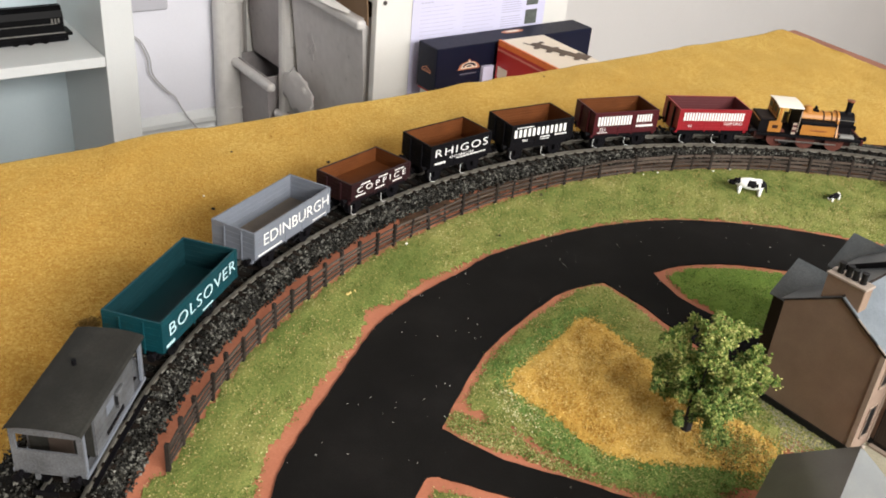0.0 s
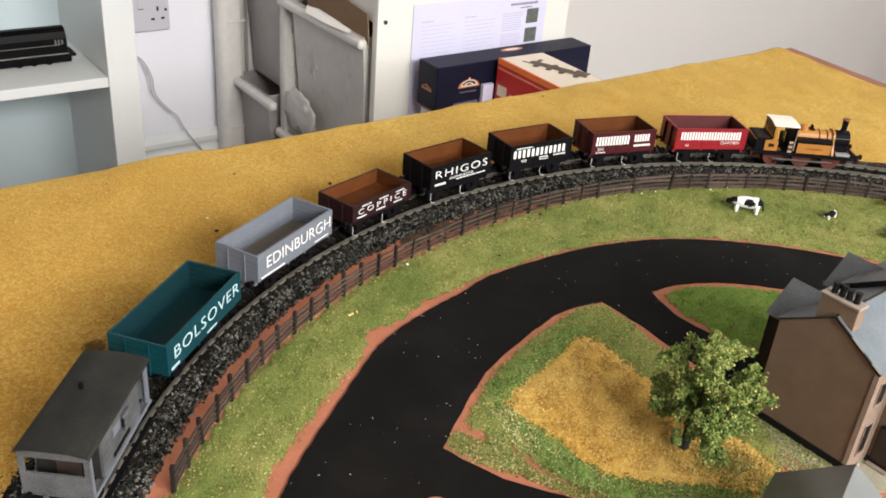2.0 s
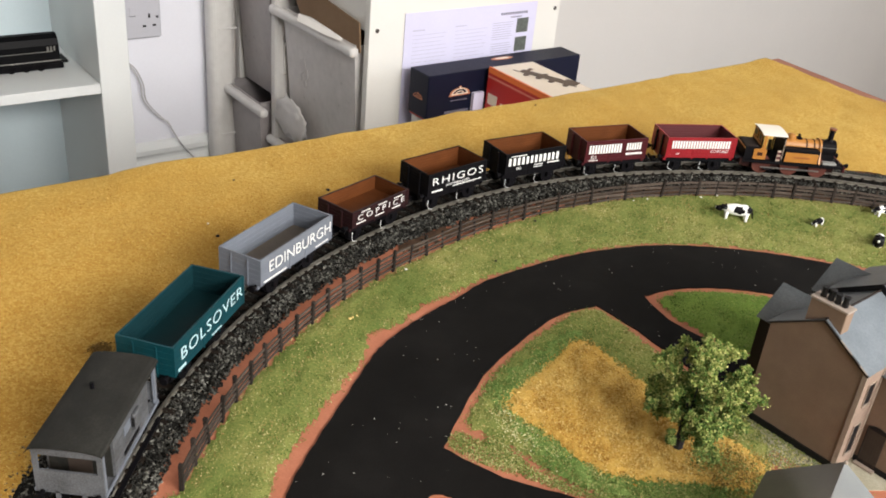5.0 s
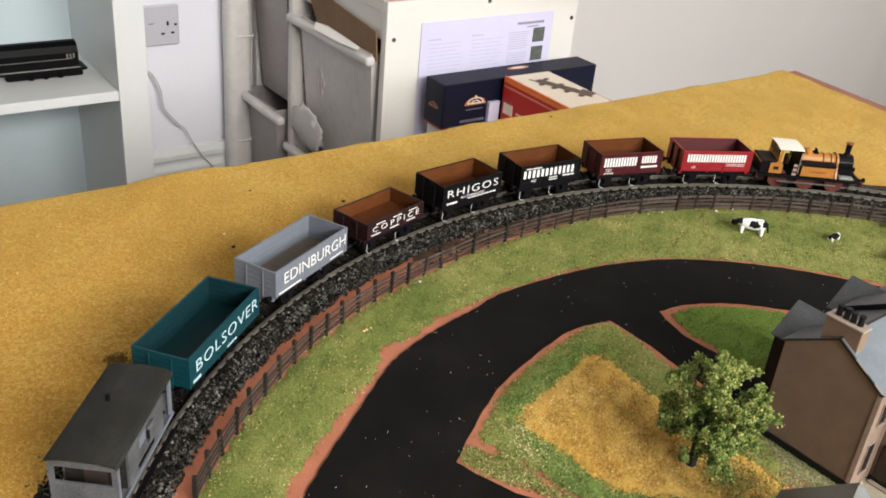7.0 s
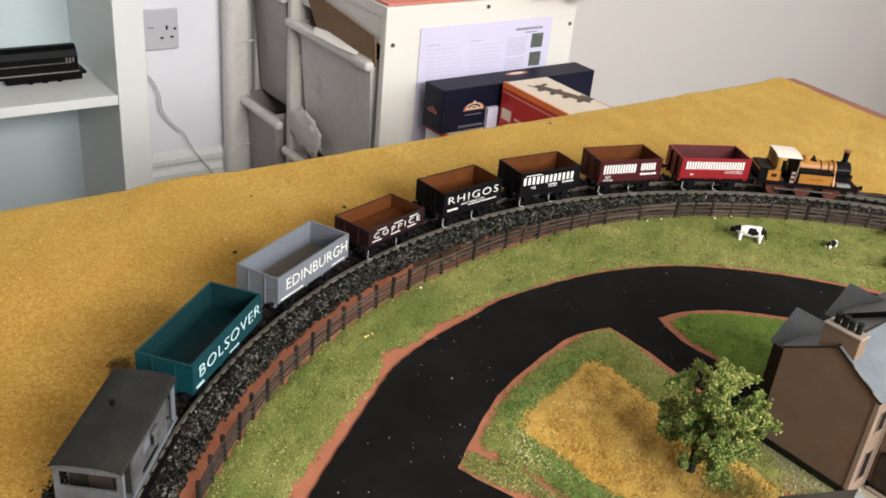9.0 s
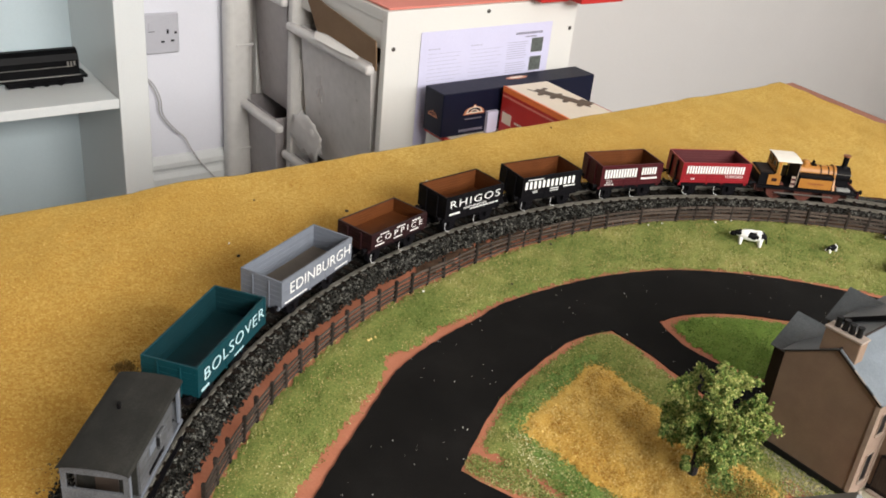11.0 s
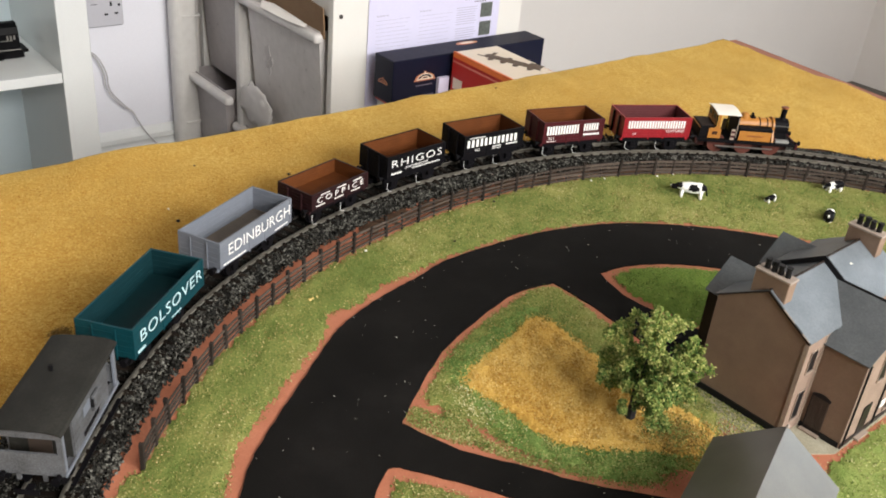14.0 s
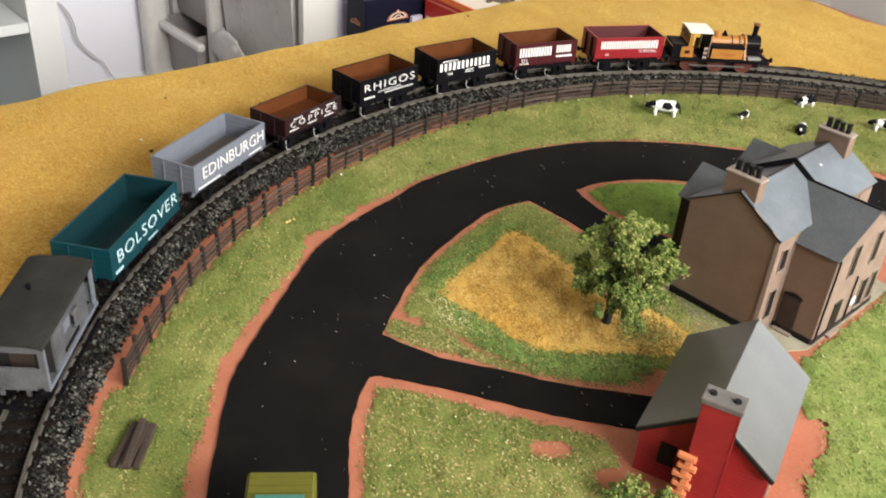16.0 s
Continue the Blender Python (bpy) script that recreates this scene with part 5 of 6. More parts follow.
def open_wagon(a, L, H, outer, inner, floor_mat, label, planks=7, lettering=None, W=0.031):
    """An open goods wagon: floor, sides, ends, stanchions, running gear and lettering."""
    t = thing("goods_wagon", on_track(a), label, "wagon", "goods wagons of the train")
    z0, z1 = 0.0142, 0.0142 + H
    th = 0.0011
    part("floor", boxes((-L / 2 + th, -W / 2 + th, z0, L / 2 - th, W / 2 - th, z0 + 0.0015)), floor_mat, t, "bare wagon floor")
    g = 0.00016

    def planked(base, out, za, zb):
        """Profile of a board wall with a groove at each joint: (across, z) points."""
        pts = [(base, za), (out, za)]
        for k in range(1, planks):
            z = za + (zb - za) * k / planks
            pts += [(out, z - g), (out - math.copysign(0.00018, out - base), z), (out, z + g)]
        return pts + [(out, zb), (base, zb)]
    for s in (-1, 1):
        part("side", prism(bmesh.new(), planked(s * (W / 2 - th / 2), s * W / 2, z0, z1), "x", -L / 2, L / 2), outer, t)
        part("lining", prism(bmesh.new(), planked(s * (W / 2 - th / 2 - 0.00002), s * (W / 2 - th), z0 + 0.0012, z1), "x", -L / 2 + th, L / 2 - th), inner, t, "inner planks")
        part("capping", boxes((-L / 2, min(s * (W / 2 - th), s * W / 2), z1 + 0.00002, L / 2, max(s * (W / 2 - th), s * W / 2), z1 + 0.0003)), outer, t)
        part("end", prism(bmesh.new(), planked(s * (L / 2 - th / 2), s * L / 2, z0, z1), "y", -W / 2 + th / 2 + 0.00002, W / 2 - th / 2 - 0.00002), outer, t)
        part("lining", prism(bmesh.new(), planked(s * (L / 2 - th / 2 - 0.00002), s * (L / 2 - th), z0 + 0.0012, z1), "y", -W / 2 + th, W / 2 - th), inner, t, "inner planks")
        part("capping", boxes((min(s * (L / 2 - th), s * L / 2), -W / 2 + th + 0.00002, z1 + 0.00002, max(s * (L / 2 - th), s * L / 2), W / 2 - th - 0.00002, z1 + 0.0003)), outer, t)
        for y in (-W * 0.2, W * 0.2):
            steel = outer in ("teal", "grey")
            proud, half = (0.0006, 0.0006) if steel else (0.0012, 0.0011)
            part("stanchion", boxes((min(s * L / 2, s * (L / 2 + proud)), y - half, z0 - 0.002, max(s * L / 2, s * (L / 2 + proud)), y + half, z1 - 0.001), bevel=0.0002),
                 "black" if outer == "red" else outer, t, "black iron stanchion" if outer == "red" else "")
        part("headstock", boxes((min(s * (L / 2 - 0.002), s * L / 2), -W / 2 + 0.002, 0.0112, max(s * (L / 2 - 0.002), s * L / 2), W / 2 - 0.002, 0.0141)), outer if outer != "teal" else "black", t)
    for x in (-L * 0.11, L * 0.11):
        part("door_strap", boxes((x - 0.0005, -W / 2 - 0.00035, z0 - 0.001, x + 0.0005, -W / 2 - 0.0, z0 + H * 0.72)), outer, t)
    for x in (-L / 2 + 0.0006, L / 2 - 0.0006):
        part("corner_plate", boxes((x - 0.0014 if x > 0 else x - 0.0006, -W / 2 - 0.0003, z0, x + 0.0006 if x > 0 else x + 0.0014, -W / 2, z1)), outer, t)
    underframe(t, L, W, "black" if outer in ("teal", "grey") else "white_letter")
    if lettering:
        lettering(t, -W / 2 - 0.00045, z0, H, L)
    return t


def words(t, txt, h, x, y, z, material="white_letter", width=None, **k):
    bm = text_mesh(txt, h, **k)
    if width:
        xs = [v.co.x for v in bm.verts]
        s = width / (max(xs) - min(xs))
        bmesh.ops.transform(bm, matrix=Matrix.Diagonal((s, 1, 1, 1)), verts=bm.verts)
    part("lettering", bm, material, t, m=Matrix.Translation((x, y, z)))


def bars(t, x0, x1, z0, z1, y, n, material="white_letter", gap=0.22, strokes=1):
    """A row of plain bars in place of lettering, one or two strokes to a letter."""
    w = (x1 - x0) / n
    h = (1 - gap) * w / 2 / (1 if strokes == 1 else 1.7)
    first = None
    for i in range(n):
        for k in range(strokes):
            shift = 0 if strokes == 1 else (k - 0.5) * 0.5
            m = Matrix.Translation((x0 + (i + 0.5 - gap / 2 + shift) * w, y, (z0 + z1) / 2))
            if first is None:
                first = part("lettering_bar", boxes((-h, -0.0002, -(z1 - z0) / 2, h, 0.0002, (z1 - z0) / 2)), material, t)
                first.matrix_basis = m
            else:
                share("lettering_bar", first, t, m)


def letters_red(t, y, z, H, L):
    bars(t, -L * 0.42, L * 0.43, z + H * 0.48, z + H * 0.86, y, 11, gap=0.5, strokes=2)
    words(t, "44", H * 0.14, -L * 0.33, y, z + H * 0.2)
    words(t, "OXFORD", H * 0.15, L * 0.27, y, z + H * 0.33, width=L * 0.26)


def letters_maroon(t, y, z, H, L):
    bars(t, -L * 0.43, L * 0.10, z + H * 0.42, z + H * 0.84, y, 6, gap=0.5, strokes=2)
    bars(t, L * 0.17, L * 0.42, z + H * 0.50, z + H * 0.84, y, 3, gap=0.5, strokes=2)
    words(t, "321", H * 0.17, -L * 0.36, y, z + H * 0.24)
    bars(t, L * 0.16, L * 0.43, z + H * 0.27, z + H * 0.36, y, 8)
    bars(t, -L * 0.43, -L * 0.27, z + H * 0.08, z + H * 0.11, y, 3)


def letters_black_a(t, y, z, H, L):
    bars(t, -L * 0.43, L * 0.43, z + H * 0.44, z + H * 0.80, y, 6, gap=0.56, strokes=2)
    words(t, "662", H * 0.14, -L * 0.28, y, z + H * 0.27)
    bars(t, -L * 0.42, -L * 0.16, z + H * 0.87, z + H * 0.91, y, 7)
    bars(t, -L * 0.03, L * 0.12, z + H * 0.30, z + H * 0.34, y, 5)
    bars(t, L * 0.20, L * 0.40, z + H * 0.30, z + H * 0.36, y, 5)
    bars(t, -L * 0.03, L * 0.12, z + H * 0.20, z + H * 0.23, y, 4)


def letters_black_b(t, y, z, H, L):
    words(t, "RHIGOS", H * 0.36, 0.0, y, z + H * 0.63, width=L * 0.86, spacing=1.2)
    words(t, "ANTHRACITE", H * 0.12, 0.0, y, z + H * 0.33, width=L * 0.40)
    bars(t, -L * 0.08, L * 0.42, z + H * 0.20, z + H * 0.24, y, 9)
    bars(t, -L * 0.43, -L * 0.25, z + H * 0.14, z + H * 0.22, y, 4)


def letters_brown(t, y, z, H, L):
    words(t, "COPPICE", H * 0.36, 0.0, y, z + H * 0.54, width=L * 0.82, spacing=1.55)
    for x in (-0.27, 0.02, 0.30):
        bars(t, L * (x - 0.08), L * (x + 0.08), z + H * 0.83, z + H * 0.90, y, 5, gap=0.4)
    for x in (-0.37, -0.05, 0.25):
        bars(t, L * (x - 0.06), L * (x + 0.10), z + H * 0.20, z + H * 0.26, y, 5)


def letters_grey(t, y, z, H, L):
    words(t, "EDINBURGH", H * 0.46, 0.04 * L, y, z + H * 0.56, width=L * 0.86)
    bars(t, -L * 0.46, -L * 0.16, z + H * 0.08, z + H * 0.13, y, 8)
    bars(t, L * 0.25, L * 0.44, z + H * 0.10, z + H * 0.14, y, 6)


def letters_teal(t, y, z, H, L):
    words(t, "BOLSOVER", H * 0.42, 0.02 * L, y, z + H * 0.55, "pale_letter", width=L * 0.88, spacing=1.1)
    bars(t, -L * 0.46, -L * 0.36, z + H * 0.10, z + H * 0.18, y, 4, "pale_letter")
    bars(t, L * 0.0, L * 0.14, z + H * 0.08, z + H * 0.12, y, 4, "pale_letter")


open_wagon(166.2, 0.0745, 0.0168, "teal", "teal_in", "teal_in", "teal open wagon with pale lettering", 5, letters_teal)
open_wagon(153.85, 0.0722, 0.0165, "grey", "grey", "grey_floor", "pale grey open wagon with white lettering", 5, letters_grey, W=0.0295)
open_wagon(142.7, 0.0555, 0.0112, "dark_maroon", "brown_in", "brown_in", "dark brown open wagon, brown inside, white lettering", 5, letters_brown)
open_wagon(132.6, 0.0560, 0.0162, "black", "brown_in", "brown_in", "black open wagon, brown inside, white lettering", 7, letters_black_b)
open_wagon(122.5, 0.0562, 0.0164, "black", "brown_in", "brown_in", "black open wagon, brown inside, plain white bars", 7, letters_black_a)
open_wagon(112.35, 0.0562, 0.0173, "maroon", "brown_in", "brown_in", "maroon open wagon, brown inside, white bars and number", 7, letters_maroon)
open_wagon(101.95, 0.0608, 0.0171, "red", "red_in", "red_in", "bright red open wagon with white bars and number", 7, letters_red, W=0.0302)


# ---- brake van ----
def brake_van(a):
    t = thing("brake_van", on_track(a), "pale grey goods brake van with a sooty dark roof", "wagon", "goods wagons of the train")
    L, W, z0, z1 = 0.0635, 0.0285, 0.0142, 0.0358
    th = 0.0011
    part("floor", boxes((-L / 2, -W / 2, z0 - 0.001, L / 2, W / 2, z0)), "van_grey", t)
    cab = 0.020
    for s in (-1, 1):
        part("cabin_side", boxes((-cab, min(s * W / 2, s * (W / 2 - th)), z0, cab, max(s * W / 2, s * (W / 2 - th)), z1)), "van_grey", t)
        # cabin ends take the dark roof tone, painting in the veranda's shade
        part("cabin_end", boxes((s * cab - th / 2, -W / 2 + th, z0, s * cab + th / 2, W / 2 - th, z1)), "roof_dark", t, "grey cabin end wall, darkened as veranda shade")
        b = bmesh.new()
        x0, x1 = min(s * L / 2, s * (L / 2 - th)), max(s * L / 2, s * (L / 2 - th))
        box(b, x0, -W / 2, z0, x1, W / 2, z0 + 0.0105)
        box(b, x0, -W / 2, z0 + 0.0105, x1, -W / 2 + 0.0022, z1)
        box(b, x0, W / 2 - 0.0022, z0 + 0.0105, x1, W / 2, z1)
        box(b, x0, -W / 2 + 0.0022, z1 - 0.003, x1, W / 2 - 0.0022, z1)
        for y in (-0.0055, 0.0055):            # step irons below the end panel
            box(b, x0, y - 0.0009, z0 - 0.0042, x1, y + 0.0009, z0)
        part("veranda_end", b, "van_grey", t)
        for y in (-1, 1):
            b = bmesh.new()
            xe = s * (L / 2 - th)
            box(b, min(xe, xe - s * 0.0018), min(y * W / 2, y * (W / 2 - th)), z0, max(xe, xe - s * 0.0018), max(y * W / 2, y * (W / 2 - th)), z1)
            part("corner_post", b, "grey", t)
        d = bmesh.new()
        box(d, s * (cab + th / 2) - 0.0002, -0.005, z0, s * (cab + th / 2) + 0.0003, 0.005, z1 - 0.004)
        part("cabin_door", d, "door_brown", t)
        part("side_sill", boxes((-L / 2, min(s * W / 2, s * (W / 2 + 0.0006)), z0 - 0.0012, L / 2, max(s * W / 2, s * (W / 2 + 0.0006)), z0 + 0.0006)), "grey", t, "pale grey sill")
        part("number_panel", boxes((-0.0085, min(s * W / 2, s * (W / 2 + 0.0003)), z0 + 0.0115, -0.0015, max(s * W / 2, s * (W / 2 + 0.0003)), z0 + 0.0165)), "grey", t, "pale painted panel")
        part("footboard", boxes((-L / 2 + 0.003, s * 0.0155 - 0.001, 0.006, L / 2 - 0.003, s * 0.0155 + 0.001, 0.0068)), "black", t)
        b = boxes((0.000, min(s * W / 2, s * (W / 2 + 0.002)), z0 + 0.008, 0.007, max(s * W / 2, s * (W / 2 + 0.002)), z0 + 0.0165), bevel=0.0005)
        part("lookout", b, "van_grey", t)
        part("lookout_window", boxes((-0.0004, min(s * (W / 2 + 0.0003), s * (W / 2 + 0.0017)), z0 + 0.0105, -0.0001, max(s * (W / 2 + 0.0003), s * (W / 2 + 0.0017)), z0 + 0.0150)), "pane", t)
        for k in range(1, 6):
            z = z0 + k * (z1 - z0) / 6
            part("plank_line", boxes((-cab, min(s * W / 2, s * (W / 2 + 0.00012)), z - 0.0001, cab, max(s * W / 2, s * (W / 2 + 0.00012)), z + 0.0001)), "van_grey", t)
    bars(t, -0.010, 0.008, z0 + 0.0025, z0 + 0.0045, -W / 2 - 0.0002, 6, "black")
    r = bmesh.new()
    k = 10
    arc = [((W / 2 + 0.001) * -math.cos(math.pi * i / k), z1 + 0.0024 * math.sin(math.pi * i / k)) for i in range(k + 1)]
    prism(r, arc + [(y, z - 0.0006) for y, z in arc[::-1]], "x", -L / 2 - 0.0015, L / 2 + 0.0015)
    part("roof", r, "roof_dark", t, "sooty dark grey arched roof")
    b = bmesh.new()
    rod(b, (0.006, 0.004, z1 + 0.001), (0.006, 0.004, z1 + 0.005), 0.001, seg=10)
    part("stove_pipe", b, "black", t)
    underframe(t, L, W, levers=None, wb=0.040)
    return t


brake_van(177.9)


# ---- small tank locomotive ----
def tank_engine(a):
    t = thing("tank_engine", on_track(a), "small ochre and black tank engine with white cab roof", "locomotive")
    L = 0.086
    h = L / 2
    W = 0.030
    C = 0.0128                                  # half width of the cab

    def side(s, y, d, x0, x1, z0, z1, **k):
        """A plate d thick whose outer face stands at y on the side s."""
        return boxes((x0, min(s * y, s * (y - d)), z0, x1, max(s * y, s * (y - d)), z1), **k)

    part("footplate", boxes((-h, -W / 2, 0.0118, h, W / 2, 0.0128), bevel=0.0003), "black", t)
    part("bunker", boxes((-0.0412, -C + 0.0012, 0.0129, -0.0288, C - 0.0012, 0.0232), bevel=0.0005), "black", t)
    part("bunker_rim", boxes((-0.0418, -C + 0.0008, 0.0218, -0.0413, C - 0.0008, 0.0226)), "ochre", t, "ochre lined bunker edge")
    part("coal", boxes((-0.0405, -C + 0.0022, 0.0232, -0.0292, C - 0.0022, 0.0240), bevel=0.0004), "rear_brown", t, "dark coal in the bunker")
    bk = part("cab_back", boxes((-0.0287, -C + 0.0012, 0.0129, -0.0279, C - 0.0012, 0.0350)), "black", t)
    part("back_panel", boxes((-0.0291, -C + 0.0016, 0.0248, -0.0288, C - 0.0016, 0.0268)), "ochre", bk, "ochre painted panel")
    for y in (-0.0060, 0.0060):
        fr = bmesh.new()
        box(fr, -0.0292, y - 0.0046, 0.0276, -0.0288, y + 0.0046, 0.0284)
        box(fr, -0.0292, y - 0.0046, 0.0334, -0.0288, y + 0.0046, 0.0342)
        for e in (-1, 1):
            box(fr, -0.0292, y + e * 0.0042 - 0.0004, 0.0284, -0.0288, y + e * 0.0042 + 0.0004, 0.0334)
        fr = part("window_frame", fr, "ochre", bk, "ochre window frame")
        part("pane", boxes((-0.0290, y - 0.0037, 0.0285, -0.0288, y + 0.0037, 0.0333)), "pane", fr)
    part("cab_front", boxes((-0.0095, -C + 0.0012, 0.0129, -0.0088, C - 0.0012, 0.0350)), "black", t)
    b = bmesh.new()
    k = 10
    arc = [((C + 0.0004) * (2 * i / k - 1), 0.0351 + 0.0011 * (1 - (2 * i / k - 1) ** 2)) for i in range(k + 1)]
    prism(b, arc + [(y, z - 0.0005) for y, z in arc[::-1]], "x", -0.0293, -0.0087)
    part("cab_roof", b, "cab_white", t, "off-white curved cab roof")
    for s in (-1, 1):
        part("valance", side(s, W / 2 - 0.0004, 0.0008, -h, h, 0.0107, 0.0117), "black", t)
        part("side_frame", side(s, 0.0062, 0.0010, -h + 0.004, h - 0.004, 0.004, 0.0117), "loco_red", t)
        part("buffer_beam", boxes((min(s * h, s * (h + 0.0015)), -W / 2, 0.0085, max(s * h, s * (h + 0.0015)), W / 2, 0.0132)), "maroon" if s > 0 else "loco_red", t, "dark red buffer beam")
        tk = part("side_tank", side(s, W / 2 - 0.0008, 0.0080, -0.0088, 0.0208, 0.0129, 0.0250, bevel=0.0006), "black", t)
        part("tank_panel", side(s, W / 2 - 0.0005, 0.0004, -0.0078, 0.0198, 0.0139, 0.0222), "ochre", tk, "ochre painted panel")
        part("lining", side(s, W / 2 - 0.0003, 0.0003, -0.0010, 0.0130, 0.0176, 0.0185), "copper", tk, "faint printed name band")
        # open cab side: panel with a waisted pillar, doorway, striped plate, front pillar
        pn = bmesh.new()
        ya, yb = sorted((s * (C + 0.0002), s * (C - 0.0006)))
        prism(pn, [(-0.0339, 0.0136), (-0.0233, 0.0136), (-0.0233, 0.0214), (-0.0253, 0.0236), (-0.0257, 0.0345), (-0.0275, 0.0345), (-0.0277, 0.0242), (-0.0297, 0.0226), (-0.0339, 0.0222)], "y", ya, yb)
        pn = part("cab_panel", pn, "ochre", t, "ochre painted cab side")
        part("number_plate", side(s, C + 0.0005, 0.0003, -0.0309, -0.0265, 0.0168, 0.0196), "loco_red", pn)
        part("bunker_side", side(s, C - 0.0007, 0.0004, -0.0411, -0.0232, 0.0129, 0.0230), "black", t)
        part("cab_pillar", side(s, C, 0.0008, -0.0107, -0.0096, 0.0129, 0.0350), "black", t)
        part("grab_rail", rod(bmesh.new(), (-0.0101, s * (C + 0.0005), 0.0150), (-0.0101, s * (C + 0.0005), 0.0330), 0.00035, seg=6), "cream", t, "pale grab rail")
        pl = part("step_plate", side(s, C, 0.0006, -0.0143, -0.0110, 0.0129, 0.0225), "cream", t, "pale plate with dark red bars")
        for z in (0.0150, 0.0190):
            part("stripe", side(s, C + 0.0002, 0.0002, -0.0142, -0.0111, z, z + 0.0018), "maroon", pl)
        part("cab_step", side(s, W / 2, 0.003, -0.0222, -0.0152, 0.005, 0.0056), "black", t)
        part("front_plate", side(s, 0.0135, 0.0050, 0.0252, 0.0372, 0.0129, 0.0152, bevel=0.0005), "sheet_metal", t, "pale grey plate beside the smokebox")
        part("coupling_rod", boxes((-0.025, min(s * 0.0108, s * 0.0114), 0.0055, 0.025, max(s * 0.0108, s * 0.0114), 0.0067), bevel=0.0002), "metal", t)
        b = bmesh.new()
        rod(b, (h - 0.004, s * 0.009, 0.0129), (h - 0.004, s * 0.009, 0.0155), 0.0012, 0.0009, seg=8)
        part("lamp", b, "black", t)
    part("boiler", rod(bmesh.new(), (-0.0088, 0, 0.0242), (0.0222, 0, 0.0242), 0.0059, seg=28), "ochre", t)
    for x in (0.0115, 0.0180):
        part("boiler_band", rod(bmesh.new(), (x - 0.0005, 0, 0.0242), (x + 0.0005, 0, 0.0242), 0.00608, seg=28), "black", t)
    wing = bmesh.new()
    prism(wing, [(0.0078 * math.cos(q), 0.0237 + 0.0078 * math.sin(q)) for q in np.linspace(-0.2, math.pi + 0.2, 20)] + [(-0.0112, 0.0150), (-0.0125, 0.0129), (0.0125, 0.0129), (0.0112, 0.0150)], "x", 0.0223, 0.0240)
    part("wing_plate", wing, "ochre", t, "flared ochre plate behind the smokebox")
    b = rod(bmesh.new(), (0.0241, 0, 0.0237), (0.0365, 0, 0.0237), 0.0072, seg=28)
    rod(b, (0.0365, 0, 0.0237), (0.0373, 0, 0.0237), 0.0060, 0.0050, seg=24)
    box(b, 0.0242, -0.006, 0.0129, 0.0362, 0.006, 0.0215)
    sm = part("smokebox", b, "black", t, "black smokebox with round door")
    part("door_handle", rod(bmesh.new(), (0.0373, 0, 0.0237), (0.0382, 0, 0.0237), 0.001, seg=8), "metal", sm)
    part("handrail", rod(bmesh.new(), (0.0228, -0.0075, 0.0262), (0.0372, -0.0075, 0.0262), 0.0003, seg=6), "metal", sm, "thin bright handrail")
    b = rod(bmesh.new(), (0.0318, 0, 0.0296), (0.0318, 0, 0.0316), 0.0036, 0.0026, seg=16)
    rod(b, (0.0318, 0, 0.0316), (0.0318, 0, 0.0401), 0.0021, 0.0025, seg=16)
    ch = part("chimney", b, "black", t, "tall black chimney")
    part("chimney_cap", rod(bmesh.new(), (0.0318, 0, 0.0401), (0.0318, 0, 0.0412), 0.0032, 0.0030, seg=16), "copper", ch)
    b = rod(bmesh.new(), (-0.0010, 0, 0.0290), (-0.0010, 0, 0.0322), 0.0040, 0.0035, seg=18)
    bmesh.ops.create_uvsphere(b, u_segments=16, v_segments=8, radius=0.0035, matrix=Matrix.Translation((-0.0010, 0, 0.0322)) @ Matrix.Diagonal((1, 1, 0.55, 1)))
    part("dome", b, "ochre", t)
    b = bmesh.new()
    for y in (-0.0012, 0.0012):
        rod(b, (0.0055, y, 0.0285), (0.0055, y, 0.0338), 0.0008, seg=8)
    box(b, 0.0038, -0.0022, 0.0290, 0.0076, 0.0022, 0.0312)
    part("safety_valve", b, "black", t)
    for x in (-0.024, 0.0, 0.024):
        wheelset(t, x, 0.0078, material="wheel_red")
    couplings(t, L, 0.0085)
    return t


tank_engine(90.9)


# ---- brown gabled house ----
def window_part(t, m, w, h):
    """A framed dark window lying against a wall: local x across, z up, facing -y."""
    b = bmesh.new()
    f = 0.0004
    box(b, -w / 2 - f, -0.0005, -f, -w / 2, 0.0002, h + f)
    box(b, w / 2, -0.0005, -f, w / 2 + f, 0.0002, h + f)
    box(b, -w / 2, -0.0005, h, w / 2, 0.0002, h + f)
    box(b, -w / 2 - f * 1.5, -0.0009, -f * 1.2, w / 2 + f * 1.5, 0.0002, 0)
    wd = part("window_surround", b, "cream", t, m=m)
    g = bmesh.new()
    box(g, -w / 2, -0.00012, 0, w / 2, 0.0001, h)
    part("pane", g, "pane", wd, m=m)
    g = bmesh.new()
    box(g, -w / 2, -0.0003, h * 0.5 - 0.00015, w / 2, -0.00013, h * 0.5 + 0.00015)
    part("glazing_bar", g, "door_brown", wd, m=m)
    return wd


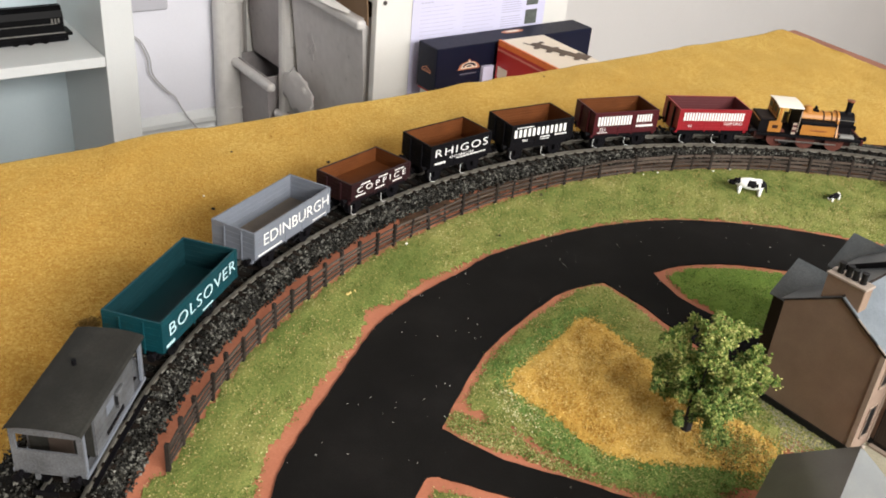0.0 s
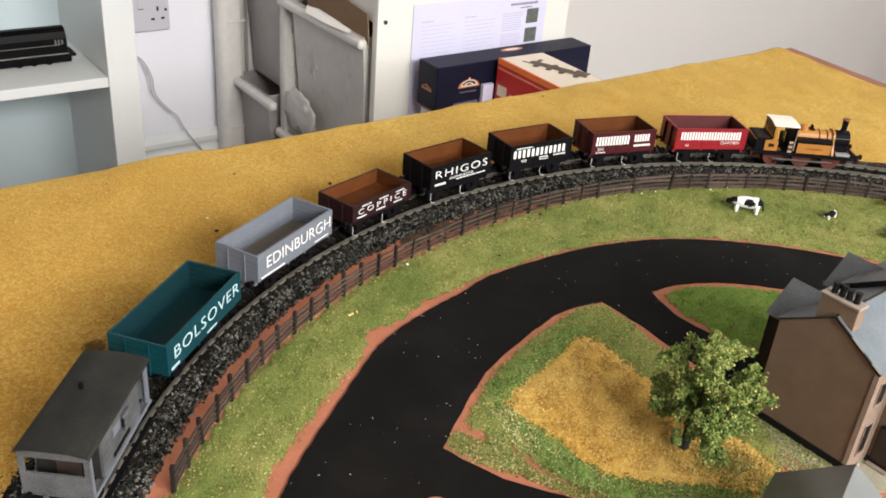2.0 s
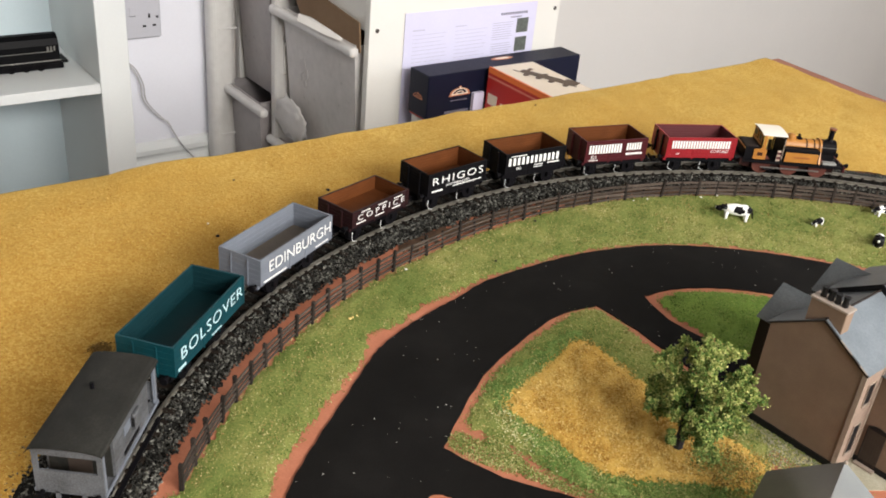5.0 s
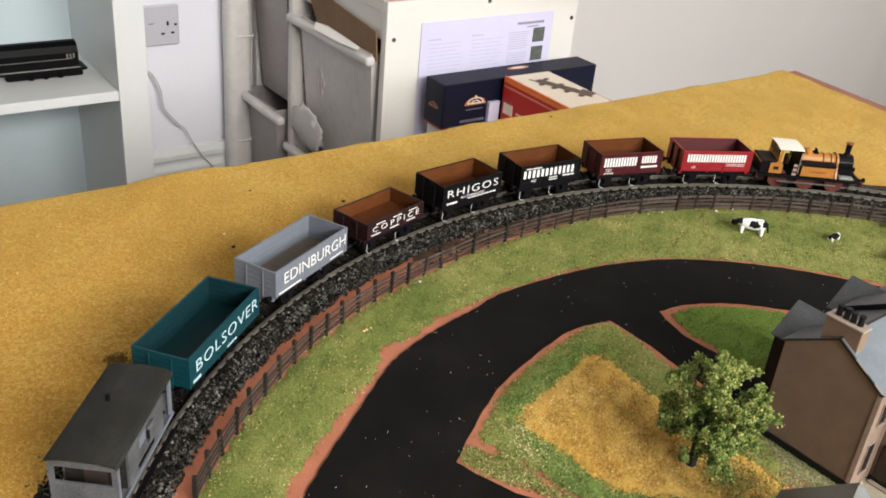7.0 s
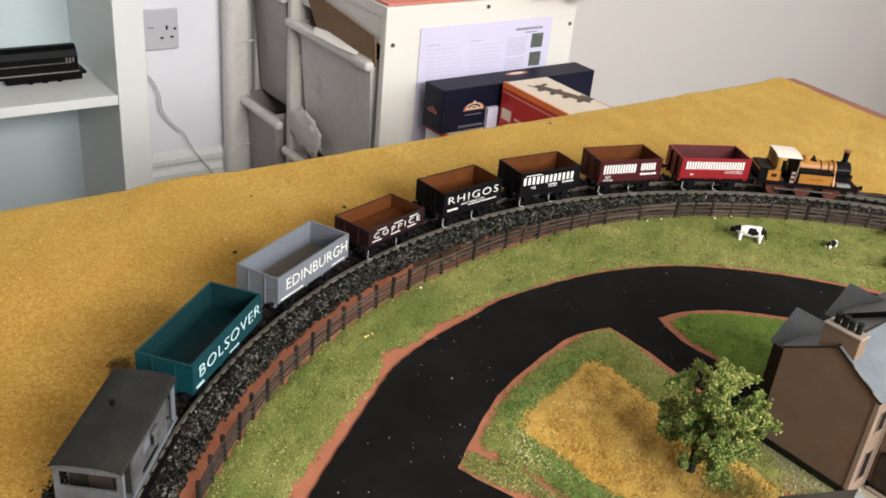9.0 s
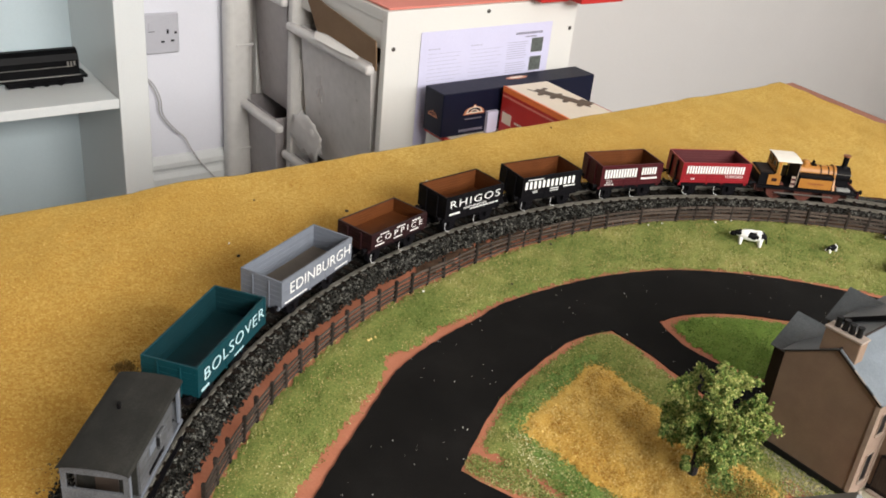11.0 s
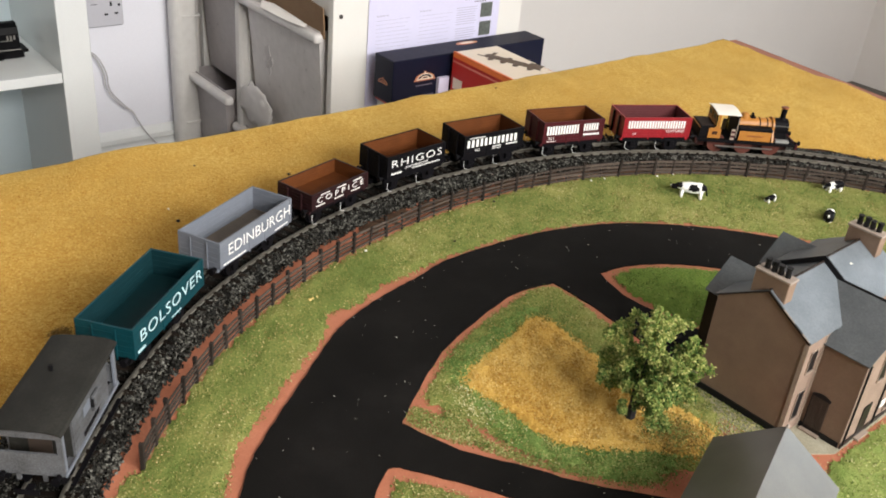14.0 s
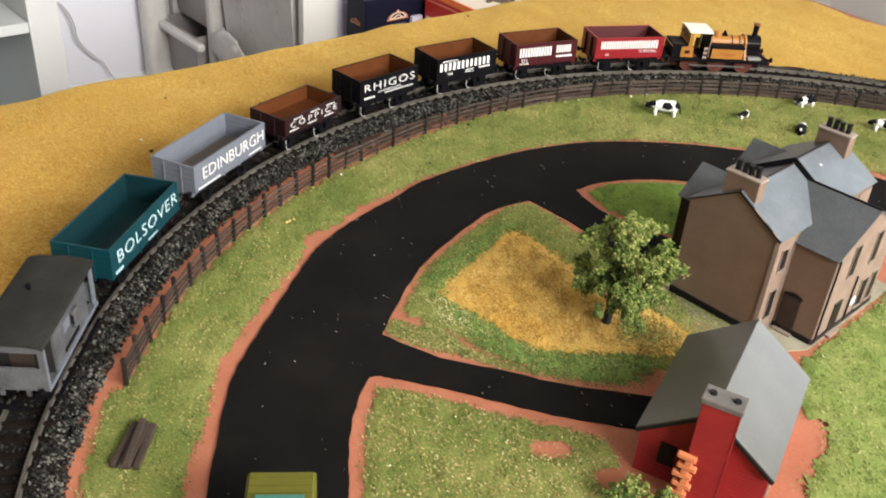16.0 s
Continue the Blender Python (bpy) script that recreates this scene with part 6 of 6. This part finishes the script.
def chimney_stack(t, x0, x1, y0, y1, z0, z1):
    st = part("chimney", boxes((x0, y0, z0, x1, y1, z1), bevel=0.0003), "brown_wall", t)
    part("stack_cap", boxes((x0 - 0.0006, y0 - 0.0006, z1, x1 + 0.0006, y1 + 0.0006, z1 + 0.0013), bevel=0.0003), "cap_stone", st, "pale stone cap")
    n = 4
    for i in range(n):
        x = (x0 + x1) / 2 + (x1 - x0) * 0.8 * ((i + 0.5) / n - 0.5)
        b = bmesh.new()
        y = (y0 + y1) / 2
        k = 0.0004 * math.sin(i * 2.1)
        rod(b, (x, y, z1 + 0.0015), (x + k, y, z1 + 0.0062 + k), 0.0016, 0.0013, seg=12)
        rod(b, (x + k, y, z1 + 0.0058 + k), (x + k, y, z1 + 0.0068 + k), 0.0016, 0.0017, seg=12)
        part("chimney_pot", b, "pane", st, "black chimney pot")


def house():
    t = thing("village_house", pose(0.2059, 0.3437, 0.0006, 0, 0, -49.8), "brown gabled model house with slate roofs and chimneys", "house")
    W, E, RG, XR, LN = 0.0528, 0.0590, 0.0748, -0.0264, 0.0996
    b = bmesh.new()
    prism(b, [(-W, 0), (0, 0), (0, E), (XR, RG), (-W, E)], "y", 0.0, LN)
    part("main_wall", b, "brown_wall", t)
    for ya, yb in ((0.0, 0.0180), (0.0856, LN)):
        part("front_wall", boxes((0.0001, ya, 0, 0.0006, yb, E - 0.001)), "pink_wall", t, "pinkish stone front wall")
    part("quoin", boxes((-0.0016, -0.0005, 0.0035, 0.0008, -0.0001, E - 0.001)), "cream", t)
    o = 0.0016

    def zr(x):
        return RG - (RG - E) * abs(x - XR) / (W / 2)
    YS = 0.0518                                # the far half of the roof stands a little higher
    for ya, yb, up in ((-o * 0.5, YS - 0.0005, 0.0), (YS + 0.0005, LN + o, 0.0024)):
        # the slope facing away from the light has its shade in the colour
        for s, mtl in ((1, "slate"), (-1, "shade_slate")):
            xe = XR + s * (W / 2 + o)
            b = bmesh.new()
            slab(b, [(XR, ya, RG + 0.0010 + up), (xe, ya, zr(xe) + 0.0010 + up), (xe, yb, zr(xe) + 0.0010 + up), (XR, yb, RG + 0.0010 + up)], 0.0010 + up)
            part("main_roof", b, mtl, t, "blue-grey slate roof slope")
        part("ridge", rod(bmesh.new(), (XR, ya, RG + 0.0011 + up), (XR, yb, RG + 0.0011 + up), 0.0006, seg=8), "rear_brown", t, "dark ridge strip")
    b = bmesh.new()
    prism(b, [(-W, E), (0.0, E), (0.0, E + 0.0040), (XR, RG + 0.0046), (-W, E + 0.0040)], "y", YS - 0.00045, YS + 0.00045)
    part("party_wall", b, "pane", t, "black party wall strip between the roofs")
    b = bmesh.new()
    slab(b, [(XR, -0.0011, RG + 0.0003), (0.0012, -0.0011, E - 0.0004), (0.0012, -0.0003, E - 0.0004), (XR, -0.0003, RG + 0.0003)], 0.0010)
    part("bargeboard", b, "rear_brown", t, "dark worn bargeboard")
    for f0, f1 in ((0.36, 0.62), (0.80, 0.97)):
        p, q = (Vector((XR, -0.0010, RG + 0.0006)).lerp(Vector((0.0012, -0.0010, E - 0.0001)), f) for f in (f0, f1))
        part("bare_edge", rod(bmesh.new(), p, q, 0.00042, 0.0003, seg=6), "cap_stone", t, "pale chipped roof edge")
    # front wing with gable to +x
    x1, y0, y1, ew, rw = 0.0235, 0.0181, 0.0854, 0.0526, 0.0694
    ym = (y0 + y1) / 2
    b = bmesh.new()
    prism(b, [(y0, 0), (y1, 0), (y1, ew), (ym, rw), (y0, ew)], "x", -0.02, x1)
    part("wing_wall", b, "brown_wall", t)
    b = bmesh.new()
    prism(b, [(y0, 0), (y1, 0), (y1, ew - 0.0005), (ym, rw - 0.0006), (y0, ew - 0.0005)], "x", x1 + 0.0001, x1 + 0.0006)
    part("wing_front", b, "pink_wall", t, "pinkish stone gable front")

    def valley(z):
        return XR + (RG - z) / ((RG - E) / (W / 2))
    for s in (1, -1):
        # wing slopes take the slate with shade put into its colour
        ye = ym + s * ((y1 - y0) / 2 + o)
        ze = ew - (rw - ew) * o / ((y1 - y0) / 2)
        b = bmesh.new()
        slab(b, [(x1 + o, ym, rw + 0.0010), (x1 + o, ye, ze + 0.0010), (0.0, ye, ze + 0.0010), (valley(rw) - 0.002, ym, rw + 0.0010)], 0.0010)
        part("wing_roof", b, "shade_slate", t, "blue-grey slate roof slope")
    part("ridge", rod(bmesh.new(), (valley(rw), ym, rw + 0.0011), (x1 + o, ym, rw + 0.0011), 0.0007, seg=8), "pane", t, "black ridge strip")
    for s in (1, -1):
        ye = ym + s * ((y1 - y0) / 2 + o)
        part("flashing", rod(bmesh.new(), (valley(rw) - 0.001, ym, rw + 0.0011), (0.0006, ye, ew + 0.0008), 0.0004, seg=6), "cap_stone", t, "pale valley flashing")
    part("verge", rod(bmesh.new(), (-W, -0.0008, E + 0.0002), (XR, -0.0008, RG + 0.0002), 0.0004, seg=6), "rear_brown", t)
    b = bmesh.new()
    bmesh.ops.create_icosphere(b, subdivisions=1, radius=0.0009, matrix=Matrix.Translation((-0.0185, 0.0674, 0.0735)) @ Matrix.Diagonal((1, 1.2, 0.6, 1)))
    part("glue_spot", b, "white_bit", t, "white speck on the slates")
    # two rear wings
    for ya, yb, xr in ((0.0110, 0.0450, -0.0645), (0.0640, 0.0980, -0.0645)):
        yc = (ya + yb) / 2
        b = bmesh.new()
        prism(b, [(ya, 0), (yb, 0), (yb, 0.0525), (yc, 0.0662), (ya, 0.0525)], "x", xr, -0.03)
        part("rear_wall", b, "rear_brown", t, "dark brown rear wall")
        # rear slopes are coloured as shaded slate too
        for s in (1, -1):
            ye = yc + s * ((yb - ya) / 2 + o)
            b = bmesh.new()
            slab(b, [(xr - o, yc, 0.0672), (xr - o, ye, 0.0522), (-0.046, ye, 0.0522), (-0.036, yc, 0.0672)], 0.0010)
            part("rear_roof", b, "shade_slate", t, "slate roof slope in the darker shade tone")
    chimney_stack(t, -0.0372, -0.0182, 0.0006, 0.0078, 0.064, 0.0822)
    chimney_stack(t, -0.0345, -0.0155, 0.0890, 0.0962, 0.064, 0.0838)
    # plinths
    part("plinth", boxes((-W, -0.0008, 0, 0.0, -0.0001, 0.0042)), "pane", t, "black plinth")
    part("plinth", boxes((0.0, y0 - 0.0007, 0, x1, y0 - 0.0001, 0.0030), (x1 + 0.0007, y0, 0, x1 + 0.0012, y1, 0.0030)), "pane", t, "black plinth")
    # front windows of the main wall beside the wing, and door in the wing
    for z, h in ((0.0385, 0.0125), (0.0085, 0.0175)):
        window_part(t, pose(0.0007, 0.0085, z, 0, 0, 90), 0.0062, h)
    for y, z, w, h in ((0.0395, 0.0350, 0.0062, 0.0185), (0.064, 0.0350, 0.0062, 0.0185), (0.066, 0.005, 0.0075, 0.018), (0.078, 0.005, 0.0062, 0.018)):
        window_part(t, pose(x1 + 0.0007, y, z, 0, 0, 90), w, h)
    d = bmesh.new()
    box(d, 0.0036, y0 - 0.0005, 0.0012, 0.0128, y0 - 0.0001, 0.0222)
    door = part("side_door", d, "door_brown", t, "dark brown boarded door")
    for k in range(6):
        part("door_board", boxes((0.0037 + k * 0.00152, y0 - 0.0007, 0.0014, 0.0037 + k * 0.00152 + 0.0013, y0 - 0.0005, 0.0218)), "door_brown", door)
    d = bmesh.new()
    prism(d, [(0.0031, 0.0219), (0.0133, 0.0219), (0.0133, 0.0228), (0.0108, 0.0240), (0.0082, 0.0244), (0.0056, 0.0240), (0.0031, 0.0228)], "y", y0 - 0.0008, y0 - 0.0001)
    box(d, 0.0031, y0 - 0.0008, 0.0012, 0.0036, y0 - 0.0001, 0.0219)
    part("door_frame", d, "pane", door, "black arched door frame")
    d = bmesh.new()
    box(d, 0, 0, 0.0012, 0.0005, 0.0085, 0.0195)
    part("front_door", d, "pane", t, "black arched front door", m=Matrix.Translation((x1 + 0.0007, 0.0335, 0)))
    part("door_step", boxes((x1 + 0.0013, 0.032, 0, x1 + 0.004, 0.0435, 0.0010), (0.003, y0 - 0.0035, 0, 0.0135, y0 - 0.0008, 0.0010)), "cream", t)
    for p, q in (((x1 + 0.0012, y0 + 0.0022, 0.001), (x1 + 0.0012, y0 + 0.0022, 0.0515)), ((x1 + 0.0012, 0.052, 0.001), (x1 + 0.0012, 0.052, 0.030)), ((0.0008, y0 - 0.0012, 0.001), (0.0008, y0 - 0.0012, 0.0575))):
        part("drainpipe", rod(bmesh.new(), p, q, 0.0005, seg=8), "pane" if p[0] > 0.01 else "cream", t)
    part("gutter", rod(bmesh.new(), (-0.0002, y0 - o, ew - 0.0002), (x1 + o, y0 - o, ew - 0.0002), 0.0005, seg=6), "shade_slate", t)
    part("white_sign", boxes((x1 + 0.0013, 0.0535, 0.0105, x1 + 0.0017, 0.0585, 0.0150)), "white_letter", t, "small white sign")
    return t


house()
gp = bmesh.new()
prism(gp, [(-0.064, -0.014), (0.010, -0.009), (0.0252, 0.013), (0.0262, 0.11), (-0.074, 0.115)], "z", 0.0, 0.0006)
gp = part("house_base", gp, "gravel")
gp.matrix_basis = pose(0.2059, 0.3437, 0.00002, 0, 0, -49.8)
tagged(gp, "grey gravel card base under the house", "ground", kind="structure")
gpoly = np.array([(0.150, 0.372), (0.163, 0.392), (0.206, 0.345), (0.190, 0.330)])
pg = fill(gpoly, 2500, 61)
scatter("grass_grains", np.column_stack([fill(gpoly, 2300, 63), np.full(2300, 0.0010)]), (0.0003, 0.0006), "grass_blade", "loose green scatter grains strayed over gravel", "grass", seed=64, stretch=1.5)
scatter("gravel_grains", np.column_stack([pg, np.full(len(pg), 0.0009)]), (0.0002, 0.0005), "gravel", "loose pale gravel grains beside the house", "gravel", seed=62)


# ---- red brick cottage ----
def cottage():
    t = thing("brick_cottage", pose(0.1424, 0.2313, 0.0, 0, 0, -31.6), "red brick model cottage with a plain grey roof", "house")
    hw, LN, E, R = 0.0289, 0.0758, 0.0245, 0.0460
    w = hw - 0.0020
    k = (R - E) / hw
    b = bmesh.new()
    zt = R - 0.0012 - k * w
    prism(b, [(-w, 0), (w, 0), (w, zt), (0, R - 0.0012), (-w, zt)], "y", 0.0022, LN - 0.0022)
    part("wall", b, "brick_red", t)
    for s in (1, -1):
        b = bmesh.new()
        slab(b, [(0, 0, R), (s * hw, 0, E), (s * hw, LN, E), (0, LN, R)], 0.0011)
        part("roof", b, "grey_tile", t, "smooth grey roof slope")
        b = bmesh.new()
        slab(b, [(0, -0.0006, R - 0.0006), (s * hw, -0.0006, E - 0.0006), (s * hw, 0.0001, E - 0.0006), (0, 0.0001, R - 0.0006)], 0.0016)
        part("bargeboard", b, "pane", t, "dark bargeboard")
    part("ridge", rod(bmesh.new(), (0, 0, R + 0.0001), (0, LN, R + 0.0001), 0.00022, seg=8), "stone_grey", t, "worn pale ridge")
    b = bmesh.new()
    bmesh.ops.create_icosphere(b, subdivisions=2, radius=0.0009, matrix=Matrix.Translation((0.0004, LN - 0.0004, R + 0.0002)) @ Matrix.Diagonal((1, 1.3, 0.9, 1)))
    part("ridge_end", b, "cap_stone", t, "chipped pale ridge end")
    st = part("chimney", boxes((-0.0052, -0.0062, 0, 0.0098, 0.0020, 0.0540), bevel=0.0004), "brick_red", t)
    part("stack_cap", boxes((-0.0062, -0.0072, 0.0541, 0.0108, 0.0030, 0.0572), bevel=0.0005), "stone_grey", st, "grey cement cap")
    for x in (-0.0025, 0.0070):
        b = bmesh.new()
        rod(b, (x, -0.0022, 0.0572), (x, -0.0022, 0.0580), 0.0016, 0.0014, seg=12)
        part("flue", b, "pane", st, "dark flue opening")
    part("stack_edge", boxes((0.0099, -0.0066, 0.0, 0.0102, -0.0060, 0.054)), "brick_red", st)
    part("gable_window", boxes((-0.0176, 0.0014, 0.0092, -0.0104, 0.0021, 0.0203)), "pane", t, "black window opening")
    part("door", boxes((w + 0.0001, 0.03, 0, w + 0.0006, 0.04, 0.019)), "door_brown", t)
    for y in (0.015, 0.055):
        window_part(t, pose(w + 0.0001, y, 0.007, 0, 0, 90), 0.009, 0.010)
        window_part(t, pose(-w - 0.0001, y, 0.007, 0, 0, -90), 0.009, 0.010)
    # courses of brick on the near gable and the stack
    b = bmesh.new()
    for i in range(1, 24):
        z = i * 0.0021
        if z < zt:
            box(b, -w, 0.00205, z, w, 0.0022, z + 0.00025)
        box(b, -0.0053, -0.00635, z, 0.0099, -0.0062, z + 0.00025)
    part("brick_course", b, "brick_red", t)
    return t


cottage()

# zigzag of orange bricks beside the cottage chimney
zz = thing("brick_pile", pose(0.1424, 0.2313, 0.0002, 0, 0, -31.6), "zigzag stack of small orange bricks against the chimney", "bricks")
for i in range(11):
    z = i * 0.0025
    k = (-0.0045, -0.0030, -0.0055, -0.0038)[i % 4]
    w = 0.0039 if i % 2 == 0 else 0.0015
    part("brick", boxes((k - w, -0.0090, z, k + w, -0.0066, z + 0.0024), bevel=0.0003), "orange", zz, m=pose(0, 0, 0, 0, 1.5 * (-1) ** i, 0))


# ---- tree, bushes ----
def foliage_points(centre, radii, lobes, n, seed, lobe_r):
    """Lobes round a crown, each a knot of small ragged tufts, with gaps between."""
    rs = np.random.RandomState(seed)
    k = np.arange(lobes) + 0.5
    up, turn = 1 - 2 * k / lobes, k * 2.39996
    flat = np.sqrt(1 - up ** 2)
    d = np.stack([flat * np.cos(turn), flat * np.sin(turn), up], -1) + rs.normal(0, 0.16, (lobes, 3))
    d /= np.linalg.norm(d, axis=1)[:, None]
    d[:, 2] = np.maximum(d[:, 2], -0.48)
    rad = rs.uniform(0.62, 1.12, (lobes, 1))
    c = np.array(centre) + d * rad * (np.array(radii) - lobe_r * 0.7)
    inner = rs.normal(size=(lobes // 4, 3))
    inner *= rs.uniform(0.1, 0.52, (len(inner), 1)) / np.linalg.norm(inner, axis=1)[:, None]
    c = np.concatenate([c, np.array(centre) + inner * np.array(radii)])
    lobes = len(c)
    tufts = 9
    q = rs.normal(size=(lobes, tufts, 3))
    q /= np.linalg.norm(q, axis=2)[:, :, None]
    size = lobe_r * rs.uniform(0.6, 1.2, (lobes, 1, 1))
    tc = (c[:, None] + q * size * rs.uniform(0.45, 1.15, (lobes, tufts, 1)) * np.array([1, 1, 0.8])).reshape(-1, 3)
    k = rs.randint(0, len(tc), n)
    w = np.repeat(size.reshape(-1), tufts)[k] * rs.uniform(0.13, 0.25, len(tc))[k]
    return c, tc[k] + rs.normal(0, 1, (n, 3)) * w[:, None] * np.array([1, 1, 0.9])


def tree(name, x, y, centre, radii, lobes, n, seed, label, lobe_r=0.0085, trunk=True):
    t = thing(name, pose(x, y, 0.0022), label, "tree" if trunk else "bush")
    c, P = foliage_points(centre, radii, lobes, n, seed, lobe_r)
    if trunk:
        P = P[P[:, 2] > 0.0128 + 0.0016 * np.sin(P[:, 0] * 700) * np.cos(P[:, 1] * 600)]
    if trunk:
        b = bmesh.new()
        pts = [(0, 0, -0.001), (0.0006, 0, 0.010), (0.0002, 0.001, 0.022), (0.002, 0.0, 0.036)]
        rr = [0.0028, 0.0022, 0.0018, 0.0012]
        for i in range(3):
            rod(b, pts[i], pts[i + 1], rr[i], rr[i + 1], seg=9)
        part("trunk", b, "bark", t, "black bark trunk")
        for i in range(0, len(c), 3):
            s = Vector(pts[1]).lerp(Vector(pts[3]), random.random())
            b = bmesh.new()
            rod(b, s, s.lerp(Vector(c[i]), 0.8), 0.0008, 0.0003, seg=6)
            part("limb", b, "bark", t)
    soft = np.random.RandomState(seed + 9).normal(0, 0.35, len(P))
    # the core takes the deeper green too, as painted shade between the lobes
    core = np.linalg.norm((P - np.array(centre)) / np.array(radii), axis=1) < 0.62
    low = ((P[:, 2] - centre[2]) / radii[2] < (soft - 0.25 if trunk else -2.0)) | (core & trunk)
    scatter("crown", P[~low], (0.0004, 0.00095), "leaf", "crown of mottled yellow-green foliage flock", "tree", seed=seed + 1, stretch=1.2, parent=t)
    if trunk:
        scatter("lower_crown", P[low], (0.0004, 0.00095), "leaf_low", "deeper green flock of the lower crown, also darkening its core like shade", "tree", seed=seed + 2, stretch=1.2, parent=t)
    return t


tree("model_tree", 0.1285, 0.349, (0.0055, 0.001, 0.0318), (0.0272, 0.0272, 0.0325), 54, 40000, 78, "leafy green model tree with a black trunk", 0.0060)
tree("small_bush", 0.113, 0.2265, (0, 0, 0.004), (0.009, 0.007, 0.006), 7, 1500, 72, "low green flock bush beside the cottage", 0.004, False)
tree("small_bush", 0.1285, 0.222, (0, 0, 0.004), (0.006, 0.006, 0.006), 6, 1100, 73, "low green flock bush beside the cottage", 0.004, False)


# ---- farm figurines: plain shapes, one mesh each ----
def figurine(x, y, turn, s, lying=False, seed=0, label="small white and black painted farm figurine on the grass"):
    b = bmesh.new()
    up = 0.0085 if lying else 0.0
    lift = -0.0075 if lying else 0.0

    def egg(c, r):
        bmesh.ops.create_uvsphere(b, u_segments=22, v_segments=16, radius=1.0, matrix=Matrix.Translation(c) @ Matrix.Diagonal((*r, 1)))
    egg((0, 0, 0.0125 + lift), (0.0125, 0.0050, 0.0052))
    egg((0.006, 0, 0.0132 + lift), (0.0068, 0.0046, 0.0048))
    egg((-0.0150, 0, 0.0118 + lift + up), (0.0042, 0.0022, 0.0025))
    rod(b, (-0.009, 0, 0.0135 + lift), (-0.0145, 0, 0.0125 + lift + up), 0.0034, 0.0020, seg=10)
    for dy in (-0.0024, 0.0024):
        egg((-0.0128, dy, 0.0142 + lift + up), (0.0010, 0.0014, 0.0007))
    for dx in (-0.0085, 0.0085):
        for dy in (-0.0028, 0.0028):
            if lying:
                rod(b, (dx, dy * 1.6, 0.0012), (dx - 0.005, dy * 2.2, 0.0010), 0.0012, 0.0009, seg=8)
            else:
                rod(b, (dx, dy, 0.0), (dx, dy, 0.0105), 0.0010, 0.0018, seg=8)
    if not lying:
        rod(b, (0.0122, 0, 0.0150), (0.0142, 0, 0.0065), 0.0007, seg=6)
    o = part("farm_figurine", b, "white_letter", smooth=True)
    o.data.materials.append(MAT["black"])
    for f in o.data.polygons:
        c = f.center
        px_, pz_ = 0.001 + 0.0025 * math.sin(seed), 0.0138 + lift
        k = 1.0 if s > 0.79 else 1.8
        patch = ((c.x - px_) / 0.0044 / k) ** 2 + ((c.z - pz_) / 0.0032 / k) ** 2 < 1 + 0.5 * noise.noise(c * 600)
        patch = patch or ((c.x - 0.0105) / 0.0032) ** 2 + ((c.z - pz_ - 0.001) / 0.003) ** 2 < 1 + 0.5 * noise.noise(c * 500)
        if c.x < -0.0116 and c.z > 0.006 + lift and c.x > -0.0185 or patch or c.x > 0.0102:
            f.material_index = 1
    o.matrix_basis = pose(x, y, -0.0022 * s, 0, 0, turn) @ Matrix.Diagonal((s * 1.06, s * 1.1, s * 1.06, 1))
    return tagged(o, label, "figurine", "farm figurines in the field")


figurine(0.2294, 0.6285, -10, 0.82, seed=3)
figurine(0.2945, 0.6305, 35, 0.42, seed=11, label="tiny white and black painted farm figurine on the grass")
figurine(0.3570, 0.6600, 20, 0.62, seed=7)
figurine(0.3335, 0.6085, 62, 0.76, True, 5, "small white and black painted reclining farm figurine")
figurine(0.4035, 0.6150, -20, 0.7, seed=2)

# ---- sleepers dumped on the grass, and a parked lorry ----
lg = thing("sleeper_pile", pose(-0.0915, 0.2520, 0.0018, 0, 0, 84), "small pile of old dark wooden sleepers on grass", "timber")
for y, z, r in ((-0.0042, 0, 2), (-0.0012, 0, -1), (0.0020, 0, 3), (0.0048, 0, -2), (0.0, 0.0024, 4)):
    part("timber", boxes((-0.013, -0.0013, z, 0.013, 0.0013, z + 0.0023), bevel=0.0003), "timber", lg, m=pose(0, y, 0, 0, 0, r))


def lorry():
    t = thing("toy_lorry", pose(-0.024, 0.170, 0.0009, 0, 0, 92), "olive green toy lorry with ribbed roof parked on the road", "lorry")
    part("body", boxes((-0.035, -0.0128, 0.008, 0.043, 0.0128, 0.0290), bevel=0.0012), "lime", t)
    for i in range(20):
        x = -0.031 + i * 0.0037
        part("roof_rib", boxes((x - 0.0004, -0.0116, 0.0290, x + 0.0004, 0.0116, 0.02925)), "lime", t)
    part("hatch", boxes((0.012, -0.009, 0.0296, 0.030, 0.009, 0.0302), bevel=0.0003), "turquoise", t, "turquoise roof panel")
    part("cab", boxes((-0.056, -0.0115, 0.006, -0.036, 0.0115, 0.025), bevel=0.002), "turquoise", t)
    part("windscreen", boxes((-0.0566, -0.010, 0.016, -0.0555, 0.010, 0.0225)), "pane", t)
    part("chassis", boxes((-0.055, -0.009, 0.005, 0.042, 0.009, 0.0078)), "black", t)
    for x in (-0.046, 0.025):
        for s in (-1, 1):
            b = bmesh.new()
            rod(b, (x, s * 0.009, 0.0055), (x, s * 0.0128, 0.0055), 0.0055, seg=16)
            part("wheel", b, "black", t)
    return t


lorry()
